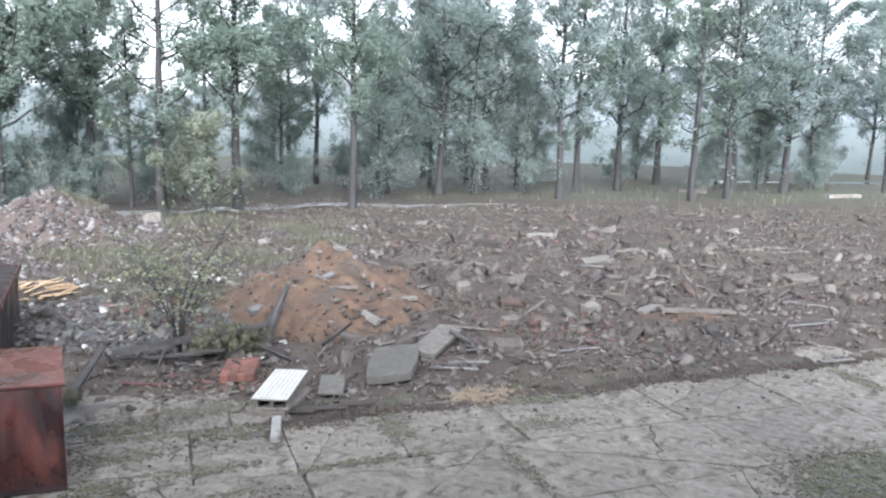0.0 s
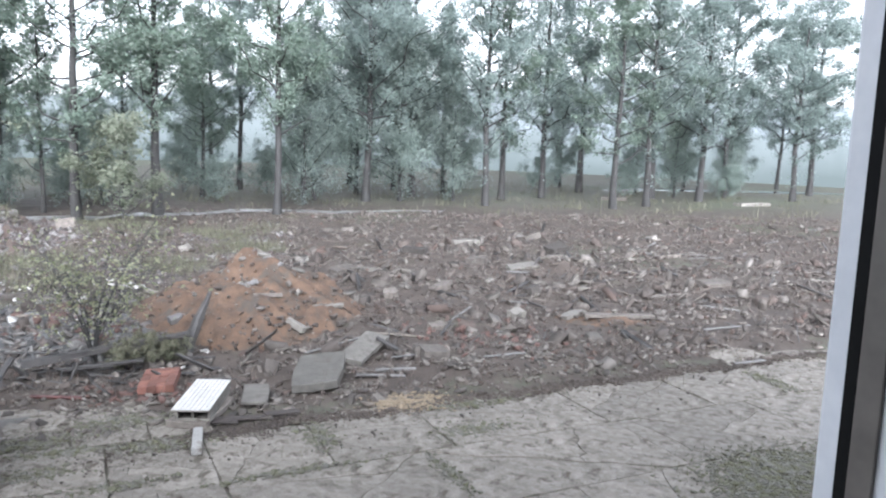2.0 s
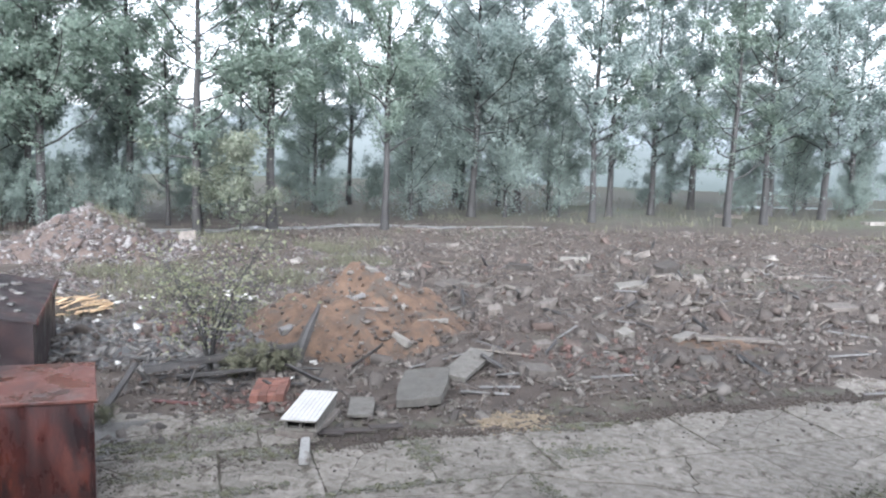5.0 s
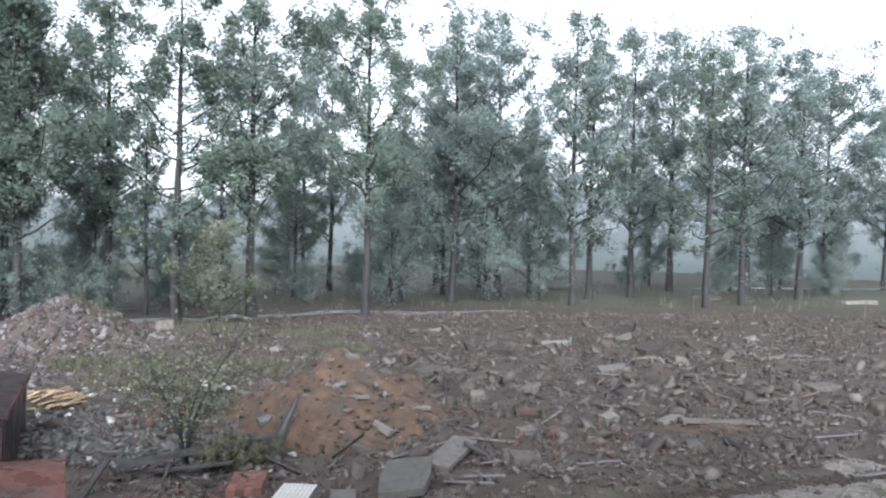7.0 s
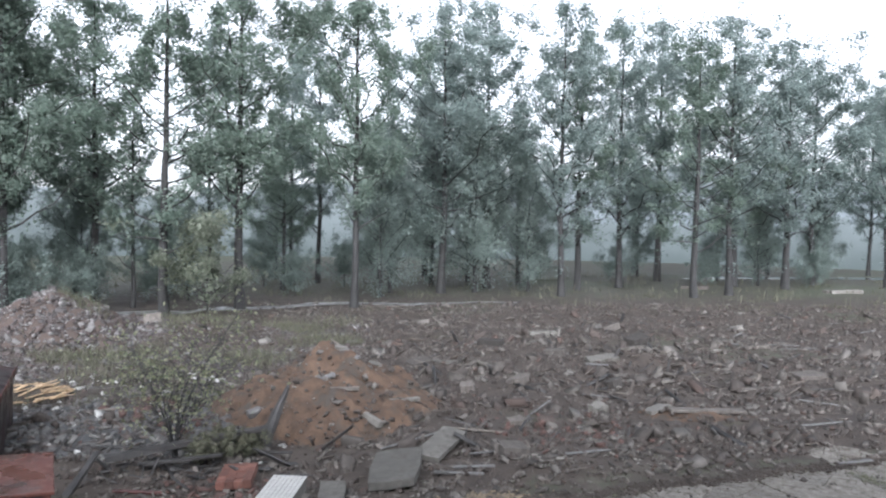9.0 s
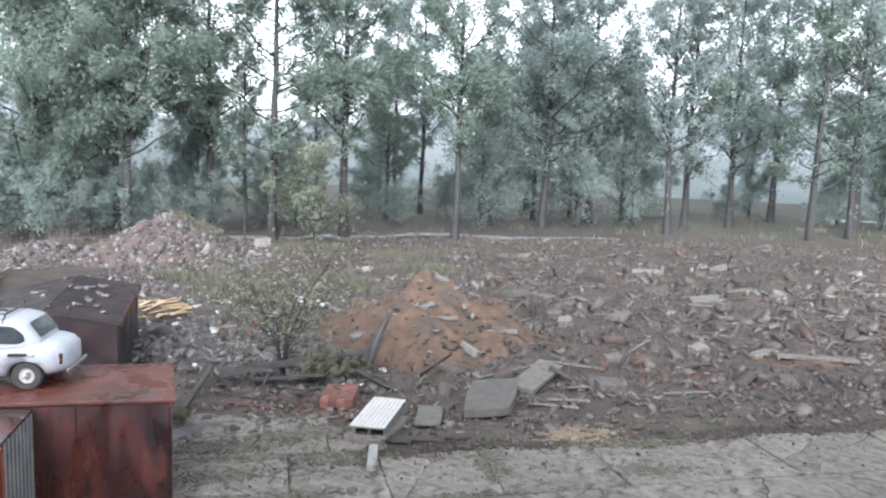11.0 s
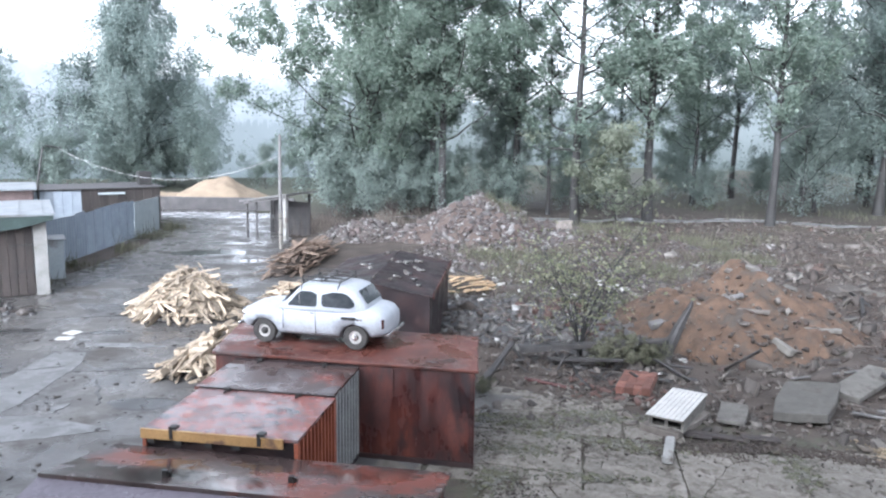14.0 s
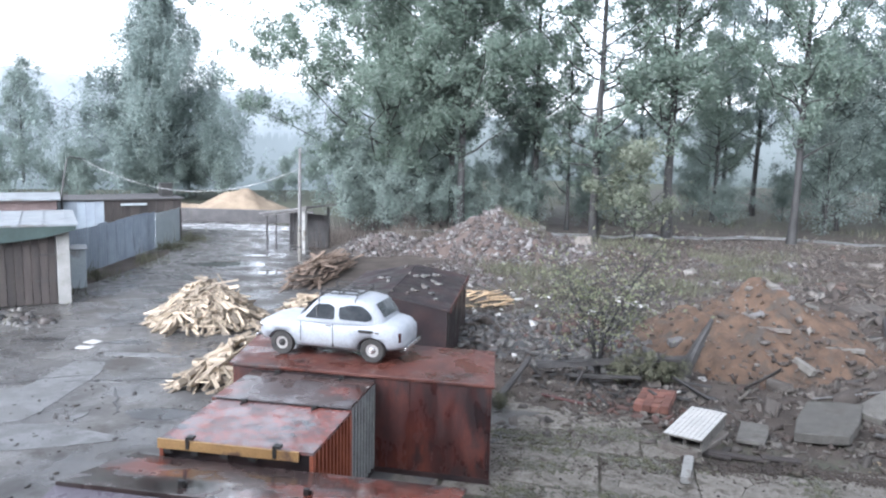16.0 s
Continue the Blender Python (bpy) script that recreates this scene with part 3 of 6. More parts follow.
ridge("backdrop_wood", 100, 52, 115, 9, M_ridge_mid, 9, "pale backdrop wood edge, deep mist painted as glow", 3.0)


# ---------------------------------------------------------------- trees
def tree_meshes(seed, h, cb, r, limbs=34, leaves=9000, leaf=0.30, sigma=0.55, rise=0.55, top=0.35, droop=0.0, lean=0.02, trunk=0.011, low=0.22, gap=0.35, stub=0):
    """Trunk with rising limbs and side twigs, and a crown of single leaves in uneven tufts along them."""
    rng = np.random.default_rng(seed)
    zs = np.linspace(0, h, 14)
    wx, wy = np.cumsum(rng.normal(0, lean * h / 14, 14)), np.cumsum(rng.normal(0, lean * h / 14, 14))
    wx, wy = wx - wx[0], wy - wy[0]
    path = np.stack([wx, wy, zs], -1)
    path[0, 2] = -0.25
    rad = trunk * h * np.clip(1 - zs / h, 0.04, 1) ** 0.85
    rad[0] *= 1.35
    runs = [(path, rad)]
    centres, weight, width = [], [], []

    def tuft(c, w, sg):
        centres.append(c)
        weight.append(w)
        width.append(sg)

    for i in range(limbs):
        q = (i + rng.uniform(0, 1)) / limbs
        z = cb + (h * 0.96 - cb) * q
        x0, y0 = np.interp(z, zs, wx), np.interp(z, zs, wy)
        prof = (math.sin(math.pi * min(1, low + (1 - low) * q)) ** 0.7) * (1 - q) ** top + 0.14
        ln = r * prof * rng.uniform(0.45, 1.3)
        az = i * 2.4 + rng.uniform(-0.7, 0.7)
        up = rise * rng.uniform(0.55, 1.5)
        t = np.linspace(0, 1, 6)
        bend = np.stack([x0 + ln * t * math.cos(az), y0 + ln * t * math.sin(az), z + ln * (up * t ** 1.25 - droop * t ** 3)], -1)
        bend[1:] += rng.normal(0, 0.045 * ln, (5, 3))
        r0 = max(0.016, trunk * h * 0.30 * (1 - q) + 0.012)
        runs.append((bend, r0 * (1 - 0.88 * t)))
        full = rng.uniform(0, 1) > gap * 0.5
        for k in range(max(3, int(2 + ln * 1.7))):
            s = rng.uniform(0.12, 1.0)
            c = np.array([np.interp(s, t, bend[:, j]) for j in range(3)])
            d = np.array([math.cos(az), math.sin(az), 0]) * rng.uniform(-0.2, 0.9) + rng.normal(0, 0.55, 3) + (0, 0, 0.35 - droop)
            d *= (0.35 + 0.16 * ln) * rng.uniform(0.6, 1.5)
            if k % 2 == 0:
                runs.append((np.stack([c, c + d * 0.5 + (0, 0, 0.05), c + d]), [r0 * 0.28, r0 * 0.18, 0.006]))
            w = rng.uniform(0.1, 1.0) ** 2.2 * (1.0 if full else 0.2)
            for f in (0.45, 0.8, 1.1):
                tuft(c + d * f, w * (0.5 + 0.5 * s), sigma * rng.uniform(0.4, 1.0))
    for i in range(stub):
        z = rng.uniform(cb * 0.45, h * 0.9)
        tuft(np.array([np.interp(z, zs, wx), np.interp(z, zs, wy), z]) + rng.normal(0, 0.35, 3), rng.uniform(0.1, 0.5), sigma * rng.uniform(0.5, 1.0))
    for z in np.linspace(h * 0.82, h * 1.03, 9):
        tuft(np.array([np.interp(z, zs, wx), np.interp(z, zs, wy), z]) + rng.normal(0, 0.25, 3), 0.35, sigma * 0.6)
    centres, weight, width = np.array(centres), np.array(weight), np.array(width)
    which = rng.choice(len(centres), leaves, p=weight / weight.sum())
    off = np.clip(rng.normal(0, 0.9, (leaves, 3)), -1.7, 1.7) * np.array([0.85, 0.85, 0.95]) * width[which][:, None]
    if droop:
        off[:, 2] -= np.abs(rng.normal(0, droop * 2.6, leaves))
        off[:, :2] *= 0.85
    P = centres[which] + off
    P[:, 2] = np.maximum(P[:, 2], 0.15)
    axis_xy = np.stack([np.interp(P[:, 2], zs, wx), np.interp(P[:, 2], zs, wy)], -1)
    outward = P[:, :2] - axis_xy
    outward /= np.linalg.norm(outward, axis=1)[:, None] + 0.3
    nrm = rng.normal(0, 0.55, (leaves, 3)) + np.concatenate([outward * 0.7, np.full((leaves, 1), 0.55)], 1)
    nrm /= np.linalg.norm(nrm, axis=1)[:, None]
    a = np.cross(nrm, rng.normal(0, 1, (leaves, 3)) + (0, 0, 0.001))
    a /= np.linalg.norm(a, axis=1)[:, None] + 1e-9
    a[a[:, 2] > 0.3] *= -1
    b = np.cross(nrm, a)
    s = leaf * rng.uniform(0.55, 1.3, leaves)[:, None]
    V = np.stack([P + b * s * 0.34, P + a * s, P - b * s * 0.34], 1).reshape(-1, 3)
    return tubes("trunk", runs, 5), quick_mesh("crown", V, np.arange(leaves * 3).reshape(-1, 3))


TREE_KINDS = {}


def tree_kind(key, label, leaf_mat, **kw):
    tk, cr = tree_meshes(**kw)
    tk.materials.append(M_bark)
    cr.materials.append(leaf_mat)
    TREE_KINDS[key] = (tk, cr, label)


def plant(key, x, y, scale=1.0, turn=0.0, name="tree", category="tree", group="", label="", wide=1.0):
    tk, cr, lb = TREE_KINDS[key]
    m = Matrix.LocRotScale((x, y, float(lie(x, y))), Euler((0, 0, turn)), (scale * wide, scale * wide, scale))
    t = thing(name, m, label or lb, category, group)
    mesh_part("trunk", tk, None, t)
    mesh_part("crown", cr, None, t)
    return t


tree_kind("poplar_a", "tall slender poplar with open green crown", M_leaf, seed=11, h=24, cb=4.8, r=4.6, limbs=40, leaves=29000, leaf=0.20, rise=0.95, sigma=0.50, stub=14, top=0.22)
tree_kind("poplar_b", "tall uneven poplar with gaps in its crown", M_leaf, seed=12, h=23, cb=5.2, r=5.0, limbs=34, leaves=26000, leaf=0.20, rise=0.85, sigma=0.52, gap=0.7, stub=12, top=0.22)
tree_kind("poplar_c", "tall thin birch with sparse leaves", M_leaf, seed=13, h=22, cb=3.6, r=3.7, limbs=36, leaves=14500, leaf=0.19, rise=0.75, sigma=0.42, gap=0.5, stub=16, top=0.22)
tree_kind("poplar_d", "tall grey-green poplar with pointed top", M_leaf_grey, seed=14, h=24, cb=4.6, r=4.6, limbs=40, leaves=23000, leaf=0.21, rise=1.0, sigma=0.52, gap=0.5, stub=12, top=0.22)
tree_kind("dense", "dense grey-green tree leafy to the ground", M_leaf_dim, seed=15, h=19, cb=0.9, r=4.4, limbs=46, leaves=22000, rise=0.9, sigma=0.72, leaf=0.23, gap=0.3, stub=10)
tree_kind("big_round", "large broad tree with heavy green crown", M_leaf, seed=16, h=22, cb=2.6, r=8.0, limbs=64, leaves=125000, rise=0.62, sigma=0.55, top=0.12, leaf=0.20, low=0.30, gap=0.2, stub=10)
tree_kind("birch", "large drooping birch with hanging twigs", M_leaf_grey, seed=17, h=23, cb=1.6, r=8.0, limbs=104, leaves=135000, rise=0.75, sigma=0.75, droop=0.40, leaf=0.23, top=0.55, low=0.55, gap=0.1, trunk=0.009)
tree_kind("sapling", "small yellow-green young tree", M_leaf_pale, seed=18, h=5.6, cb=0.5, r=2.3, limbs=26, leaves=7500, leaf=0.14, sigma=0.34, rise=0.9, trunk=0.010, gap=0.5)
tree_kind("shrub", "grey-green leafy undergrowth shrub under trees", M_leaf_dim, seed=19, h=4.6, cb=0.3, r=2.6, limbs=26, leaves=9000, leaf=0.17, sigma=0.45, rise=0.8)

tree_kind("weed", "low dark green weed bush on rubble", M_grass, seed=23, h=4.0, cb=0.3, r=2.6, limbs=26, leaves=3200, leaf=0.34, sigma=0.5, rise=0.7)

# the row behind the rubble field, at the edge of the path
for key, x, y, s, w in [("poplar_a", -26.0, 45.8, 1.0, 1.0), ("poplar_b", -24.9, 55.2, 1.05, 1.0), ("poplar_c", -21.6, 54.0, 0.72, 0.8), ("poplar_c", -18.0, 50.2, 1.12, 1.05),
                        ("poplar_a", -14.1, 54.2, 1.08, 1.05), ("poplar_b", -14.5, 70.5, 0.72, 1.0), ("poplar_a", -6.3, 56.0, 0.98, 0.85), ("poplar_d", 0.0, 71.0, 1.0, 1.1),
                        ("poplar_d", 4.6, 77.0, 1.08, 1.0), ("poplar_d", 10.9, 69.5, 1.0, 0.9), ("poplar_c", 13.5, 76.0, 1.08, 1.0), ("poplar_d", 18.5, 80.0, 1.03, 1.0),
                        ("poplar_d", 25.3, 90.0, 1.15, 1.0), ("poplar_c", 23.2, 70.2, 1.0, 1.1), ("poplar_d", 27.6, 73.5, 1.0, 1.0), ("poplar_d", 36.5, 81.5, 1.0, 1.15),
                        ("poplar_d", 42.5, 88.0, 0.98, 1.1), ("poplar_d", 49.7, 85.6, 0.92, 1.15), ("poplar_c", 32.0, 84.0, 1.05, 1.1), ("poplar_d", 58.0, 96.0, 1.0, 1.2)]:
    plant(key, x, y, s * (1.10 if x > -8 else 1.0), random.uniform(0, 6.28), wide=w * 1.2, group="trees behind the rubble field")
# the denser middle and what stands farther back
for key, x, y, s in [("dense", -4.6, 70.0, 0.85), ("dense", -1.0, 78.0, 1.05), ("dense", 3.0, 85.0, 1.15), ("dense", 8.2, 82.0, 1.05), ("dense", -6.8, 84.0, 0.95),
                     ("dense", 25.0, 98.0, 0.75), ("poplar_d", -2.0, 92.0, 1.15), 
                     ("dense", -29.5, 62.0, 0.62), ("dense", -35.5, 58.5, 0.75), ("dense", -39.0, 55.0, 0.7), ("dense", -23.5, 66.0, 0.5), ("dense", 33.0, 92.0, 0.62), ("dense", 40.0, 98.0, 0.6),
                     ("poplar_d", 27.0, 108.0, 1.05), ("poplar_d", 45.0, 106.0, 1.0), ("poplar_d", 60.0, 108.0, 1.05), 
                     ("dense", -18.0, 84.0, 0.75), ("dense", 47.0, 96.0, 0.55), ("poplar_d", -24.0, 80.0, 1.05), ("poplar_d", -12.8, 80.0, 1.08), ("poplar_d", -17.5, 90.0, 1.15), ("poplar_d", -36.0, 76.0, 0.85), ("dense", -44.0, 74.0, 0.7)]:
    plant(key, x, y, s, random.uniform(0, 6.28), group="wood behind the tree row")
for key, x, y, s in [("dense", -5.2, 66.0, 0.75), ("dense", 3.2, 72.0, 0.88), ("dense", 8.4, 74.0, 0.70), 
                     ("dense", 35.5, 86.0, 0.62), ("dense", -20.0, 61.0, 0.42), ("dense", -27.0, 58.0, 0.55), ("dense", 44.0, 90.0, 0.5),
                     ("dense", -92.0, 38.0, 0.75), ("dense", -88.0, 52.0, 0.8), ("dense", -78.0, 66.0, 0.7), ("dense", -100.0, 46.0, 0.8)]:
    plant(key, x, y, s, random.uniform(0, 6.28), group="leafy trees at the edge of the wood", wide=1.1)
for x, y, s in [(-31.5, 52, 1.0), (-28.5, 50.5, 0.9), (-24.0, 51.5, 0.8), (-33.8, 47.0, 1.1), (-29.0, 46.5, 0.8), (20.0, 88.0, 0.8), (29.0, 84.0, 0.7), (41.0, 84.5, 0.8), (-34.6, 44.6, 1.2), (-36.5, 47.5, 1.3), (-30.6, 44.2, 1.0), (-26.6, 47.4, 0.9), (-21.5, 58.5, 0.8), (-12.5, 66.0, 0.7), (-9.5, 76.0, 0.9), (-17.0, 74.0, 0.9), (-25.5, 70.0, 1.0), (-66.0, 44.0, 1.0), (-62.5, 50.0, 0.9), (-60.0, 56.0, 1.1), (-55.0, 60.0, 0.9), (-71.0, 39.0, 1.2), (-50.0, 66.0, 1.1), (-73.0, 48.0, 1.0), (-45.0, 63.0, 1.0), (-66.0, 58.0, 1.0), (-69.0, 53.0, 0.9)]:
    plant("shrub", x, y, s, random.uniform(0, 6.28), name="shrub", category="shrub", group="shrubs under the trees")
plant("big_round", -32.6, 46.2, 1.0, 0.6)
plant("poplar_a", -28.2, 48.3, 1.0, 2.0, label="tall poplar beside the broad tree")
plant("birch", -67.0, 54.5, 1.04, 1.0)
plant("sapling", -14.4, 47.6, 1.18, 0.3, wide=1.3)


# ---------------------------------------------------------------- garages and containers
def gar(u0, u1, n0, n1, h, a=18.0):
    """The frame of a box that stands along the yard's axes: its pose and its width and depth."""
    p = yard((u0 + u1) / 2, (n0 + n1) / 2, 0, a)
    return pose(p.x, p.y, 0, 0, 0, a), u1 - u0, n1 - n0


rg = thing("red_steel_garage", Matrix(), "low rusty red steel garage with a wet roof", "garage")
RG = [yard(-2.17, 13.9), yard(-2.55, 16.2), yard(-8.0, 16.2), yard(-7.5, 13.9)]


def wall_strip(p, q, z0, z1, th, off=0.0):
    """An upright wall of thickness th whose outer face runs from p to q."""
    d = (q - p).normalized()
    o = Vector((d.y, -d.x, 0))
    a, b, c, e = p + o * off, q + o * off, q + o * (off - th), p + o * (off - th)
    return prism([(v.x, v.y) for v in (a, b, c, e)], z0, z1)


for nm, p, q in (("front_wall", RG[3], RG[0]), ("side_wall", RG[0], RG[1]), ("back_wall", RG[1], RG[2]), ("side_wall", RG[2], RG[3])):
    d_ = (q - p).normalized() * (0.045 if nm == "side_wall" else 0.0)
    part(nm, wall_strip(p + d_, q - d_, 0, 1.90, 0.04), M_rust_wall, rg)
mid = sum(RG, Vector()) / 4
bm = prism([(mid.x + (v.x - mid.x) * 1.022, mid.y + (v.y - mid.y) * 1.04) for v in RG], 1.902, 1.97, bevel=0.012)
part("roof", bm, M_rust_roof, rg, "wet orange-red rusted sheet roof")
for q in (0.01, 0.30, 0.63):
    p = RG[0].lerp(RG[3], q)
    part("wall_rib", wall_strip(p - (RG[0] - RG[3]).normalized() * 0.05, p, 0.02, 1.88, 0.02, off=0.022), M_rust_wall, rg)
part("skirting", wall_strip(RG[3], RG[0], 0.0, 0.10, 0.025, off=0.027), M_rust_dark, rg)


def container(name, u0, u1, n0, n1, h, a, rib, roof, label, n_ribs, beam=False):
    m, w, d = gar(u0, u1, n0, n1, h, a)
    t = thing(name, m, label, "container", "small steel containers")
    part("body", solid((-w / 2 + 0.05, w / 2 - 0.05, -d / 2 + 0.05, d / 2 - 0.05, 0.08, h - 0.06)), M_rust_dark, t)
    lid = part("roof", solid((-w / 2, w / 2, -d / 2, d / 2, h - 0.058, h), bevel=0.01), roof, t, "wet sheet roof")
    part("base_rail", solid((-w / 2, w / 2, -d / 2, d / 2, 0.0, 0.078)), M_rust_dark, t)
    for sx in (-1, 1):
        for i in range(n_ribs):
            y = -d / 2 + 0.09 + (d - 0.18) * i / (n_ribs - 1)
            x = sx * (w / 2 - 0.025)
            part("rib", solid((x - 0.024, x + 0.024, y - 0.035, y + 0.035, 0.08, h - 0.06), bevel=0.008), rib, t)
    for sx in (-1, 1):
        for sy in (-1, 1):
            x, y = sx * (w / 2 - 0.03), sy * (d / 2 - 0.03)
            part("corner_post", solid((x - 0.03, x + 0.03, y - 0.03, y + 0.03, 0.08, h - 0.06)), rib, t)
    if beam:
        part("front_beam", solid((-w / 2 - 0.005, w / 2 - 0.22, -d / 2 - 0.05, -d / 2 - 0.002, h - 0.15, h + 0.005), bevel=0.008), M_yellow, t, "ochre painted front beam")
        for x in (-w / 2 + 0.1, -w / 2 + 0.55, -w / 2 + 1.05, -w / 2 + 1.5):
            part("bracket", solid((x, x + 0.12, -d / 2 - 0.045, -d / 2 - 0.004, h - 0.22, h - 0.152)), M_black, t)
        for x in (-w / 2 + 0.48, w / 2 - 0.62):
            part("lifting_lug", solid((x, x + 0.05, -d / 2 - 0.07, -d / 2 - 0.052, h - 0.12, h + 0.07), (x, x + 0.12, -d / 2 - 0.07, -d / 2 + 0.05, h + 0.04, h + 0.075)), M_black, t)
    for x in (-w * 0.30, w * 0.22):
        part("roof_bracket", solid((x, x + 0.10, d / 2 - 0.10, d / 2 - 0.03, h + 0.001, h + 0.06), (x + 0.03, x + 0.06, d / 2 - 0.20, d / 2 - 0.101, h + 0.001, h + 0.03)), M_black, lid)
    part("roof_seam", solid((-w / 2, w / 2, d / 2 - 0.03, d / 2 - 0.005, h + 0.001, h + 0.03)), M_rust_dark, lid)
    return t


container("grey_container", -6.55, -3.98, 12.35, 14.05, 1.85, 20, M_rib_gray, M_brown_roof, "small container with grey ribbed sides and brown wet roof", 9)
container("red_container", -6.42, -3.90, 10.42, 12.32, 1.85, 20, M_rib_red, M_pink_roof, "small container with orange ribbed sides and faded red roof", 11, beam=True)

# the near garage with a low gable
m = pose(*yard(-4.2, 8.63, 0, 20), 0, 0, 20)
ng = thing("gable_garage", m, "low steel garage with wet gable roof", "garage")
part("front_wall", solid((-2.55, 2.55, -1.66, -1.62, 0, 1.50)), M_rust_wall, ng)
part("back_wall", solid((-2.55, 2.55, 1.62, 1.66, 0, 1.50)), M_rust_wall, ng)
for x in (-2.55, 2.51):
    part("gable_wall", prism([(-1.61, 0), (1.61, 0), (1.61, 1.50), (0, 1.83), (-1.61, 1.50)], 0, 0.04, axis="z"), M_rust_wall, ng).matrix_local = pose(x, 0, 0) @ Matrix(((0, 0, 1, 0), (1, 0, 0, 0), (0, 1, 0, 0), (0, 0, 0, 1)))
for nm, y0, y1, z0, z1, mt, lb in (("back_slope", -0.03, 1.75, 1.905, 1.57, M_brown_roof, "brown wet sheet with rust streaks"), ("front_slope", -1.80, -0.034, 1.50, 1.845, M_lilac_roof, "lilac-grey wet sheet")):
    bm = prism([(y0, z0), (y1, z1), (y1, z1 - 0.06), (y0, z0 - 0.06)], -2.64, 2.64)
    part(nm, bm, mt, ng, lb).matrix_local = Matrix(((0, 0, 1, 0), (1, 0, 0, 0), (0, 1, 0, 0), (0, 0, 0, 1)))
for x, y in ((-1.05, 0.30), (0.62, 0.55)):
    z = 1.905 - 0.188 * (y + 0.03)
    part("vent_stub", solid((x, x + 0.07, y, y + 0.06, z - 0.02, z + 0.09), (x + 0.02, x + 0.10, y + 0.06, y + 0.10, z - 0.02, z + 0.05), bevel=0.006), M_black, ng)

# the dark garage behind the car
m = pose(*yard(-4.0, 23.2, 0, 24), 0, 0, 24)
dg = thing("dark_garage", m, "dark rusted garage with low gable roof and rubbish on top", "garage")
TURN = Matrix(((1, 0, 0, 0), (0, 0, 1, 0), (0, 1, 0, 0), (0, 0, 0, 1)))
for y in (-2.8, 2.76):
    part("gable_wall", prism([(-1.7, 0), (1.7, 0), (1.7, 1.92), (0, 2.22), (-1.7, 1.92)], 0, 0.04), M_rust_dark, dg).matrix_local = pose(0, y, 0) @ TURN
for x in (-1.7, 1.66):
    part("side_wall", solid((x, x + 0.04, -2.755, 2.755, 0, 1.90)), M_rust_dark, dg)
for sx in (-1, 1):
    poly = [(0.01 * sx, 2.27), (1.78 * sx, 1.95), (1.78 * sx, 1.90), (0.01 * sx, 2.22)]
    part("roof_slope", prism(poly if sx > 0 else poly[::-1], -2.86, 2.86), M_rust_dark, dg).matrix_local = TURN
part("edge_board", solid((1.785, 1.82, -2.8, 2.86, 1.86, 2.03), bevel=0.005), M_rust_wall, dg)

# ---------------------------------------------------------------- the building with the open window
wall_m = pose(0, 0, 0, 0, 0, 18)
bw = solid((-16, -0.03, -0.425, -0.03, 0, 10), (0.835, 16, -0.425, -0.03, 0, 10), (-0.03, 0.835, -0.425, -0.03, 0, 5.70), (-0.03, 0.835, -0.425, -0.03, 7.42, 10))
wl = tagged(part("wall_north", bw, M_plaster), "grey plastered building wall with window opening", "wall", kind="structure")
wl.matrix_world = wall_m

# ---------------------------------------------------------------- the open window
win = tagged(new("window_1"), "white plastic window with its leaf swung open", "window", kind="structure")
win.matrix_world = wall_m
# White frame seen against the daylight: its shade is painted as black.
part("window_frame", solid((-0.030, -0.028, -0.09, -0.032, 5.72, 7.40), (0.815, 0.833, -0.09, -0.032, 5.72, 7.40)), M_black_edge, win, "window frame edge, its backlit shade painted black")
part("window_sill", solid((-0.029, 0.834, -0.40, -0.032, 5.702, 5.72)), M_pvc, win)
leaf = part("window_leaf", solid((0.770, 0.830, 0.37, 0.468, 5.74, 7.38), (0.770, 0.830, -0.028, 0.07, 5.74, 7.38), (0.770, 0.830, 0.071, 0.369, 5.74, 5.83), (0.770, 0.830, 0.071, 0.369, 7.29, 7.38), bevel=0.004),
            M_pvc, win, "white plastic leaf frame")
leaf.matrix_basis = pose(0.766, 0.42, 6.40) @ pose(0, 0, 0, 0, -0.8, 0) @ pose(-0.77, -0.42, -6.40)
part("seal", solid((0.7655, 0.7695, 0.422, 0.437, 5.745, 7.375)), M_black_edge, leaf, "black rubber seal")
part("bead", solid((0.764, 0.7695, 0.389, 0.4205, 5.745, 7.375), bevel=0.002), M_taupe, leaf, "grey-brown glazing bead")
part("pane", solid((0.797, 0.803, 0.071, 0.369, 5.831, 7.289)), M_glass, leaf)
# plain room behind the window
room = [("floor_room", (-4, 4, -5, -0.427, 4.85, 4.95)), ("ceiling", (-4, 4, -5, -0.427, 7.9, 8.0)), ("wall_room_back", (-4, 4, -5.1, -5.002, 4.85, 8.0)),
        ("wall_room_west", (-4.1, -4.002, -5, -0.427, 4.85, 8.0)), ("wall_room_east", (4.002, 4.1, -5, -0.427, 4.85, 8.0))]
for nm, b in room:
    o = tagged(part(nm, solid(b), M_plaster), "plain plastered room surface behind the window", "room", kind="structure")
    o.matrix_world = wall_m


# ---------------------------------------------------------------- the small white car
def section(x, w, z0, z1, e=0.50, n=20):
    """One closed rounded cross-section of a body."""
    out = []
    for i in range(n):
        t = 2 * math.pi * i / n
        c, s = math.cos(t), math.sin(t)
        out.append((x, w * math.copysign(abs(c) ** e, c), (z0 + z1) / 2 + (z1 - z0) / 2 * math.copysign(abs(s) ** e, s)))
    return out


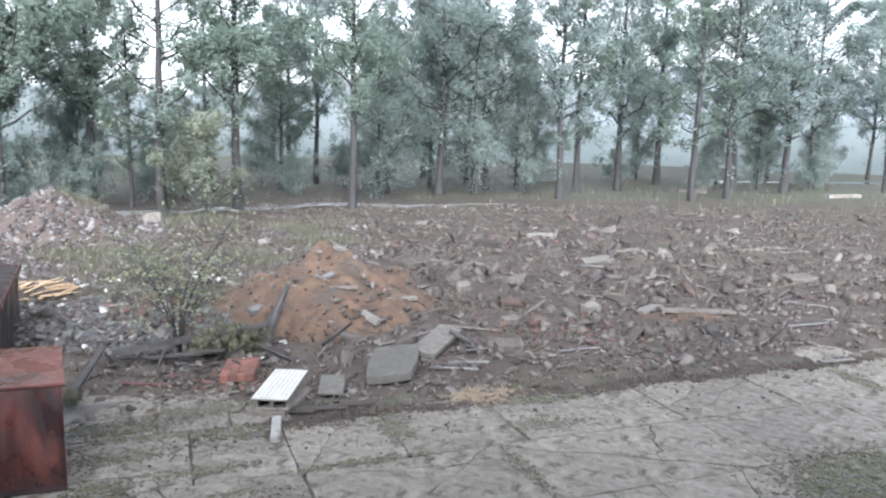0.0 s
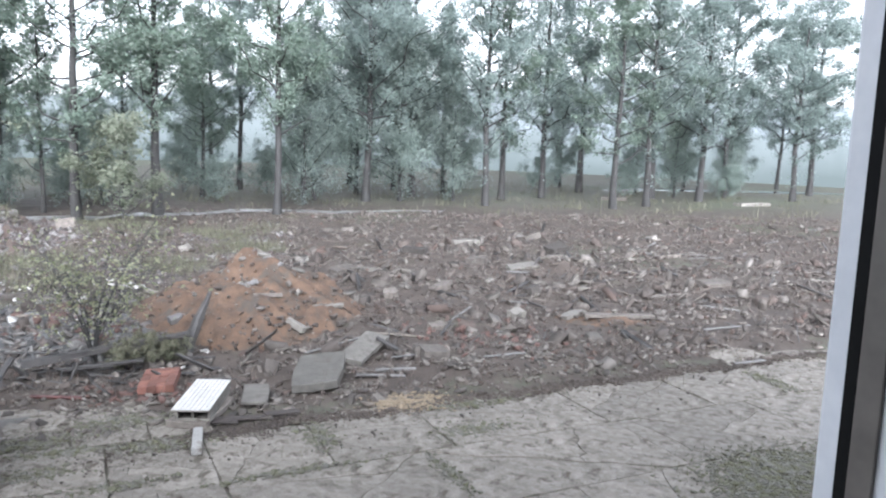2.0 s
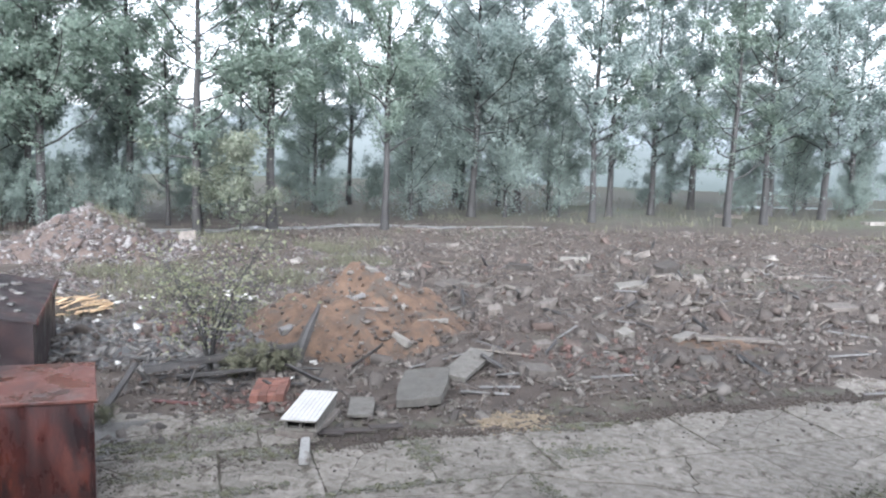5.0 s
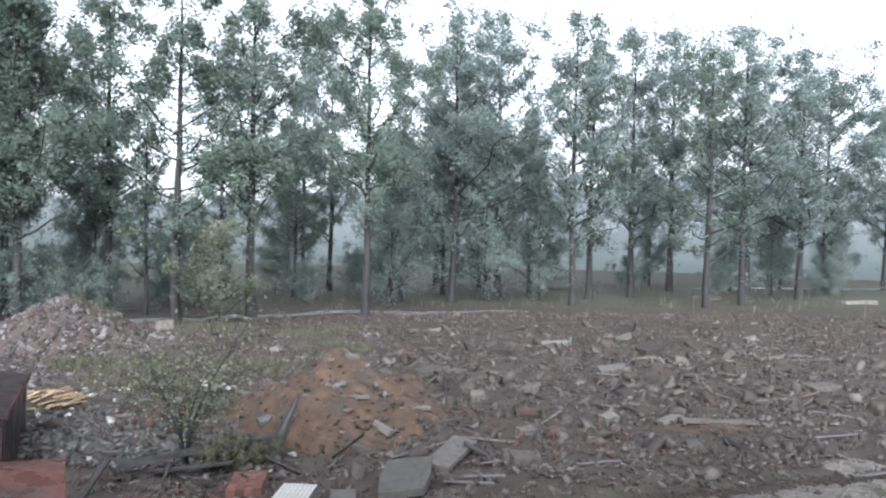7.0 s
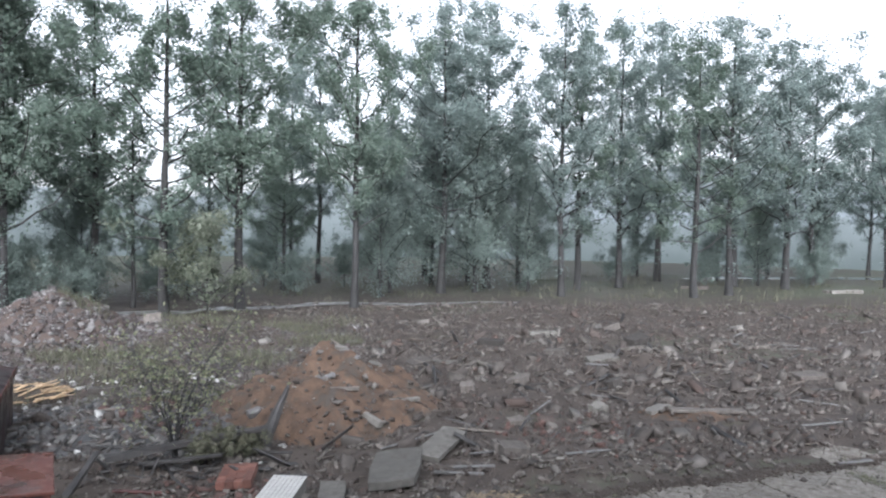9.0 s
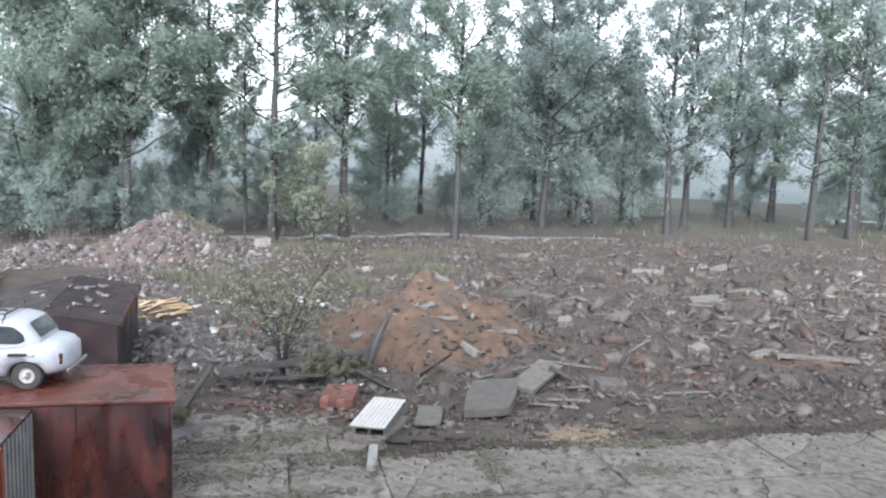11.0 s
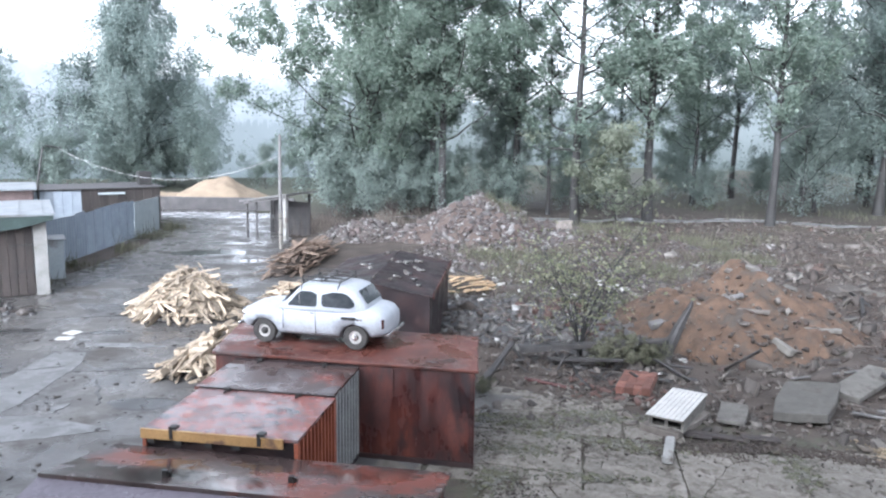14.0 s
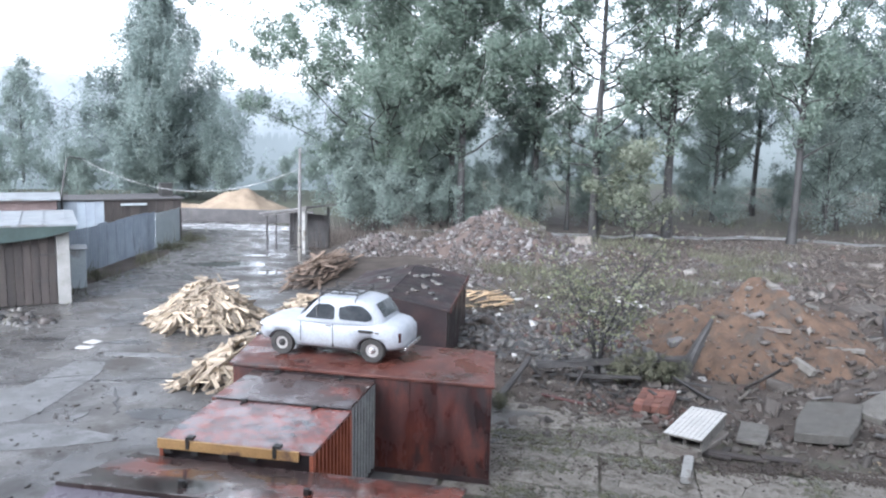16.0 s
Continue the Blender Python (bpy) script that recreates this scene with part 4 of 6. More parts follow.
def loft(secs):
    bm = bmesh.new()
    rings = [[bm.verts.new(p) for p in s] for s in secs]
    n = len(rings[0])
    for a, b in zip(rings, rings[1:]):
        for i in range(n):
            bm.faces.new((a[i], a[(i + 1) % n], b[(i + 1) % n], b[i]))
    bm.faces.new(rings[0][::-1])
    bm.faces.new(rings[-1])
    bmesh.ops.recalc_face_normals(bm, faces=list(bm.faces))
    return bm


def disc_bm(r, y0, y1, seg=28, hole=0.0, bulge=0.0):
    """A short cylinder along y, its rim rounded."""
    prof = [(hole, y0), (r * 0.93, y0), (r, y0 + (y1 - y0) * 0.22), (r, y1 - (y1 - y0) * 0.22), (r * 0.93, y1), (hole, y1 + bulge)]
    bm = bmesh.new()
    rings = []
    for q, y in prof:
        rings.append([bm.verts.new((max(q, 0.002) * math.cos(2 * math.pi * i / seg), y, max(q, 0.002) * math.sin(2 * math.pi * i / seg))) for i in range(seg)])
    for a, b in zip(rings, rings[1:] + rings[:1]):
        for i in range(seg):
            bm.faces.new((a[i], a[(i + 1) % seg], b[(i + 1) % seg], b[i]))
    bmesh.ops.recalc_face_normals(bm, faces=list(bm.faces))
    return bm


car = thing("small_car", pose(-10.18, 12.75, 1.97, 0, 0, 195.7), "small white two-door vintage car parked on the garage roof", "car")
keys = [(-1.63, 0.40, 0.38, 0.70), (-1.59, 0.52, 0.32, 0.80), (-1.48, 0.60, 0.28, 0.90), (-1.30, 0.66, 0.24, 0.945), (-1.10, 0.685, 0.23, 0.955), (-0.90, 0.69, 0.22, 0.93), (-0.5, 0.70, 0.21, 0.915),
        (0.0, 0.70, 0.21, 0.915), (0.45, 0.70, 0.21, 0.91), (0.75, 0.69, 0.22, 0.89), (1.0, 0.675, 0.24, 0.885), (1.25, 0.65, 0.27, 0.865), (1.46, 0.58, 0.31, 0.81), (1.58, 0.49, 0.35, 0.745), (1.635, 0.38, 0.40, 0.67)]
body_bm = loft([section(*k) for k in keys])
body = part("body", body_bm, M_car, car, "white painted rounded car body", smooth=True)
cuts = []
for x in (-1.0, 1.02):
    for sy in (-1, 1):
        cb = disc_bm(0.335, 0.40 * sy, 0.90 * sy)
        c_me = bpy.data.meshes.new("cut")
        cb.to_mesh(c_me)
        cb.free()
        c_ob = new("cut", c_me)
        c_ob.matrix_world = car.matrix_world @ pose(x, 0, 0.265)
        cuts.append(c_ob)
        md = body.modifiers.new("arch", "BOOLEAN")
        md.operation, md.object, md.solver = "DIFFERENCE", c_ob, "EXACT"
bpy.context.view_layer.update()
cut_me = bpy.data.meshes.new_from_object(body.evaluated_get(bpy.context.evaluated_depsgraph_get()))
body.modifiers.clear()
body.data = cut_me
for c_ob in cuts:
    bpy.data.objects.remove(c_ob)


def cabin(x, wb, wt, zt):
    zb = 0.80
    pts = [(wb, zb), (wb - 0.012, zb + 0.10), (wt + 0.035, zt - 0.10), (wt, zt - 0.045), (wt - 0.07, zt - 0.012), (wt * 0.5, zt + 0.004), (0, zt + 0.01)]
    full = pts + [(-y, z) for y, z in pts[-2::-1]]
    return [(x, y, z) for y, z in full]


cab = loft([cabin(-1.24, 0.52, 0.46, 0.92), cabin(-1.17, 0.56, 0.485, 1.05), cabin(-1.06, 0.595, 0.51, 1.23), cabin(-0.93, 0.62, 0.527, 1.36), cabin(-0.68, 0.635, 0.54, 1.415),
            cabin(-0.2, 0.64, 0.545, 1.43), cabin(0.14, 0.64, 0.54, 1.41), cabin(0.27, 0.635, 0.53, 1.365), cabin(0.47, 0.62, 0.515, 1.15), cabin(0.70, 0.59, 0.50, 0.88)])
part("cabin", cab, M_car, car, "white car roof and pillars", smooth=True)


def pane(name, pts, sy, mat=M_glass, lift=0.014, parent=None):
    """A pane in the plane of the cabin's side; pts in x and z."""
    bm = bmesh.new()
    q = []
    for x, z in pts:
        y = 0.628 - (z - 0.90) * 0.158 - 0.05 * max(0, -x - 0.75) + lift
        q.append((x, y * sy, z))
    a = [bm.verts.new(p) for p in q]
    b = [bm.verts.new((p[0], p[1] - 0.012 * sy, p[2])) for p in q]
    n = len(a)
    bm.faces.new(a)
    bm.faces.new(b[::-1])
    for i in range(n):
        bm.faces.new((a[i], b[i], b[(i + 1) % n], a[(i + 1) % n]))
    bmesh.ops.recalc_face_normals(bm, faces=list(bm.faces))
    return part(name, bm, mat, parent or car)


def oval(pts, r=0.06):
    """Round the corners of an outline."""
    out = []
    n = len(pts)
    for i, p in enumerate(pts):
        a, c = Vector(pts[i - 1]), Vector(pts[(i + 1) % n])
        p = Vector(p)
        d0, d1 = (a - p).normalized() * r, (c - p).normalized() * r
        for t in (0, 0.33, 0.67, 1):
            out.append(tuple((p + d0).lerp(p, t).lerp(p.lerp(p + d1, t), t)))
    return out


for sy in (1, -1):
    pane("side_window", oval([(0.50, 0.935), (0.23, 1.27), (-0.16, 1.29), (-0.16, 0.935)]), sy)
    pane("side_window", oval([(-0.26, 0.945), (-0.26, 1.29), (-0.78, 1.28), (-0.99, 1.08), (-0.95, 0.945)], 0.10), sy)
    y = 0.704 * sy
    part("door_gap", solid((-0.165, -0.155, y - 0.004, y + 0.003, 0.36, 0.86)), M_black, car)
    part("door_gap", solid((0.555, 0.565, y - 0.012, y + 0.001, 0.40, 0.86)), M_black, car)
    part("door_handle", solid((-0.12, 0.0, y - 0.002, y + 0.022, 0.80, 0.825), bevel=0.006), M_chrome, car, "small chrome handle")
    part("window_post", solid((0.215, 0.232, 0.615 * sy - 0.012, 0.615 * sy + 0.012, 0.94, 1.255)), M_chrome, car)
    part("hinge", solid((-0.19, -0.15, y - 0.004, y + 0.018, 0.33, 0.38), bevel=0.004), M_black, car)
    y = 0.690 * sy
    part("side_vent", solid((-1.03, -0.72, y - 0.02, y + 0.02, 0.70, 0.765), bevel=0.008), M_black, car, "black slotted air intake")
    part("vent_trim", solid((-1.16, -1.04, y - 0.05, y + 0.004, 0.695, 0.735), bevel=0.008), M_chrome, car)
    part("tail_lamp", solid((-1.585, -1.50, 0.50 * sy - 0.05, 0.50 * sy + 0.055, 0.50, 0.72), bevel=0.025), M_lamp_red, car, "dark red tail lamp")
    part("headlamp", disc_bm(0.085, -0.03, 0.05), M_chrome, car).matrix_local = pose(1.52, 0.46 * sy, 0.66, 0, 0, -90)


def slab_between(a, b, wa, wb, lift):
    """A screen across the cabin between two heights."""
    (xa, za), (xb, zb) = a, b
    d = Vector((xb - xa, 0, zb - za)).normalized()
    nrm = Vector((-d.z, 0, d.x)) * (1 if xa < 0 else 1)
    if xa < 0 and nrm.x > 0 or xa > 0 and nrm.x < 0:
        nrm = -nrm
    bm = bmesh.new()
    lo = [bm.verts.new(Vector((x, y, z)) + nrm * lift) for x, y, z in ((xa, -wa, za), (xa, wa, za), (xb, wb, zb), (xb, -wb, zb))]
    hi = [bm.verts.new(v.co + nrm * 0.012) for v in lo]
    bm.faces.new(lo[::-1])
    bm.faces.new(hi)
    for i in range(4):
        bm.faces.new((lo[i], lo[(i + 1) % 4], hi[(i + 1) % 4], hi[i]))
    bmesh.ops.recalc_face_normals(bm, faces=list(bm.faces))
    bmesh.ops.bevel(bm, geom=[e for e in bm.edges], offset=0.004, segments=1, affect="EDGES")
    return bm


part("rear_window", slab_between((-1.185, 1.02), (-0.985, 1.31), 0.43, 0.42, 0.014), M_glass, car)
part("windscreen", slab_between((0.64, 0.955), (0.345, 1.315), 0.50, 0.46, 0.02), M_glass, car)
part("rear_bumper", solid((-1.70, -1.655, -0.52, 0.52, 0.33, 0.40), bevel=0.015), M_chrome, car, "dull chrome bumper")
part("front_bumper", solid((1.66, 1.705, -0.48, 0.48, 0.34, 0.41), bevel=0.015), M_chrome, car, "dull chrome bumper")
part("engine_lid_handle", solid((-1.60, -1.56, -0.06, 0.06, 0.70, 0.73), bevel=0.006), M_chrome, car)
for x in (-1.0, 1.02):
    for sy in (-1, 1):
        wh = part("wheel", disc_bm(0.265, 0.0, 0.15 * sy, hole=0.14), M_rubber, car, "dusty black tyre")
        wh.matrix_local = pose(x, 0.50 * sy, 0.265)
        part("rim", disc_bm(0.165, 0.03 * sy, 0.125 * sy, bulge=-0.02 * sy), M_rim, wh, "grey steel rim")
        part("hub_cap", disc_bm(0.075, 0.10 * sy, 0.145 * sy, bulge=0.012 * sy), M_chrome if x < 0 else M_black, wh)
rack = mesh_part("roof_rack", tubes("roof_rack", [([(-0.62, y, 1.50), (0.22, y, 1.50)], [0.017, 0.017]) for y in (-0.42, -0.14, 0.14, 0.42)]
                                    + [([(x, -0.46, 1.485), (x, 0.46, 1.485)], [0.017, 0.017]) for x in (-0.60, -0.2, 0.2)]
                                    + [([(x, 0.42 * s, 1.49), (x, 0.50 * s, 1.40)], [0.014, 0.014]) for x in (-0.6, 0.2) for s in (-1, 1)]
                                    + [([(x, y, 1.50), (x, y, 1.60)], [0.014, 0.014]) for x in (-0.62, -0.2, 0.22) for y in (-0.42, 0.42)]
                                    + [([(-0.62, y, 1.59), (0.22, y, 1.59)], [0.014, 0.014]) for y in (-0.42, 0.42)], 6), M_black, car, "dark metal roof rack")
for x in (-0.60, 0.20):
    part("rack_strap", solid((x - 0.012, x + 0.012, 0.552, 0.572, 1.24, 1.42)), M_greywood, car)

for o in car.children:
    if not o.name.startswith("wheel"):
        o.matrix_basis = Matrix.Diagonal((1, 1, 0.905, 1)) @ o.matrix_basis

# ---------------------------------------------------------------- heaps
def heap_thing(name, args, material, label, category, **kw):
    o = mesh_part(name, heap_mesh(name, *args, **kw), material)
    return tagged(o, label, category, kind="stuff")


MOUND = (-3.9, 26.7, 4.2, 4.3, 2.1)
HEAPS = [MOUND + (0.2, 1.0, 0.86), (-19.8, 39.8, 5.8, 4.4, 2.8, 0.15, 2.0, 0.92), (-13.0, 41.0, 8.5, 4.6, 1.0, 0.0, 3.0, 1.0), (-26.2, 37.0, 4.0, 2.6, 1.3, 0.4, 4.0, 1.0),
         (-9.5, 24.0, 4.9, 4.0, 0.65, 0.35, 5.0, 0.9), (9.0, 26.4, 2.4, 1.6, 0.45, 0.1, 6.0, 1.0), (9.0, 36.5, 5.0, 2.2, 0.55, 0.0, 7.0, 1.0), (-12.2, 31.5, 4.5, 4.0, 0.6, 0, 8.0, 1.0)]


def top(x, y):
    """The height of the ground or of whatever heap lies on it."""
    z = lie(x, y)
    g = z.copy() if hasattr(z, "copy") else z
    for hp in HEAPS:
        z = np.maximum(z, g - 0.12 + heap(x, y, *hp) + 0.0)
    return z


heap_thing("soil_mound", HEAPS[0], M_soil, "orange-brown clay soil mound with stones", "soil mound", rough=0.10, step=0.12)
heap_thing("rubble_heap", HEAPS[1], M_debris, "large heap of pale plaster and brick rubble", "rubble heap", rough=0.16)
heap_thing("rubble_bank", HEAPS[2], M_ground, "low bank of earth and rubble", "rubble bank", rough=0.08)
heap_thing("rubble_bank", HEAPS[3], M_debris, "low bank of pale rubble by the lane", "rubble bank", rough=0.08)
heap_thing("slate_bank", HEAPS[4], M_slate, "dark bank of broken slate and brick", "rubble bank", rough=0.07)
heap_thing("small_soil_mound", HEAPS[5], M_soil, "small mound of brown soil", "soil mound", rough=0.05)
heap_thing("rubble_bank", HEAPS[6], M_ground, "low earth rise in the field", "rubble bank", rough=0.06)
heap_thing("rubble_bank", HEAPS[7], M_ground, "low earth rise beside the garage", "rubble bank", rough=0.06)
o = mesh_part("sand_heap", heap_mesh("sand_heap", -50.0, 48.8, 4.6, 3.6, 2.3, 0.6, 9.0, 1.1, sink=0.02), M_sand)
tagged(o, "pale yellow sand pile beyond the lane", "sand heap")
o = mesh_part("sand_heap", heap_mesh("sand_heap", -54.0, 46.0, 5.5, 2.6, 0.8, 0.7, 10.0, 1.1, sink=0.02), M_sand)
tagged(o, "low spread of pale sand beside the pile", "sand heap")

rng = np.random.default_rng(5)


def scatter(n, box, keep):
    x, y = rng.uniform(box[0], box[1], n), rng.uniform(box[2], box[3], n)
    k = keep(x, y) > rng.uniform(0, 1, n)
    return x[k], y[k]


def lumps(name, x, y, size, flat, material, label, tilt=0.35, spread=0.5, sink=0.2, long=1.0):
    s = size * np.exp(np.clip(rng.normal(0, spread, len(x)), -1.2, 0.95))
    S = np.stack([s * rng.uniform(0.8, 1.5, len(x)) * long, s * rng.uniform(0.6, 1.1, len(x)), s * flat * rng.uniform(0.5, 1.2, len(x))], -1)
    P = np.stack([x, y, top(x, y) + S[:, 2] * (0.5 - sink)], -1)
    tagged(mesh_part(name, chunk_mesh(name, P, S, tilt, rng), material), label, "rubble", kind="stuff")


def thick(x, y):
    """How thick the broken pieces lie: ridges in the middle of the field, thin near its edges."""
    broad = 0.15 + 0.85 * np.exp(-((x - 6 - 0.12 * (y - 30)) / 15) ** 2 - ((y - 37) / 11) ** 2)
    return field(x, y) * broad * (0.18 + 0.82 * smooth01(-0.25, 0.45, bump2(x, y, 0.55, 41) + 0.5 * bump2(x, y, 1.6, 43)))


x, y = scatter(80000, (-16, 52, 17, 64), lambda x, y: field(x, y) * (0.35 + 0.65 * smooth01(-0.4, 0.5, bump2(x, y, 1.1, 21) + 0.6 * bump2(x, y, 2.7, 23))) * np.clip(1.15 - (y - 18) / 60, 0.25, 1) * np.where(np.hypot((x + 3.8) / 1.1, y - 26.4) < 3.1, 0.5, 1))
lumps("loose_rubble", x, y, 0.078, 0.6, M_debris, "broken grey and brown rubble over the field", tilt=0.6, sink=0.1)
near_field = bpy.data.objects["loose_rubble"]
PIECE = [chunk_mesh("rubble_lump", np.zeros((1, 3)), np.array([[0.20 + 0.03 * k, 0.14 + 0.02 * (k % 4), 0.10]]), 0.3, rng) for k in range(9)]
for me in PIECE:
    me.materials.append(M_lump)
for q in range(300):
    p = yard(rng.uniform(-2.5, 22), 16.7 + 5.5 * rng.uniform(0, 1) ** 1.3)
    o = new("rubble_lump", PIECE[q % 9])
    o.parent = near_field
    s = rng.uniform(0.35, 1.0)
    o.matrix_local = Matrix.LocRotScale((p.x, p.y, float(top(np.array([p.x]), np.array([p.y]))[0]) + 0.02), Euler(rng.uniform(-0.4, 0.4, 3) + (0, 0, rng.uniform(0, 6))), (s, s, s))
off_mound = lambda x, y: np.where(np.hypot((x + 3.8) / 1.1, y - 26.4) < 3.1, 0.15, 1)
x, y = scatter(12000, (-16, 52, 19, 64), lambda x, y: thick(x, y) * off_mound(x, y))
lumps("timber_scraps", x, y, 0.041, 0.5, M_dry, "grey splintered timber scraps", tilt=0.32, long=12.0, sink=0.0, spread=0.6)
x, y = scatter(5000, (-16, 52, 19, 64), lambda x, y: thick(x, y) * off_mound(x, y))
lumps("dark_laths", x, y, 0.05, 0.7, M_dark_wood, "wet dark laths and sticks in the rubble", tilt=0.35, long=13.0, sink=0.0)
x, y = scatter(7500, (-14, 50, 20, 62), lambda x, y: thick(x, y) * off_mound(x, y))
lumps("slab_shards", x, y, 0.165, 0.24, M_shard, "tilted shards of broken slab and board", tilt=0.55, spread=0.7, sink=-0.1, long=1.35)
x, y = scatter(7500, (-14, 50, 20, 62), lambda x, y: thick(x, y) * off_mound(x, y))
lumps("concrete_lumps", x, y, 0.19, 0.55, M_debris, "larger lumps of broken concrete", tilt=0.75, spread=0.6, long=1.25)
x, y = scatter(1500, (0, 13, 20, 29), lambda x, y: 0.8 * np.exp(-((x - 4.3) / 2.6) ** 2 - ((y - 23.4) / 1.7) ** 2))
lumps("brick_rubble", x, y, 0.085, 0.65, M_brick_old, "broken red brick among brown rubble", tilt=0.6)
x, y = scatter(420, (-10.5, -3.6, 17.8, 23.0), lambda x, y: np.exp(-((x + 7.0) / 2.2) ** 2 - ((y - 20.0) / 1.3) ** 2))
lumps("charred_laths", x, y, 0.042, 0.7, M_dark_wood, "charred laths jumbled over the slate", tilt=0.4, long=14.0, sink=-0.6)
x, y = scatter(420, (-15, -4, 20, 31), lambda x, y: 0.6 * (heap(x, y, *HEAPS[0]) < 0.02))
lumps("pale_scraps", x, y, 0.13, 0.3, M_panel, "pale plaster and sheet scraps on the slate", tilt=0.5)
x, y = scatter(13000, (-28, -12, 34, 46), lambda x, y: (heap(x, y, *HEAPS[1]) > 0.03) * 1.0 + (heap(x, y, *HEAPS[3]) > 0.03) * 1.0)
lumps("plaster_rubble", x, y, 0.10, 0.6, M_rubble, "pale plaster and brick lumps on the heap")
x, y = scatter(1500, (-28, -12, 34, 46), lambda x, y: (heap(x, y, *HEAPS[1]) > 0.03) * 1.0 + (heap(x, y, *HEAPS[3]) > 0.03) * 1.0)
lumps("brick_and_plaster_lumps", x, y, 0.15, 0.6, M_rubble, "larger brick and plaster lumps on the heap", tilt=0.7, sink=0.0)
x, y = scatter(9000, (-21, -4, 28, 47), lambda x, y: 0.75 * np.ones_like(x))
lumps("plaster_rubble", x, y, 0.10, 0.55, M_rubble, "pale rubble among weeds")
x, y = scatter(8000, (-15, -3.5, 19.5, 29), lambda x, y: (heap(x, y, *HEAPS[4]) > np.maximum(0.02, 0.9 * heap(x, y, *HEAPS[0]))) * np.where(y > 24.5, 0.45, 1.0))
lumps("slate_rubble", x, y, 0.12, 0.35, M_slate, "broken dark slate and roofing sheet", tilt=0.45)
x, y = scatter(650, (-10, 2, 21, 33), lambda x, y: (heap(x, y, *HEAPS[0]) > 0.05) * 0.8)
lumps("soil_clods", x, y, 0.05, 0.7, M_soil, "clods of orange soil")
x, y = scatter(700, (-9, 1.5, 22, 32), lambda x, y: (heap(x, y, *HEAPS[0]) > 0.05) * 0.8)
lumps("mound_stones", x, y, 0.055, 0.6, M_shard, "small pale stones in the soil mound", tilt=0.6, sink=0.1)
x, y = scatter(15000, (-10, 10, 15, 25), lambda x, y: np.exp(-((-0.309 * x + 0.951 * y - 18.6) / 1.5) ** 2) * (heap(x, y, *HEAPS[0]) < 0.2) * smooth01(-10.0, -7.0, x) * smooth01(-0.7, 0.3, bump2(x, y, 1.7, 51)))
lumps("fine_litter", x, y, 0.052, 0.5, M_shard, "fine rubble litter along the paving", tilt=0.5, sink=0.0, long=1.5)
x, y = scatter(380, (-6.8, -3.4, 17.2, 19.9), lambda x, y: np.exp(-((x + 4.9) / 1.1) ** 2 - ((y - 18.4) / 0.8) ** 2))
lumps("brick_rubble", x, y, 0.09, 0.6, M_brick_old, "broken red brick beside the block")
x, y = scatter(1100, (-10.5, -6.6, 21, 27), lambda x, y: 0.7 * np.exp(-((x + 9.2) / 1.3) ** 2 - ((y - 24) / 1.4) ** 2))
lumps("brick_rubble", x, y, 0.12, 0.6, M_brick_old, "broken red brick on the slate bank")


def blades(name, x, y, ln, wd, material, label, lean=0.5, category="grass"):
    n = len(x)
    z = top(x, y)
    az, tl = rng.uniform(0, 6.28, n), np.abs(rng.normal(0, lean, n))
    L = ln * np.exp(rng.normal(0, 0.4, n))
    d = np.stack([np.cos(az) * np.sin(tl), np.sin(az) * np.sin(tl), np.cos(tl)], -1) * L[:, None]
    s = np.stack([-np.sin(az + 0.6), np.cos(az + 0.6), np.zeros(n)], -1) * wd
    P = np.stack([x, y, z - 0.02], -1)
    V = np.stack([P - s, P + s, P + d + s * 0.3, P + d - s * 0.3], 1).reshape(-1, 3)
    tagged(mesh_part(name, quick_mesh(name, V, np.arange(4 * n).reshape(-1, 4)), material), label, category, kind="stuff")


def clumped(n, box, keep, k=1.4):
    return scatter(n, box, lambda x, y: keep(x, y) * smooth01(-0.1, 0.6, bump2(x, y, k, 11)))


x, y = clumped(75000, (-14, 50, 17, 64), lambda x, y: field(x, y) * np.where(np.hypot((x + 3.8) / 1.1, y - 26.4) < 3.1, 0.05, 1))
blades("dead_weeds", x, y, 0.26, 0.011, M_dry, "dead brown weed stalks in the rubble", 0.9, "weeds")
x, y = clumped(42000, (-20, -4, 24.5, 50), lambda x, y: np.ones_like(x) * (heap(x, y, *HEAPS[0]) < 0.1), 0.9)
blades("green_weeds", x, y, 0.38, 0.014, M_grass, "thin green weeds among rubble", 0.6, "weeds")
x, y = clumped(9000, (-9, 16, 12, 22), lambda x, y: 0.25 + 0.75 * np.exp(-((-0.309 * x + 0.951 * y - 16.6) / 0.9) ** 2), 2.2)
blades("edge_grass", x, y, 0.13, 0.007, M_grass, "short grass along the broken slabs", 0.6)
x, y = scatter(9000, (5.4, 11.5, 11.0, 15.5), lambda x, y: np.exp(-((x - 8.2) / 1.7) ** 2 - ((y - 13.6) / 1.0) ** 2))
x0_, y0_ = x, y
x, y = clumped(24000, (-60, 60, 60, 100), lambda x, y: 0.8 * np.ones_like(x), 0.6)
blades("rough_grass", x, y, 0.45, 0.03, M_grass, "rough grass under the trees", 0.7)
x, y = clumped(42000, (-41, -24, 14, 34), lambda x, y: np.exp(-((0.86 * (x + 35) + 0.5 * (y - 26) - 0.7) / 1.0) ** 2) * 1.0, 1.2)
blades("fence_grass", x, y, 0.40, 0.020, M_grass, "weeds along the foot of the fence", 0.6)
x, y = clumped(7000, (-33, -24, 35, 50), lambda x, y: 0.8 * np.ones_like(x), 0.9)
blades("dry_bushes", x, y, 0.75, 0.014, M_dry, "dry reddish weeds under the trees", 0.5, "weeds")

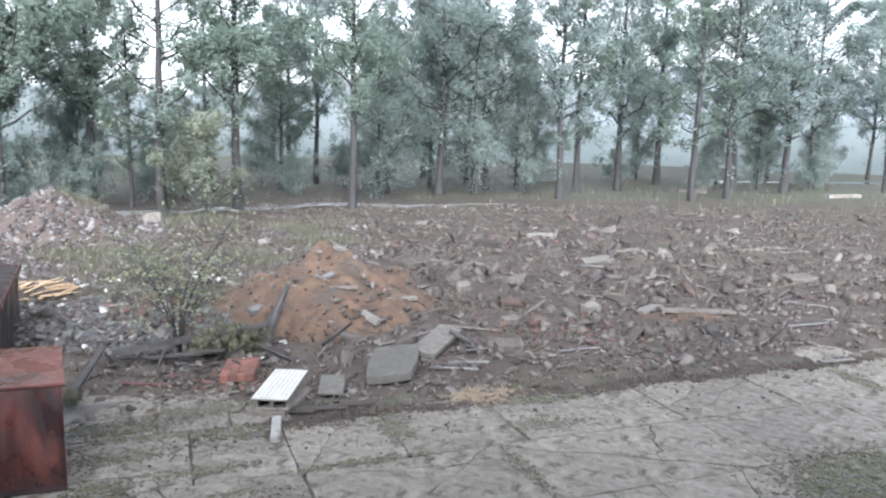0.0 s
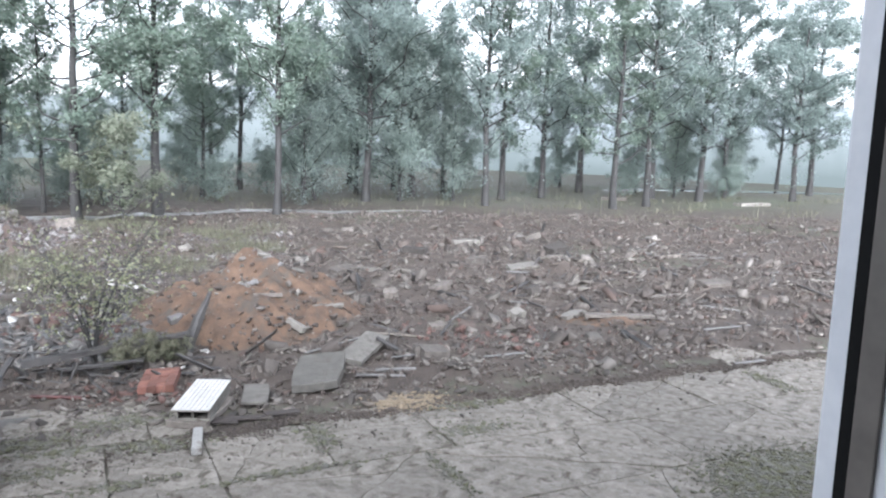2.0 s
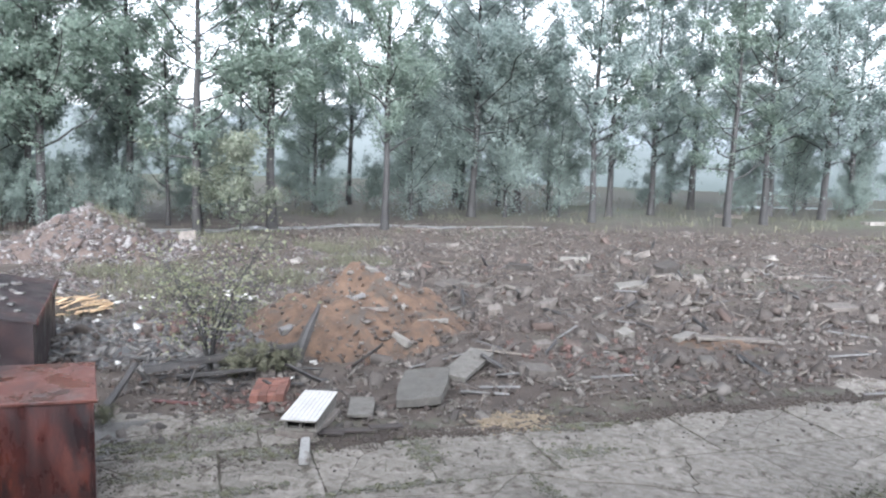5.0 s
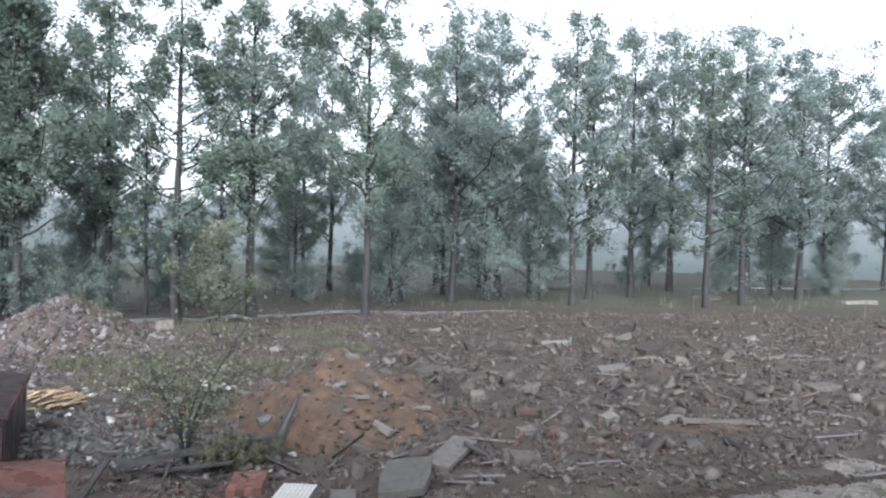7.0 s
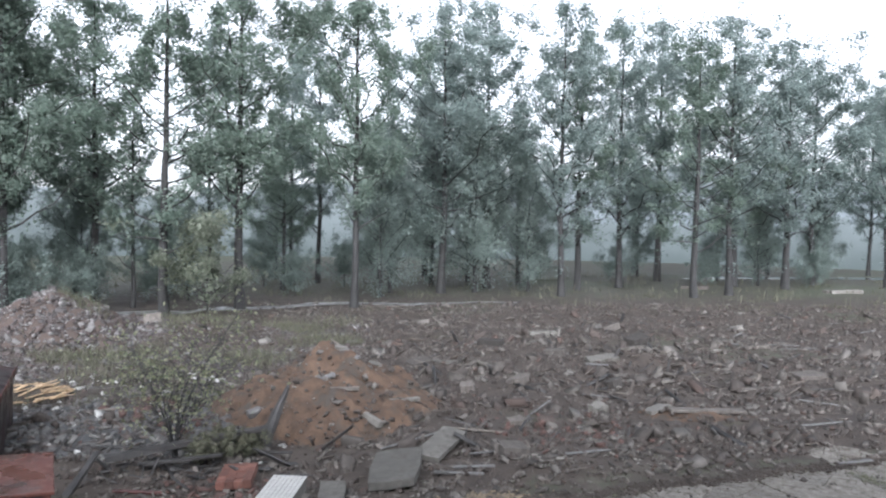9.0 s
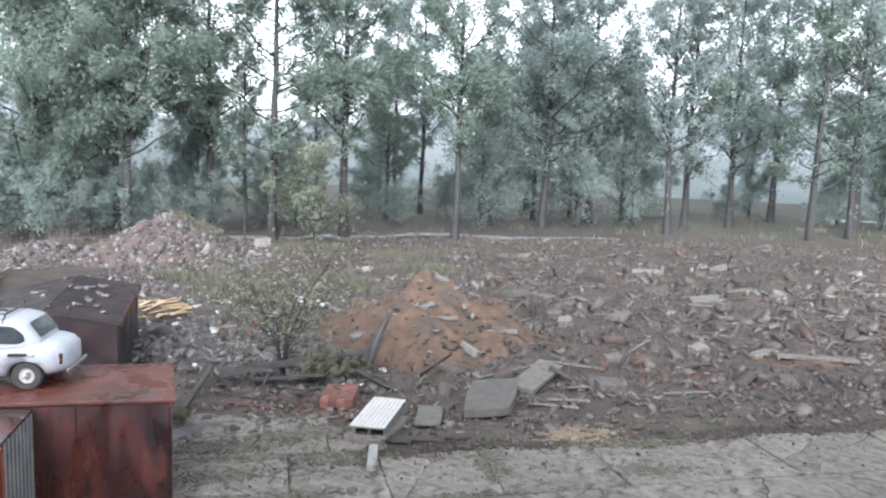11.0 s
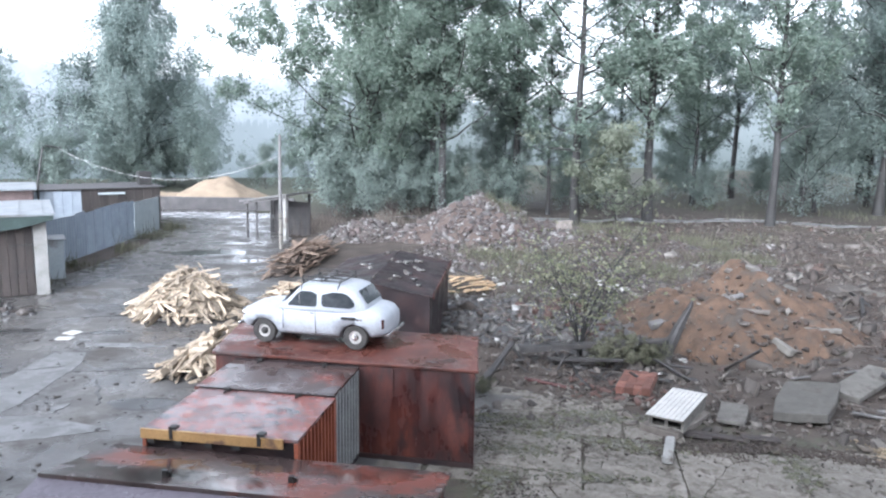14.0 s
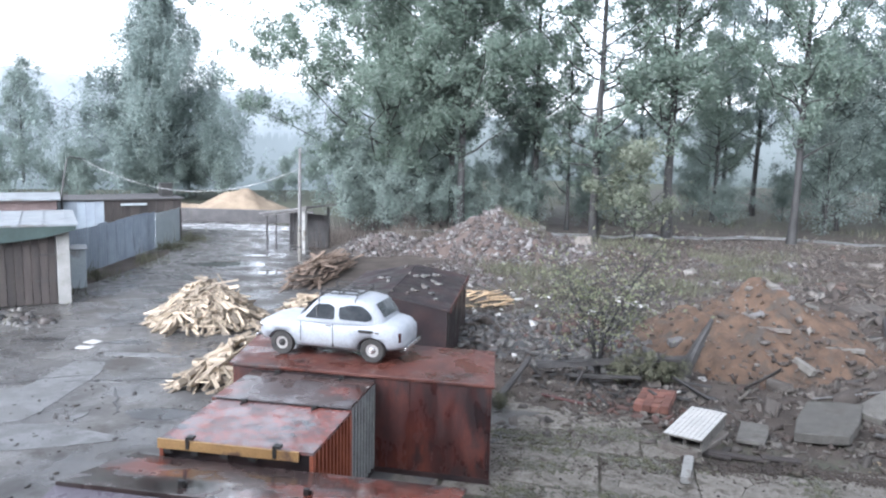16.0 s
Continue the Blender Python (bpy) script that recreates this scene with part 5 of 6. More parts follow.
# ---------------------------------------------------------------- broken concrete paving
pavement = tagged(new("pavement"), "broken concrete paving slabs with grassy joints", "pavement", kind="structure")


def paving_slab(u0, u1, n0, n1, seed, tilt=0.6, drop=0.0):
    r = random.Random(seed)
    g = 0.012
    cs = [(u0 + g, n0 + g), (u1 - g, n0 + g), (u1 - g, n1 - g), (u0 + g, n1 - g)]
    cs = [(u + r.uniform(-0.015, 0.015), n + r.uniform(-0.015, 0.015)) for u, n in cs]
    poly = []
    for (a, b), (c, e) in zip(cs, cs[1:] + cs[:1]):
        k = max(3, int(math.hypot(c - a, e - b) / 0.22))
        bow = r.uniform(-0.012, 0.012)
        for q in range(k):
            t = q / k
            w = 0.022 if q else 0.0
            off = bow * math.sin(math.pi * t) + r.uniform(-w, w)
            du, dn = (c - a), (e - b)
            ll = math.hypot(du, dn)
            poly.append((a + du * t - dn / ll * off, b + dn * t + du / ll * off))
    polys = [poly]
    for cut in range(3):
        big = max(polys, key=len)
        if len(big) > 20 and r.random() < 0.8:
            polys.remove(big)
            i0 = r.randrange(len(big))
            i1 = (i0 + len(big) // 2 + r.randrange(-3, 4)) % len(big)
            i0, i1 = min(i0, i1), max(i0, i1)
            p, q = big[i0], big[i1]
            way = []
            for s in range(1, 8):
                t = s / 8
                way.append((p[0] + (q[0] - p[0]) * t + r.uniform(-0.09, 0.09), p[1] + (q[1] - p[1]) * t + r.uniform(-0.09, 0.09)))
            polys += [big[i0:i1 + 1] + way[::-1], big[i1:] + big[:i0 + 1] + way]
    for pl in polys:
        cu, cn = sum(v[0] for v in pl) / len(pl), sum(v[1] for v in pl) / len(pl)
        bm = prism([((u - cu) * 0.989, (n - cn) * 0.989) for u, n in pl], -0.14, 0.0, bevel=0.010)
        ob = part("concrete_slab", bm, M_slab, pavement)
        p = yard(cu, cn, drop, 20)
        ob.matrix_world = pose(p.x, p.y, p.z + r.uniform(-0.014, 0.006), r.uniform(-tilt, tilt) * 0.6, r.uniform(-tilt, tilt) * 0.6, 20)


rows = [(13.5, 16.05, [-2.6, 0.4, 2.3, 4.5, 7.1, 11.1, 14.4, 17.5, 21.5]), (11.0, 13.5, [-1.4, 2.35, 6.4, 11.2, 15.3, 19.5]), (8.4, 11.0, [-1.3, 3.0, 7.5, 11.6, 16.0, 20.0]),
        (5.6, 8.4, [-1.2, 3.6, 8.0, 12.0, 16.0, 20.0]), (2.6, 5.6, [-1.2, 3.6, 8.0, 12.0, 16.0, 20.0])]
k = 0
for n0, n1, us in rows:
    for u0, u1 in zip(us, us[1:]):
        k += 1
        far = n1 + (random.uniform(-0.3, 0.25) if n0 == 13.5 else 0)
        paving_slab(u0, u1, n0, far, k)
# the ragged end towards the red garage
for q, (u0, u1, n0, n1) in enumerate([(-2.7, -1.9, 16.05, 18.9), (-1.9, 0.2, 18.2, 19.3), (-1.9, -0.2, 16.05, 17.0), (-0.2, 1.3, 16.05, 17.3), (-1.9, -0.1, 17.0, 18.2), (-0.1, 1.4, 17.3, 18.3), (1.3, 2.6, 16.05, 17.2), (-3.6, -2.65, 13.6, 15.0), (17.5, 22, 16.1, 18.6), (21.5, 25, 13.5, 16.1)]):
    paving_slab(u0, u1, n0, n1, 300 + q, 0.9)
JX, JY = [], []
for n0, n1, us in rows[:3]:
    for q in range(1500):
        if q % 3:
            uu, nn = rng.uniform(us[0], us[-1]), n0 + rng.normal(0, 0.05)
        else:
            uu, nn = us[rng.integers(1, len(us) - 1)] + rng.normal(0, 0.05), rng.uniform(n0, n1)
        if math.sin(uu * 2.1 + nn) + math.sin(uu * 0.9 + 2) < -0.1:
            continue
        p = yard(uu, nn, 0, 20)
        JX.append(p.x)
        JY.append(p.y)
blades("joint_grass", np.array(JX), np.array(JY), 0.075, 0.009, M_grass, "short moss and grass in the paving joints", 0.8)
def sprinkle(name, spots, per, size, material, label, category, flat=0.35):
    """Loose crumbs in soft-edged patches on the paving: spots of (u, n, ru, rn)."""
    xs, ys = [], []
    for uu, nn, ru, rn in spots:
        for q in range(int(per * max(0.4, ru * rn * 3))):
            p = yard(uu + rng.normal(0, ru * 0.5), nn + rng.normal(0, rn * 0.5), 0, 20)
            xs.append(p.x)
            ys.append(p.y)
    xs, ys = np.array(xs), np.array(ys)
    s = size * np.exp(rng.normal(0, 0.5, len(xs)))
    S = np.stack([s * 1.3, s, s * flat], -1)
    P = np.stack([xs, ys, np.full(len(xs), 0.004) + S[:, 2] * 0.3], -1)
    tagged(mesh_part(name, chunk_mesh(name, P, S, 0.2, rng), material), label, category, kind="stuff")


sprinkle("moss_patch", [(-0.9, 15.0, 0.9, 0.3), (0.5, 14.0, 0.9, 0.2), (1.6, 15.7, 1.2, 0.35), (4.6, 15.0, 0.35, 0.8), (3.6, 13.5, 1.5, 0.15), (8.7, 15.7, 1.3, 0.3), (7.9, 14.2, 0.9, 0.35), (-0.6, 12.0, 0.5, 0.8), (6.4, 12.4, 0.18, 0.9),
                        (-1.0, 16.6, 1.2, 0.4), (0.8, 17.2, 1.2, 0.4), (-0.3, 15.9, 1.0, 0.2), (12.3, 10.2, 1.5, 0.9), (13.6, 10.0, 1.4, 0.8), (11.4, 9.4, 1.2, 0.7), (-1.2, 13.6, 0.5, 0.6), (1.0, 12.9, 0.8, 0.15), (17.3, 14.5, 0.3, 1.0)], 560, 0.027, M_moss, "thin olive moss on the paving", "moss")
sprinkle("dirt_crumbs", [(u_, 15.95 + 0.15 * math.sin(u_ * 1.7), 0.9, 0.28) for u_ in np.arange(2.2, 22, 0.8)], 420, 0.024, M_ground, "brown dirt crumbs strewn along the paving's edge", "dirt", 0.5)
sprinkle("dirt_film", [(-1.6, 15.2, 0.9, 1.1), (-0.2, 16.6, 1.5, 0.6), (0.6, 15.4, 1.1, 0.7), (-0.8, 13.2, 0.8, 1.0), (1.4, 12.4, 1.1, 0.7), (3.4, 15.6, 1.2, 0.5), (0.3, 11.2, 1.1, 0.7)], 260, 0.013, M_ground, "thin brown dirt and leaf litter on the paving", "dirt", 0.4)
sprinkle("gravel", [(u_, 14.9, 2.0, 1.2) for u_ in np.arange(-1, 22, 3.0)], 9, 0.018, M_lump, "scattered gravel on the paving", "gravel", 0.7)
blades("moss_patch", x0_, y0_, 0.08, 0.012, M_moss, "low green moss and grass on the paving", 0.7, "moss")
sprinkle("sawdust_patch", [(7.3, 16.2, 0.9, 0.5), (7.0, 16.5, 0.6, 0.35)], 1400, 0.028, M_straw, "pale tan sawdust spilled on the ground", "sawdust")

# the pale strip of path behind the field
bm = bmesh.new()
pp = [(-30, 45.5), (-20.3, 51.0), (-14.7, 54.2), (-7.0, 58.2), (2, 61.5), (7, 63)]
lft, rgt = [], []
for (x0, y0), (x1, y1) in zip(pp, pp[1:]):
    for q in range(8):
        t = q / 8
        x, y = x0 + (x1 - x0) * t, y0 + (y1 - y0) * t
        hw = 0.95 * (1 - 0.75 * smooth01(-8, 6, x)) * random.uniform(0.75, 1.15)
        lft.append(bm.verts.new((x, y + hw, float(lie(x, y)) + 0.06)))
        rgt.append(bm.verts.new((x, y - hw, float(lie(x, y)) + 0.06)))
for i in range(len(lft) - 1):
    bm.faces.new((rgt[i], rgt[i + 1], lft[i + 1], lft[i]))
_e = bmesh.ops.extrude_face_region(bm, geom=list(bm.faces))
bmesh.ops.translate(bm, verts=[v for v in _e["geom"] if isinstance(v, bmesh.types.BMVert)], vec=(0, 0, 0.05))
bmesh.ops.recalc_face_normals(bm, faces=list(bm.faces))
tagged(part("path", bm, M_strip), "pale wet concrete path behind the rubble field", "path", kind="structure")


# ---------------------------------------------------------------- things at the edge of the paving
def slab_thing(name, w, d, h, m, material, label, category, seed=1, bevel=0.015, group="", jit=0.03):
    r = random.Random(seed)
    poly = []
    for a, b, c, e in ((-w / 2, -d / 2, w / 2, -d / 2), (w / 2, -d / 2, w / 2, d / 2), (w / 2, d / 2, -w / 2, d / 2), (-w / 2, d / 2, -w / 2, -d / 2)):
        for t in (0.02, 0.3, 0.65):
            j = jit * min(w, d)
            poly.append((a + (c - a) * t + r.uniform(-j, j), b + (e - b) * t + r.uniform(-j, j)))
    o = part(name, prism(poly, 0, h, bevel=min(bevel, h * 0.2)), material)
    o.matrix_world = m
    return tagged(o, label, category, group)


# white grooved panel lying on a hollow block and a slab
pn = thing("ribbed_white_board", pose(-3.53, 17.05, 0.0, 0, 0, -3), "white grooved panel lying on concrete blocks", "board")
part("board", solid((-0.41, 0.41, -1.04, 1.04, 0.40, 0.43), bevel=0.008), M_conc, pn, "grey backing of the board")
for i in range(8):
    x = -0.357 + 0.102 * i
    for k in range(9):
        y0 = -1.03 + 0.2295 * k
        part("rib", solid((x - 0.043, x + 0.043, y0, y0 + 0.218, 0.431, 0.446), bevel=0.004), M_panel, pn)
hb = thing("hollow_block", pose(-3.50, 17.07, 0.145, 0, 0, -3), "hollow grey concrete block under the white panel", "concrete block")
for nm, b in (("bottom", (-0.37, 0.37, -0.93, 0.93, 0, 0.05)), ("top", (-0.37, 0.37, -0.93, 0.93, 0.20, 0.252)), ("side", (-0.37, -0.31, -0.93, 0.93, 0.051, 0.199)), ("side", (0.31, 0.37, -0.93, 0.93, 0.051, 0.199)),
              ("web", (-0.05, 0.02, -0.90, 0.93, 0.051, 0.199)), ("back", (-0.30, 0.30, 0.86, 0.92, 0.052, 0.198))):
    part(nm, solid(b, bevel=0.008), M_conc, hb)
slab_thing("concrete_slab_piece", 0.90, 1.75, 0.14, pose(-3.53, 16.95, 0.0, 0, 0, -10), M_lump, "rough grey slab at the foot of the panel's stack", "concrete block", 3)
slab_thing("concrete_post", 0.20, 1.15, 0.15, pose(-3.27, 15.25, 0.0, 0, 0, 10), M_white, "short pale concrete post lying on the paving", "concrete post", 4)
for q, (x, y, w, d, a) in enumerate([(-2.55, 16.62, 1.25, 0.22, 14), (-1.75, 16.95, 0.8, 0.25, 20), (-2.95, 16.45, 0.6, 0.3, 5)]):
    slab_thing("edge_board", w, d, 0.06, pose(x, y, 0.0, 0, 2, a), M_boards, "brown rotten board lying along the paving edge", "board", 33 + q)
for q, (x, y, ln, a) in enumerate([(0.55, 19.6, 1.3, -4), (0.95, 19.9, 1.1, 8)]):
    o = mesh_part("steel_pipe", tubes("steel_pipe", [([(-ln / 2, 0, 0.05), (0, 0, 0.055), (ln / 2, 0, 0.05)], [0.045, 0.045, 0.045])], 8), M_greywood)
    o.matrix_world = pose(x, y, float(top(np.array([x]), np.array([y]))[0]), 0, 0, a)
    tagged(o, "short grey steel pipe beside the plates", "pipe")
slab_thing("paving_tile", 0.62, 1.45, 0.09, pose(-2.50, 18.1, 0.02, -2, 0, 5), M_conc, "square grey concrete tile on the ground", "concrete tile", 5)
plate = part("concrete_plate", prism([(-0.60, -1.36), (-0.10, -1.28), (0.50, -1.05), (0.62, -0.2), (0.64, 1.28), (0.1, 1.22), (-0.58, 0.92), (-0.66, -0.4)], 0, 0.23, bevel=0.02), M_conc)
plate.matrix_world = pose(-1.05, 19.55, 0.09, 1.5, -2, 0)
tagged(plate, "large flat skewed concrete plate among rubble", "concrete plate")
slab_thing("concrete_plate", 0.75, 2.1, 0.16, pose(0.08, 21.4, 0.22, 6, 8, -22), M_conc, "narrow concrete plate leaning on the larger one", "concrete plate", 7)
slab_thing("brown_concrete_block", 0.72, 0.7, 0.36, pose(2.05, 21.1, 0.05, 3, 4, 12), M_lump, "square brownish concrete block in rubble", "concrete block", 8)
bp = thing("brick_pack", pose(-4.9, 18.75, 0.10, 2, -3, 6), "square pack of red bricks on the ground", "bricks")
for i in range(4):
    for j in range(6):
        part("brick", solid((-0.42 + 0.21 * i, -0.42 + 0.21 * i + 0.205, -0.66 + 0.22 * j, -0.66 + 0.22 * j + 0.214, 0.0, 0.19 + random.uniform(-0.02, 0.02)), bevel=0.012), M_brick, bp)
# charred beam, stake and old gate on the dark rubble
for nm, p0, p1, r0, r1, lb in (("charred_beam", (-8.3, 19.1, 0.45), (-4.75, 21.1, 0.75), 0.13, 0.10, "long charred wet beam across the rubble"), ("charred_stake", (-4.85, 21.2, 0.25), (-4.30, 21.9, 1.75), 0.22, 0.05, "pointed charred stake leaning up"),
                               ("charred_beam", (-8.4, 17.0, 0.06), (-8.3, 18.6, 0.75), 0.09, 0.07, "short charred post leaning on the rubble"), ("charred_beam", (-7.6, 19.4, 0.2), (-5.6, 19.9, 0.35), 0.08, 0.06, "charred beam end beside the bush"),
                               ("rusty_pipe", (-7.6, 17.9, 0.06), (-6.4, 17.75, 0.08), 0.05, 0.05, "short rusty pipe lying on the paving"), ("charred_beam", (-6.3, 20.4, 0.3), (-4.6, 21.6, 0.55), 0.06, 0.04, "thin charred batten")):
    a_, b_ = Vector(p0), Vector(p1)
    ln = (b_ - a_).length
    if "pipe" in nm:
        o = mesh_part(nm, tubes(nm, [([(0, 0, 0), (0, 0, ln / 2), (0, 0, ln)], [r0, r0, r1])], 8), M_rust_wall)
    else:
        g = random.Random(int(ln * 1000))
        bm = bmesh.new()
        rings = []
        for k in range(7):
            f = k / 6
            r = r0 + (r1 - r0) * f
            rings.append([bm.verts.new((sx * r * g.uniform(0.75, 1.1), sy * r * g.uniform(0.65, 0.95), ln * f + g.uniform(-0.04, 0.04))) for sx, sy in ((-1, -0.7), (0.2, -1), (1, -0.5), (0.9, 0.8), (-0.3, 1), (-1, 0.6))])
        for u, v in zip(rings, rings[1:]):
            for k in range(6):
                bm.faces.new((u[k], u[(k + 1) % 6], v[(k + 1) % 6], v[k]))
        bm.faces.new(rings[0][::-1])
        bm.faces.new(rings[-1])
        o = part(nm, bm, M_dark_wood)
    o.matrix_world = Matrix.Translation(a_) @ (b_ - a_).to_track_quat("Z", "Y").to_matrix().to_4x4()
    tagged(o, lb, "timber" if "pipe" not in nm else "pipe")
# larger pieces that stand out in the field
PIECES = [(7.5, 35.3, 1.5, 0.7, 0.2, 10, 14), (9.0, 36.9, 1.5, 0.5, 0.22, 22, 10), (2.7, 40.3, 1.5, 0.6, 0.35, -35, 8), (5.8, 43.4, 1.5, 0.7, 0.4, 0, 6), (10.9, 42.5, 1.2, 0.8, 0.5, 20, 20), (10.4, 46.8, 1.3, 0.6, 0.4, 35, 25),
          (5.6, 26.9, 0.55, 0.45, 0.4, 30, 20), (9.1, 25.9, 2.4, 0.45, 0.12, -8, 4), (13.1, 31.0, 1.9, 0.28, 0.14, 12, 5), (7.6, 26.6, 1.0, 0.5, 0.15, 40, 12), (2.5, 24.3, 0.6, 0.4, 0.3, 20, 10), (-3.1, 24.6, 1.1, 0.2, 0.12, 3, 4),
          (-1.1, 24.9, 1.0, 0.22, 0.12, 15, 4), (-6.3, 26.4, 0.55, 0.4, 0.35, 30, 25), (-0.9, 34.6, 1.0, 0.7, 0.3, 30, 18), (0.1, 35.1, 1.7, 0.25, 0.2, -25, 6), (5.7, 37.6, 1.0, 0.5, 0.4, -30, 15), (16.7, 40.5, 1.6, 0.3, 0.2, 8, 6),
          (22.0, 33.5, 2.0, 0.2, 0.15, -40, 5), (12.9, 35.8, 1.8, 0.3, 0.2, 6, 8), (16.0, 33.2, 1.3, 0.8, 0.3, 0, 8), (40.8, 77.7, 3.6, 1.2, 0.4, 10, 4), (26.5, 80.0, 2.6, 0.8, 0.4, -30, 6), (-15.6, 41.9, 0.9, 0.7, 0.6, 20, 20), (-7.9, 26.3, 0.9, 0.6, 0.4, -30, 20),
          (-12.3, 28.2, 1.0, 0.7, 0.2, 10, 10), (-10.6, 26.9, 1.1, 0.8, 0.25, 40, 15), (-10.0, 33.0, 1.6, 0.2, 0.16, 40, 10), (1.1, 29.5, 0.6, 0.5, 0.4, 0, 20), (3.3, 31.0, 0.9, 0.5, 0.3, 60, 15), (18.9, 26.5, 0.7, 0.4, 0.25, 20, 12), (7.0, 30.6, 0.7, 0.5, 0.35, 45, 22)]
for q, (x, y, a, b, c, tz, tl) in enumerate(PIECES):
    z = float(top(np.array([x]), np.array([y]))[0])
    slab_thing("concrete_chunk", a, b, c, pose(x, y, z - 0.06, tl * 0.6 * (-1) ** q, -tl * 0.4, tz), M_conc if q % 3 == 0 else M_lump, "pale broken concrete chunk lying in the rubble", "concrete chunk", 50 + q, group="large chunks in the field", jit=0.15)

ST = random.Random(31)
for q in range(13):
    a, d = ST.uniform(0, 6.283), ST.uniform(0.5, 3.6)
    x, y = -3.9 + d * math.cos(a), 26.4 + d * math.sin(a)
    z = float(top(np.array([x]), np.array([y]))[0])
    ln = ST.uniform(0.2, 0.45) if q % 4 else ST.uniform(0.7, 1.1)
    slab_thing("stone_chunk", ln, ST.uniform(0.12, 0.26), ST.uniform(0.12, 0.24), pose(x, y, z - 0.05, ST.uniform(-35, 35), ST.uniform(-30, 30), ST.uniform(0, 180)), M_conc if q % 3 else M_greywood, "broken stone half buried in the soil mound", "stone", 400 + q, bevel=0.03, jit=0.16, group="stones on the soil mound")
BR = random.Random(77)
for q in range(46):
    x, y = BR.uniform(-1, 30), 21 + 34 * BR.random() ** 1.4
    x = x * (0.6 + y / 60)
    z = float(top(np.array([x]), np.array([y]))[0])
    slab_thing("loose_board", BR.uniform(1.0, 2.6), BR.uniform(0.09, 0.2), 0.035, pose(x, y, z + 0.05, BR.uniform(-12, 12), BR.uniform(-9, 9), BR.uniform(-50, 60)), M_greywood, "grey weathered board lying in rubble", "board", 200 + q, group="loose boards in the field")

# ---------------------------------------------------------------- the bush growing out of the dark rubble
runs, Pl = [], []
r_ = np.random.default_rng(21)
for i in range(11):
    az, sp = i * 2.4 + r_.uniform(-0.5, 0.5), r_.uniform(0.5, 2.5)
    hgt = r_.uniform(2.0, 3.9) if i else 4.1
    t = np.linspace(0, 1, 9)
    p = np.stack([sp * t ** 1.5 * math.cos(az), sp * t ** 1.5 * math.sin(az), hgt * t ** 0.9], -1) + np.cumsum(r_.normal(0, 0.06, (9, 3)), 0) * t[:, None]
    p[0, 2] = -0.1
    runs.append((p, 0.05 * (1 - 0.88 * t) if i < 2 else 0.024 * (1 - 0.85 * t)))
    for s in np.linspace(0.38, 1, 8):
        c = np.array([np.interp(s, t, p[:, k]) for k in range(3)])
        for _ in range(3):
            d = r_.normal(0, 1, 3) * np.array([0.75, 0.75, 0.35])
            tw = np.stack([c, c + d * 0.5 + (0, 0, 0.12), c + d + (0, 0, 0.15)])
            runs.append((tw, [0.009, 0.006, 0.003]))
            Pl.append(c + d * r_.uniform(0.25, 1.15, (6, 1)) + (0, 0, 0.12) + r_.normal(0, 0.18, (6, 3)))
Pl = np.concatenate(Pl)
n = len(Pl)
a = r_.normal(0, 1, (n, 3))
a /= np.linalg.norm(a, axis=1)[:, None]
b = np.cross(a, r_.normal(0, 1, (n, 3)))
b /= np.linalg.norm(b, axis=1)[:, None]
s = 0.12 * r_.uniform(0.6, 1.3, n)[:, None]
LV = np.stack([Pl, Pl + a * s * 0.5 + b * s * 0.3, Pl + a * s, Pl + a * s * 0.5 - b * s * 0.3], 1).reshape(-1, 3)
bz = float(top(np.array([-7.0]), np.array([20.3]))[0])
bush = thing("bush", pose(-7.0, 20.3, bz), "sparse yellow-green bush on dark rubble", "bush")
mesh_part("branchwork", tubes("branchwork", runs, 5), M_bark, bush)
mesh_part("leaves", quick_mesh("leaves", LV, np.arange(4 * n).reshape(-1, 4)), M_leaf_yellow, bush)
for q, (x, y, s_) in enumerate([(-5.7, 20.6, 0.21), (-6.3, 20.2, 0.17), (-5.2, 21.0, 0.18), (-8.1, 16.4, 0.10)]):
    plant("weed", x, y, s_, q, name="weed_bush", category="bush", label="low dark green weed bush on rubble")


# ---------------------------------------------------------------- firewood and boards
def log_mesh(seed, ln, r):
    g = random.Random(seed)
    k = g.choice((3, 4, 4, 5))
    poly = [(r * g.uniform(0.7, 1.2) * math.cos(6.283 * i / k + g.uniform(-0.2, 0.2)), r * g.uniform(0.5, 1.1) * math.sin(6.283 * i / k)) for i in range(k)]
    bm = prism(poly, -ln / 2, ln / 2)
    me = bpy.data.meshes.new("split_log")
    bmesh.ops.rotate(bm, verts=bm.verts, matrix=Matrix.Rotation(radians(90), 3, "Y"))
    bm.to_mesh(me)
    bm.free()
    me.materials.append(M_log)
    return me


LOGS = [log_mesh(s, 0.60 + 0.10 * (s % 7), 0.052 + 0.013 * (s % 4)) for s in range(12)] + [log_mesh(40 + s, 1.5 + 0.25 * s, 0.042) for s in range(4)]


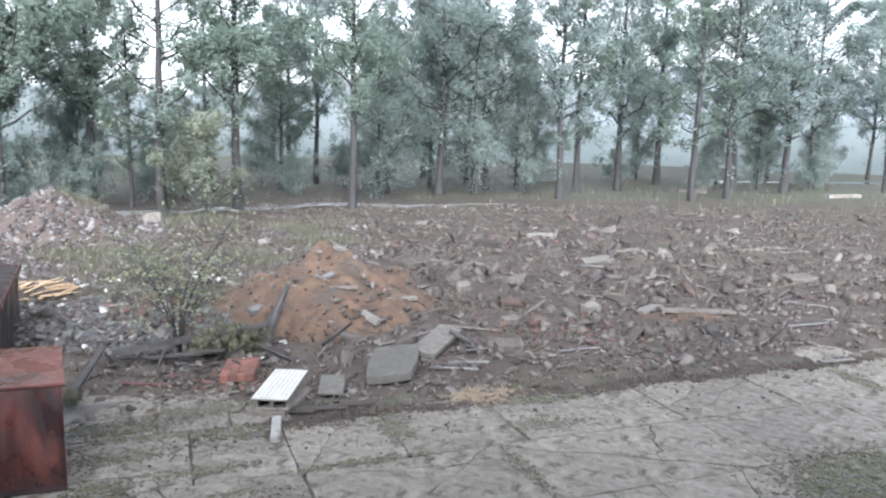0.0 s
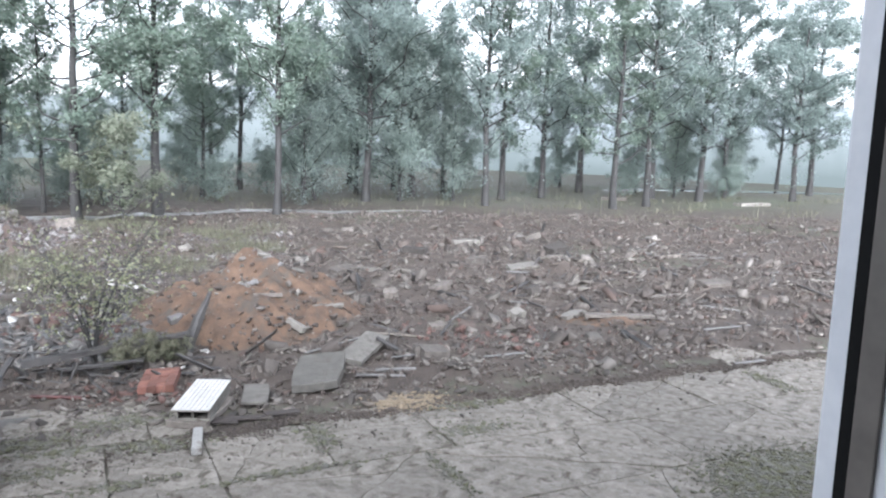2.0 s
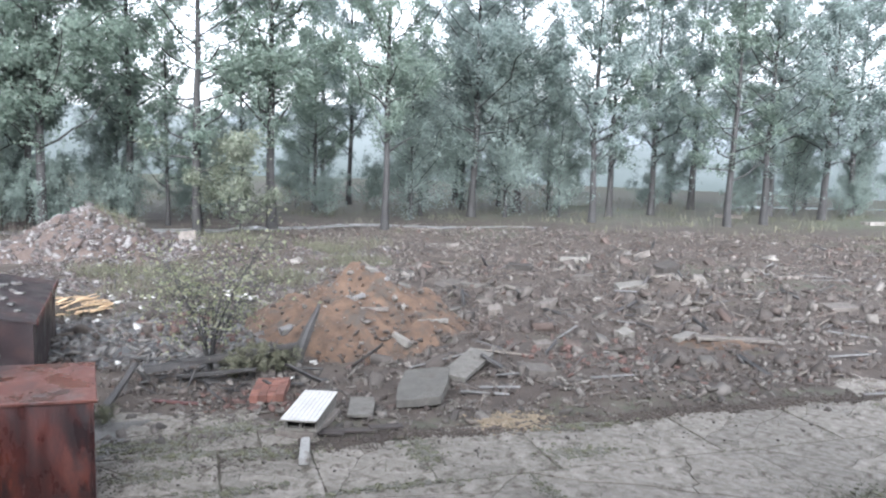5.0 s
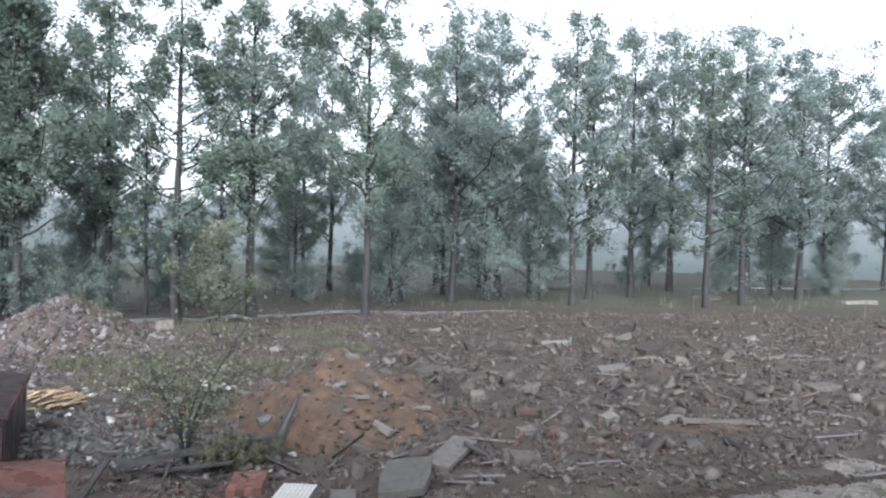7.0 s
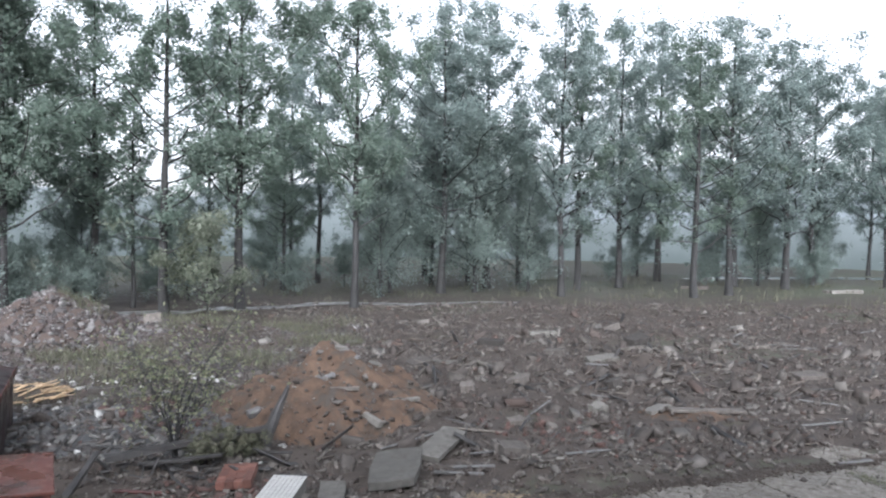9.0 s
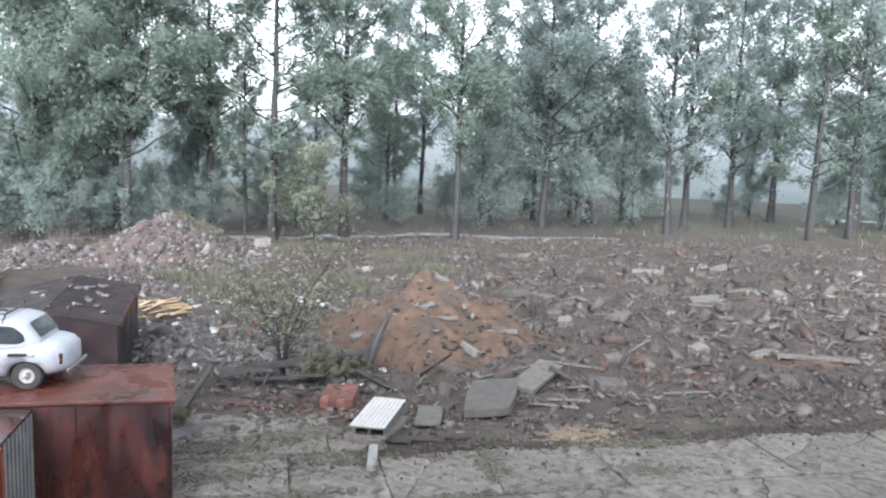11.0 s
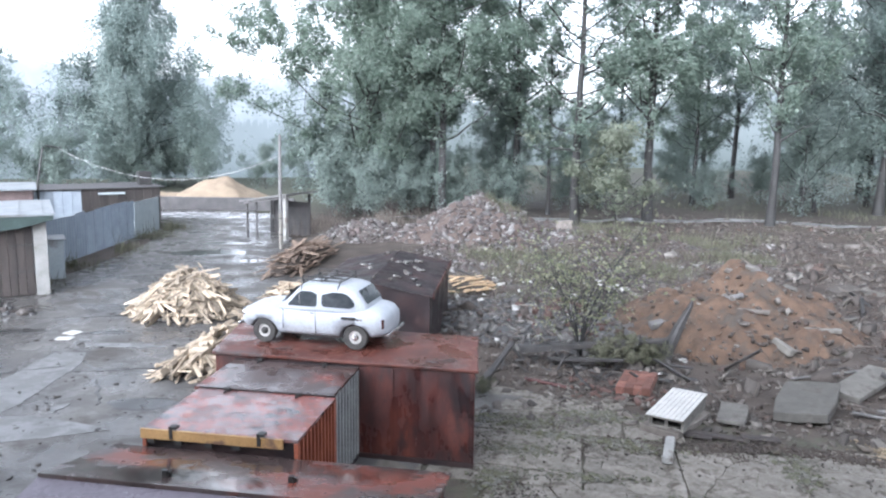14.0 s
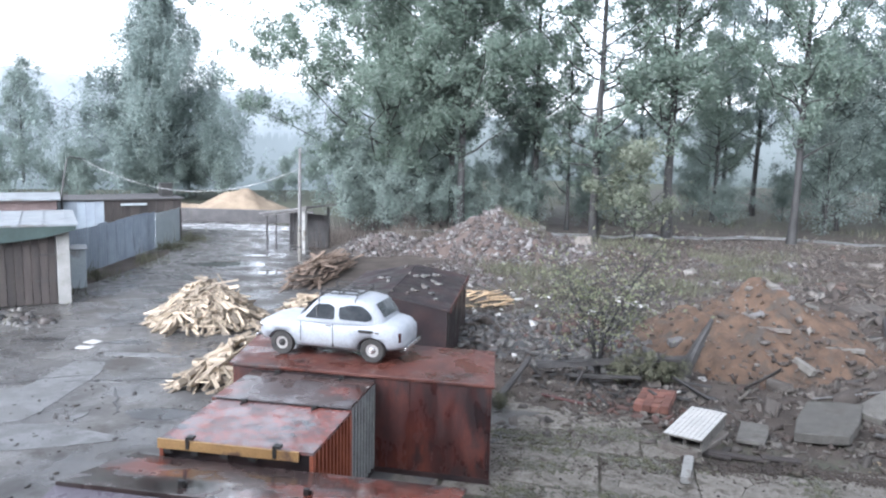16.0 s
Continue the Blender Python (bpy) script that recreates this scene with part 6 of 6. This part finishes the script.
def firewood(cx, cy, rx, ry, h, ang, count, seed, label):
    g = random.Random(seed)
    t = thing("firewood_pile", pose(cx, cy, 0, 0, 0, ang), label, "firewood", "piles of split firewood")
    # Dark dome inside the heap: shade between the logs is painted by its colour.
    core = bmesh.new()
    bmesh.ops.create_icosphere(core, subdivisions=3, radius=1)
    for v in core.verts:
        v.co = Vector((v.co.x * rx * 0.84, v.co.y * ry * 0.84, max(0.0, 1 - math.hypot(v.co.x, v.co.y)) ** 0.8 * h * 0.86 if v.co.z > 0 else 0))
    part("heap_core", core, M_dark_wood, t, "dark filler dome, shade between logs put into its colour")
    for i in range(count):
        a, q = g.uniform(0, 6.283), math.sqrt(g.uniform(0.0, 1.0))
        x, y = rx * q * math.cos(a), ry * q * math.sin(a)
        z = h * max(0.0, 1 - q) ** 0.8 + 0.06
        me = LOGS[g.randrange(12)] if g.random() < 0.86 else LOGS[12 + g.randrange(4)]
        o = new("split_log", me)
        o.parent = t
        yaw = g.uniform(0, 360) if g.random() < 0.8 else math.degrees(a) + g.gauss(0, 30)
        fall = math.degrees(math.atan(0.9 * h / max(rx, ry) * math.cos(radians(yaw) - a)))
        o.matrix_local = pose(x, y, z + g.uniform(-0.06, 0.05), 0, 0, yaw) @ pose(0, 0, 0, 0, fall * 0.75 * min(1.0, 0.3 + 1.2 * q) + g.gauss(0, 10), 0) @ pose(0, 0, 0, g.uniform(0, 360), 0, 0)
    return t


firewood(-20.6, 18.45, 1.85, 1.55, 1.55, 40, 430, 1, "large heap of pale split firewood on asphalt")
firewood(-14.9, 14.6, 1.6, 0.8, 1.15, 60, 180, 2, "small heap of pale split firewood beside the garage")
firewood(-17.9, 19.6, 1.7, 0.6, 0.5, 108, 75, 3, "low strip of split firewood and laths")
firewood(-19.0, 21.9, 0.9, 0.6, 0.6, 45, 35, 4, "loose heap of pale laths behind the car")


def board_heap(cx, cy, rx, ry, h, ang, count, seed, ln, label, material):
    g = random.Random(seed)
    t = thing("board_heap", pose(cx, cy, 0, 0, 0, ang), label, "boards", "heaps of boards")
    base = bmesh.new()
    bmesh.ops.create_icosphere(base, subdivisions=3, radius=1)
    for v in base.verts:
        v.co = Vector((v.co.x * rx * 0.9, v.co.y * ry * 0.9, max(0, v.co.z) * h * 0.85))
    part("heap_core", base, M_ground, t, "earth and rubbish inside the heap")
    meshes = []
    for k in range(6):
        bm = solid((-ln * (0.3 + 0.1 * k) / 2, ln * (0.3 + 0.1 * k) / 2, -0.07, 0.07, -0.014, 0.014), bevel=0.004)
        me = bpy.data.meshes.new("board")
        bm.to_mesh(me)
        bm.free()
        me.materials.append(material)
        meshes.append(me)
    for i in range(count):
        a, q = g.uniform(0, 6.283), math.sqrt(g.uniform(0, 1))
        x, y = rx * 0.85 * q * math.cos(a), ry * q * math.sin(a)
        z = h * max(0.0, 1 - q * q) ** 0.8 * 0.92 + 0.04
        o = new("board", meshes[g.randrange(6)])
        o.parent = t
        o.matrix_local = pose(x, y, z, 0, 0, g.gauss(0, 13)) @ pose(0, 0, 0, g.uniform(-20, 20), g.uniform(-9, 9), 0)
    return t


board_heap(-23.9, 28.6, 4.4, 1.0, 0.8, 112, 140, 5, 4.2, "long heap of weathered brown boards by the lane", M_plank)
board_heap(-14.5, 27.2, 1.1, 1.5, 0.5, 70, 60, 6, 1.4, "yellow-orange new boards beside the dark garage", M_newboard)
# rubbish on the dark garage roof
TOPS = []
for q in range(24):
    uu, nn = random.uniform(-5.6, -2.4), random.uniform(20.7, 25.8)
    p = yard(uu, nn, 0, 24)
    TOPS.append((p.x, p.y, 2.27 - 0.18 * abs(uu + 4.0) + 0.03))
TP = np.array(TOPS)
tagged(mesh_part("roof_rubbish", chunk_mesh("roof_rubbish", TP, np.stack([rng.uniform(0.08, 0.35, 24), rng.uniform(0.05, 0.15, 24), rng.uniform(0.03, 0.09, 24)], -1), 0.15, rng), M_slate), "wet scraps of roofing on the garage roof", "rubbish", kind="stuff")

# ---------------------------------------------------------------- pole, cable, shelter
pole = thing("utility_pole", pose(-27.38, 30.97, 0), "thin wooden pole on a grey concrete stub", "pole")
mesh_part("upper_pole", tubes("upper_pole", [([(0, 0, 1.9), (0.02, 0, 4.0), (0.03, 0.02, 6.0)], [0.095, 0.085, 0.07])], 10), M_greywood, pole)
mesh_part("lower_pole", tubes("lower_pole", [([(0, 0, -0.2), (0, 0, 1.0), (0, 0, 1.9)], [0.12, 0.115, 0.11])], 10), M_conc, pole, "grey concrete stub")
for z in (0.75, 1.6):
    mesh_part("clamp", tubes("clamp", [([(0, 0, z), (0, 0, z + 0.06)], [0.125, 0.125])], 10), M_black, pole)
mast = thing("pipe_mast", pose(-42.0, 27.0, 0), "thin bent steel pipe mast on the shed", "mast")
mesh_part("pipe", tubes("pipe", [([(0, 0, 0), (0.0, 0.0, 3.0), (0.25, 0.25, 5.0), (0.35, 0.35, 5.15), (0.9, 1.0, 5.0)], [0.06, 0.06, 0.05, 0.05, 0.04])], 8), M_black, mast)
A_, B_ = np.array((-41.2, 27.9, 5.0)), np.array((-27.4, 31.0, 4.9))
tt = np.linspace(0, 1, 24)[:, None]
cab_pts = A_ * (1 - tt) + B_ * tt
cab_pts[:, 2] -= 1.5 * 4 * (tt * (1 - tt))[:, 0]
tagged(mesh_part("sagging_cable", tubes("sagging_cable", [(cab_pts, np.full(24, 0.013))], 6), M_cable), "pale sagging cable between mast and pole", "cable")

hut = thing("open_shelter", pose(-30.5, 34.3, 0, 0, 0, 2), "small open shelter on grey timber posts", "shelter")
for x, y, h, wdt in ((-1.45, -1.0, 2.05, 0.10), (-0.75, -1.0, 2.15, 0.07), (1.35, -1.0, 2.55, 0.22), (-1.45, 1.2, 2.05, 0.10), (1.35, 1.2, 2.5, 0.12), (0.3, -1.0, 2.3, 0.07)):
    part("post", solid((x - wdt / 2, x + wdt / 2, y - wdt / 2, y + wdt / 2, 0, h), bevel=0.008), M_white if wdt > 0.2 else M_darkshed, hut)
part("roof", prism([(-1.75, 2.06), (1.75, 2.62), (1.75, 2.72), (-1.75, 2.16)], -1.35, 1.5, axis="y"), M_greywood, hut, "sloping grey board roof")
part("back_wall", solid((-1.4, 1.3, 1.28, 1.32, 0.0, 2.0)), M_darkshed, hut)
part("front_beam", prism([(-1.6, 1.93), (1.6, 2.44), (1.6, 2.56), (-1.6, 2.05)], -1.16, -1.06, axis="y"), M_greywood, hut)

# ---------------------------------------------------------------- sheds and fence along the lane
def run_frame(p, q):
    d = Vector((q[0] - p[0], q[1] - p[1], 0))
    return pose(p[0], p[1], 0, 0, 0, math.degrees(math.atan2(d.y, d.x))), d.length


m, L_ = run_frame((-31.2, 19.6), (-36.9, 29.4))
fence = thing("sheet_metal_fence", m, "tall blue-grey sheet metal fence along the lane", "fence")
k = 11
for i in range(k):
    x0 = L_ * i / k
    h = 2.15 + random.uniform(-0.08, 0.08)
    bm = bmesh.new()
    cols = []
    for j in range(9):
        x = x0 + 0.01 + (L_ / k - 0.02) * j / 8
        off = 0.03 if j % 2 else 0.0
        cols.append([bm.verts.new((x, off, 0.02)), bm.verts.new((x, off, h))])
    for a, b in zip(cols, cols[1:]):
        bm.faces.new((a[0], b[0], b[1], a[1]))
    bmesh.ops.solidify(bm, geom=list(bm.faces), thickness=0.006)
    part("sheet", bm, M_fence, fence)
for i in range(0, k + 1, 2):
    x = L_ * i / k
    part("post", solid((x - 0.04, x + 0.04, 0.05, 0.13, 0, 2.1)), M_black, fence)
m, L_ = run_frame((-36.915, 29.425), (-38.75, 32.7))
gate = thing("white_gate_panel", m, "pale blue-grey panel at the end of the fence", "gate")
part("panel", solid((0, L_, 0, 0.03, 0.0, 2.02)), M_gate, gate)
part("post", solid((L_ + 0.02, L_ + 0.16, -0.02, 0.12, 0.0, 2.1), bevel=0.01), M_darkshed, gate)

shed = thing("brick_shed", pose(-27.18, 17.70, 0, 0, 0, 58), "old shed with pale roof and brown wooden doors", "shed")
# local x runs back along the door wall (negative), y away from the lane
part("pier", solid((-0.46, 0.0, 0.0, 0.42, 0, 2.86), bevel=0.02), M_white, shed, "whitewashed corner pier")
part("side_wall", solid((-0.24, -0.02, 0.425, 5.0, 0, 2.90)), M_white, shed)
part("back_wall", solid((-6.4, -0.25, 5.0, 5.2, 0, 2.95)), M_brickwall, shed)
part("side_wall", solid((-6.4, -6.2, 0.0, 4.99, 0, 2.95)), M_brickwall, shed)
part("fascia", prism([(-6.3, 2.36), (-2.4, 2.46), (-0.9, 2.62), (0.24, 2.90), (0.24, 3.05), (-6.3, 3.05)], -0.44, -0.38, axis="y"), M_green, shed, "sagging dark green sheet under the eave")
part("lintel", solid((-6.2, -0.47, 0.02, 0.2, 2.62, 2.95)), M_boards, shed)
part("pier", solid((-3.35, -3.05, 0.0, 0.2, 0, 2.60)), M_white, shed)
for x1 in (-0.47, -3.38):
    door = part("door", solid((x1 - 2.5, x1 - 0.02, 0.101, 0.13, 0.35, 0.50), (x1 - 2.5, x1 - 0.02, 0.101, 0.13, 2.05, 2.20)), M_boards, shed, "brown boarded double door")
    for i in range(9):
        x0 = x1 - 0.28 * (i + 1)
        part("door_board", solid((x0, x0 + 0.265, 0.05, 0.10, 0.03, 2.60 - random.uniform(0, 0.05)), bevel=0.005), M_boards, door)
    for z in (0.9, 1.9):
        part("hinge", solid((x1 - 0.75, x1 - 0.03, 0.035, 0.049, z, z + 0.06)), M_black, door, "long black strap hinge")
    part("handle", solid((x1 - 1.32, x1 - 1.28, 0.0, 0.049, 1.15, 1.32), bevel=0.008), M_black, door)
part("roof", prism([(-6.7, 3.06), (0.30, 3.06), (0.30, 3.13), (-6.7, 3.13)], -0.48, 5.5, axis="y"), M_roofwhite, shed, "pale sheet roof")
for i in range(9):
    part("roof_batten", solid((-6.5 + 0.8 * i, -6.46 + 0.8 * i, -0.46, 5.45, 3.132, 3.16)), M_roofwhite, shed)
part("annex_wall", solid((0.0, 0.66, 3.1, 3.3, 0, 1.62), bevel=0.02), M_gate, shed, "low whitewashed annex wall")
part("annex_roof", solid((-0.01, 0.74, 3.0, 4.6, 1.63, 1.69), bevel=0.01), M_roofwhite, shed)

barn = thing("dark_barn", pose(-43.1, 29.6, 0, 0, 0, 62), "dark boarded barn behind the fence", "barn")
for i in range(22):
    x0 = -6 + i * 0.5
    part("wall_board", solid((x0, x0 + 0.485, -2.0, -1.95, 0, 2.52 + random.uniform(-0.05, 0.05))), M_fence if 7 < i < 13 else M_boards, barn)
part("back_wall", solid((-6, 5, 1.95, 2.0, 0, 2.5)), M_darkshed, barn)
part("side_wall", solid((4.95, 5.0, -1.94, 1.94, 0, 2.5)), M_darkshed, barn)
part("side_wall", solid((-6.0, -5.95, -1.94, 1.94, 0, 2.5)), M_darkshed, barn)
part("roof", solid((-6.2, 5.2, -2.15, 2.2, 2.58, 2.63), bevel=0.01), M_darkshed, barn)
part("gutter_strip", solid((1.4, 2.9, -2.22, -2.16, 2.24, 2.36)), M_gate, barn, "pale strip under the eave")
part("chimney", solid((4.1, 4.85, -0.4, 0.4, 2.632, 3.45), bevel=0.02), M_black, barn)

far_barn = thing("brick_outbuilding", pose(-46.5, 23.0, 0, 0, 0, 58), "brick outbuilding with pale flat roof", "outbuilding")
part("wall", solid((-6, 5.5, -2.5, 2.5, 0, 2.70), bevel=0.01), M_brickwall, far_barn)
part("roof", solid((-6.3, 5.7, -2.8, 2.8, 2.705, 2.80), bevel=0.01), M_roofwhite, far_barn)
# crumbs, bark and cracks on the asphalt
r_ = np.random.default_rng(61)
cx_, cy_ = r_.uniform(-33, -11, 3600), r_.uniform(6, 31, 3600)
k_ = (0.55 * cx_ + cy_ > -3.5) & (0.9 * cx_ + cy_ < 7.0)
for q, (nm, mt, sel, lb) in enumerate([("yard_crumbs", M_lump, slice(0, None, 2), "scattered gravel and bark on the asphalt"), ("dark_crumbs", M_dark_wood, slice(1, None, 2), "dark wet chips scattered on the asphalt")]):
    px_, py_ = cx_[k_][sel], cy_[k_][sel]
    sz = 0.024 * np.exp(np.clip(r_.normal(0, 0.6, len(px_)), -1, 1.3))
    tagged(mesh_part(nm, chunk_mesh(nm, np.stack([px_, py_, np.full(len(px_), 0.012)], -1), np.stack([sz * 1.7, sz, sz * 0.3], -1), 0.1, r_), mt), lb, "gravel", kind="stuff")
for q, (x, y, a, ln) in enumerate([(-17.0, 13.2, 42, 4.5), (-19.5, 11.2, 55, 3.5), (-22.5, 16.5, 40, 5.0), (-16.2, 11.6, -38, 2.0), (-24.5, 18.0, 118, 3.0), (-26.5, 23.0, 50, 4.0), (-29.5, 24.5, 40, 4.0), (-18.0, 8.4, 30, 3.0)]):
    g = random.Random(700 + q)
    up, dn = [], []
    for t in np.linspace(-0.5, 0.5, 14):
        w, o = 0.035 * (1 - 3 * t * t) * g.uniform(0.4, 1.2) + 0.006, g.uniform(-0.09, 0.09)
        c, e = math.cos(radians(a)), math.sin(radians(a))
        up.append((x + t * ln * c - (o + w) * e, y + t * ln * e + (o + w) * c))
        dn.append((x + t * ln * c - (o - w) * e, y + t * ln * e + (o - w) * c))
    tagged(part("crack", prism(up + dn[::-1], -0.02, 0.014), M_wet_dark), "dark wet crack in the asphalt", "crack", kind="structure")
# rubbish by the shed
x, y = scatter(520, (-30, -23.5, 12.5, 18.0), lambda x, y: np.exp(-((x + 26.3) / 1.4) ** 2 - ((y - 14.9) / 1.0) ** 2))
lumps("yard_rubbish", x, y, 0.16, 0.5, M_slate, "scraps of slate and boards by the shed")
slab_thing("paper_scrap", 0.5, 0.35, 0.02, pose(-21.12, 14.1, 0.005, 0, 0, 30), M_panel, "white scrap lying on the asphalt", "scrap", 31)
slab_thing("paper_scrap", 0.45, 0.4, 0.02, pose(-21.5, 14.65, 0.005, 0, 0, 10), M_panel, "white scrap lying on the asphalt", "scrap", 32)
# low wall across the lane's far end
o = part("low_wall", solid((-6.5, 6.5, -0.12, 0.12, -0.05, 0.95), bevel=0.02), M_darkshed)
o.matrix_world = pose(-44.7, 42.6, 0, 0, 0, 28)
tagged(o, "low dark grey concrete wall across the lane end", "wall", kind="structure")
fh = thing("far_house", pose(-113.6, 121, -1.1, 0, 0, 43), "far low house with a pale roof, mist toned into its wall", "house")
# Wall colour matches the misty ground; haze over it is put into the tone.
part("wall", solid((-3.6, 3.6, -3, 3, 0, 4.3)), M_farwall, fh)
part("roof", solid((-4.0, 4.0, -3.4, 3.4, 4.32, 4.62), (-2.2, 0.8, -1.5, 1.5, 4.63, 5.2)), M_gate, fh)
# white hut seen between the trunks
hut2 = thing("white_hut", pose(11.8, 90.6, 0, 0, 0, 5), "small white-walled hut behind the trees", "hut")
part("wall", solid((-0.55, 0.55, -0.5, 0.5, 1.6, 4.5), bevel=0.02), M_white, hut2)
part("base", solid((-0.7, 2.6, -0.6, 1.6, 0, 1.58), bevel=0.02), M_farwall, hut2)
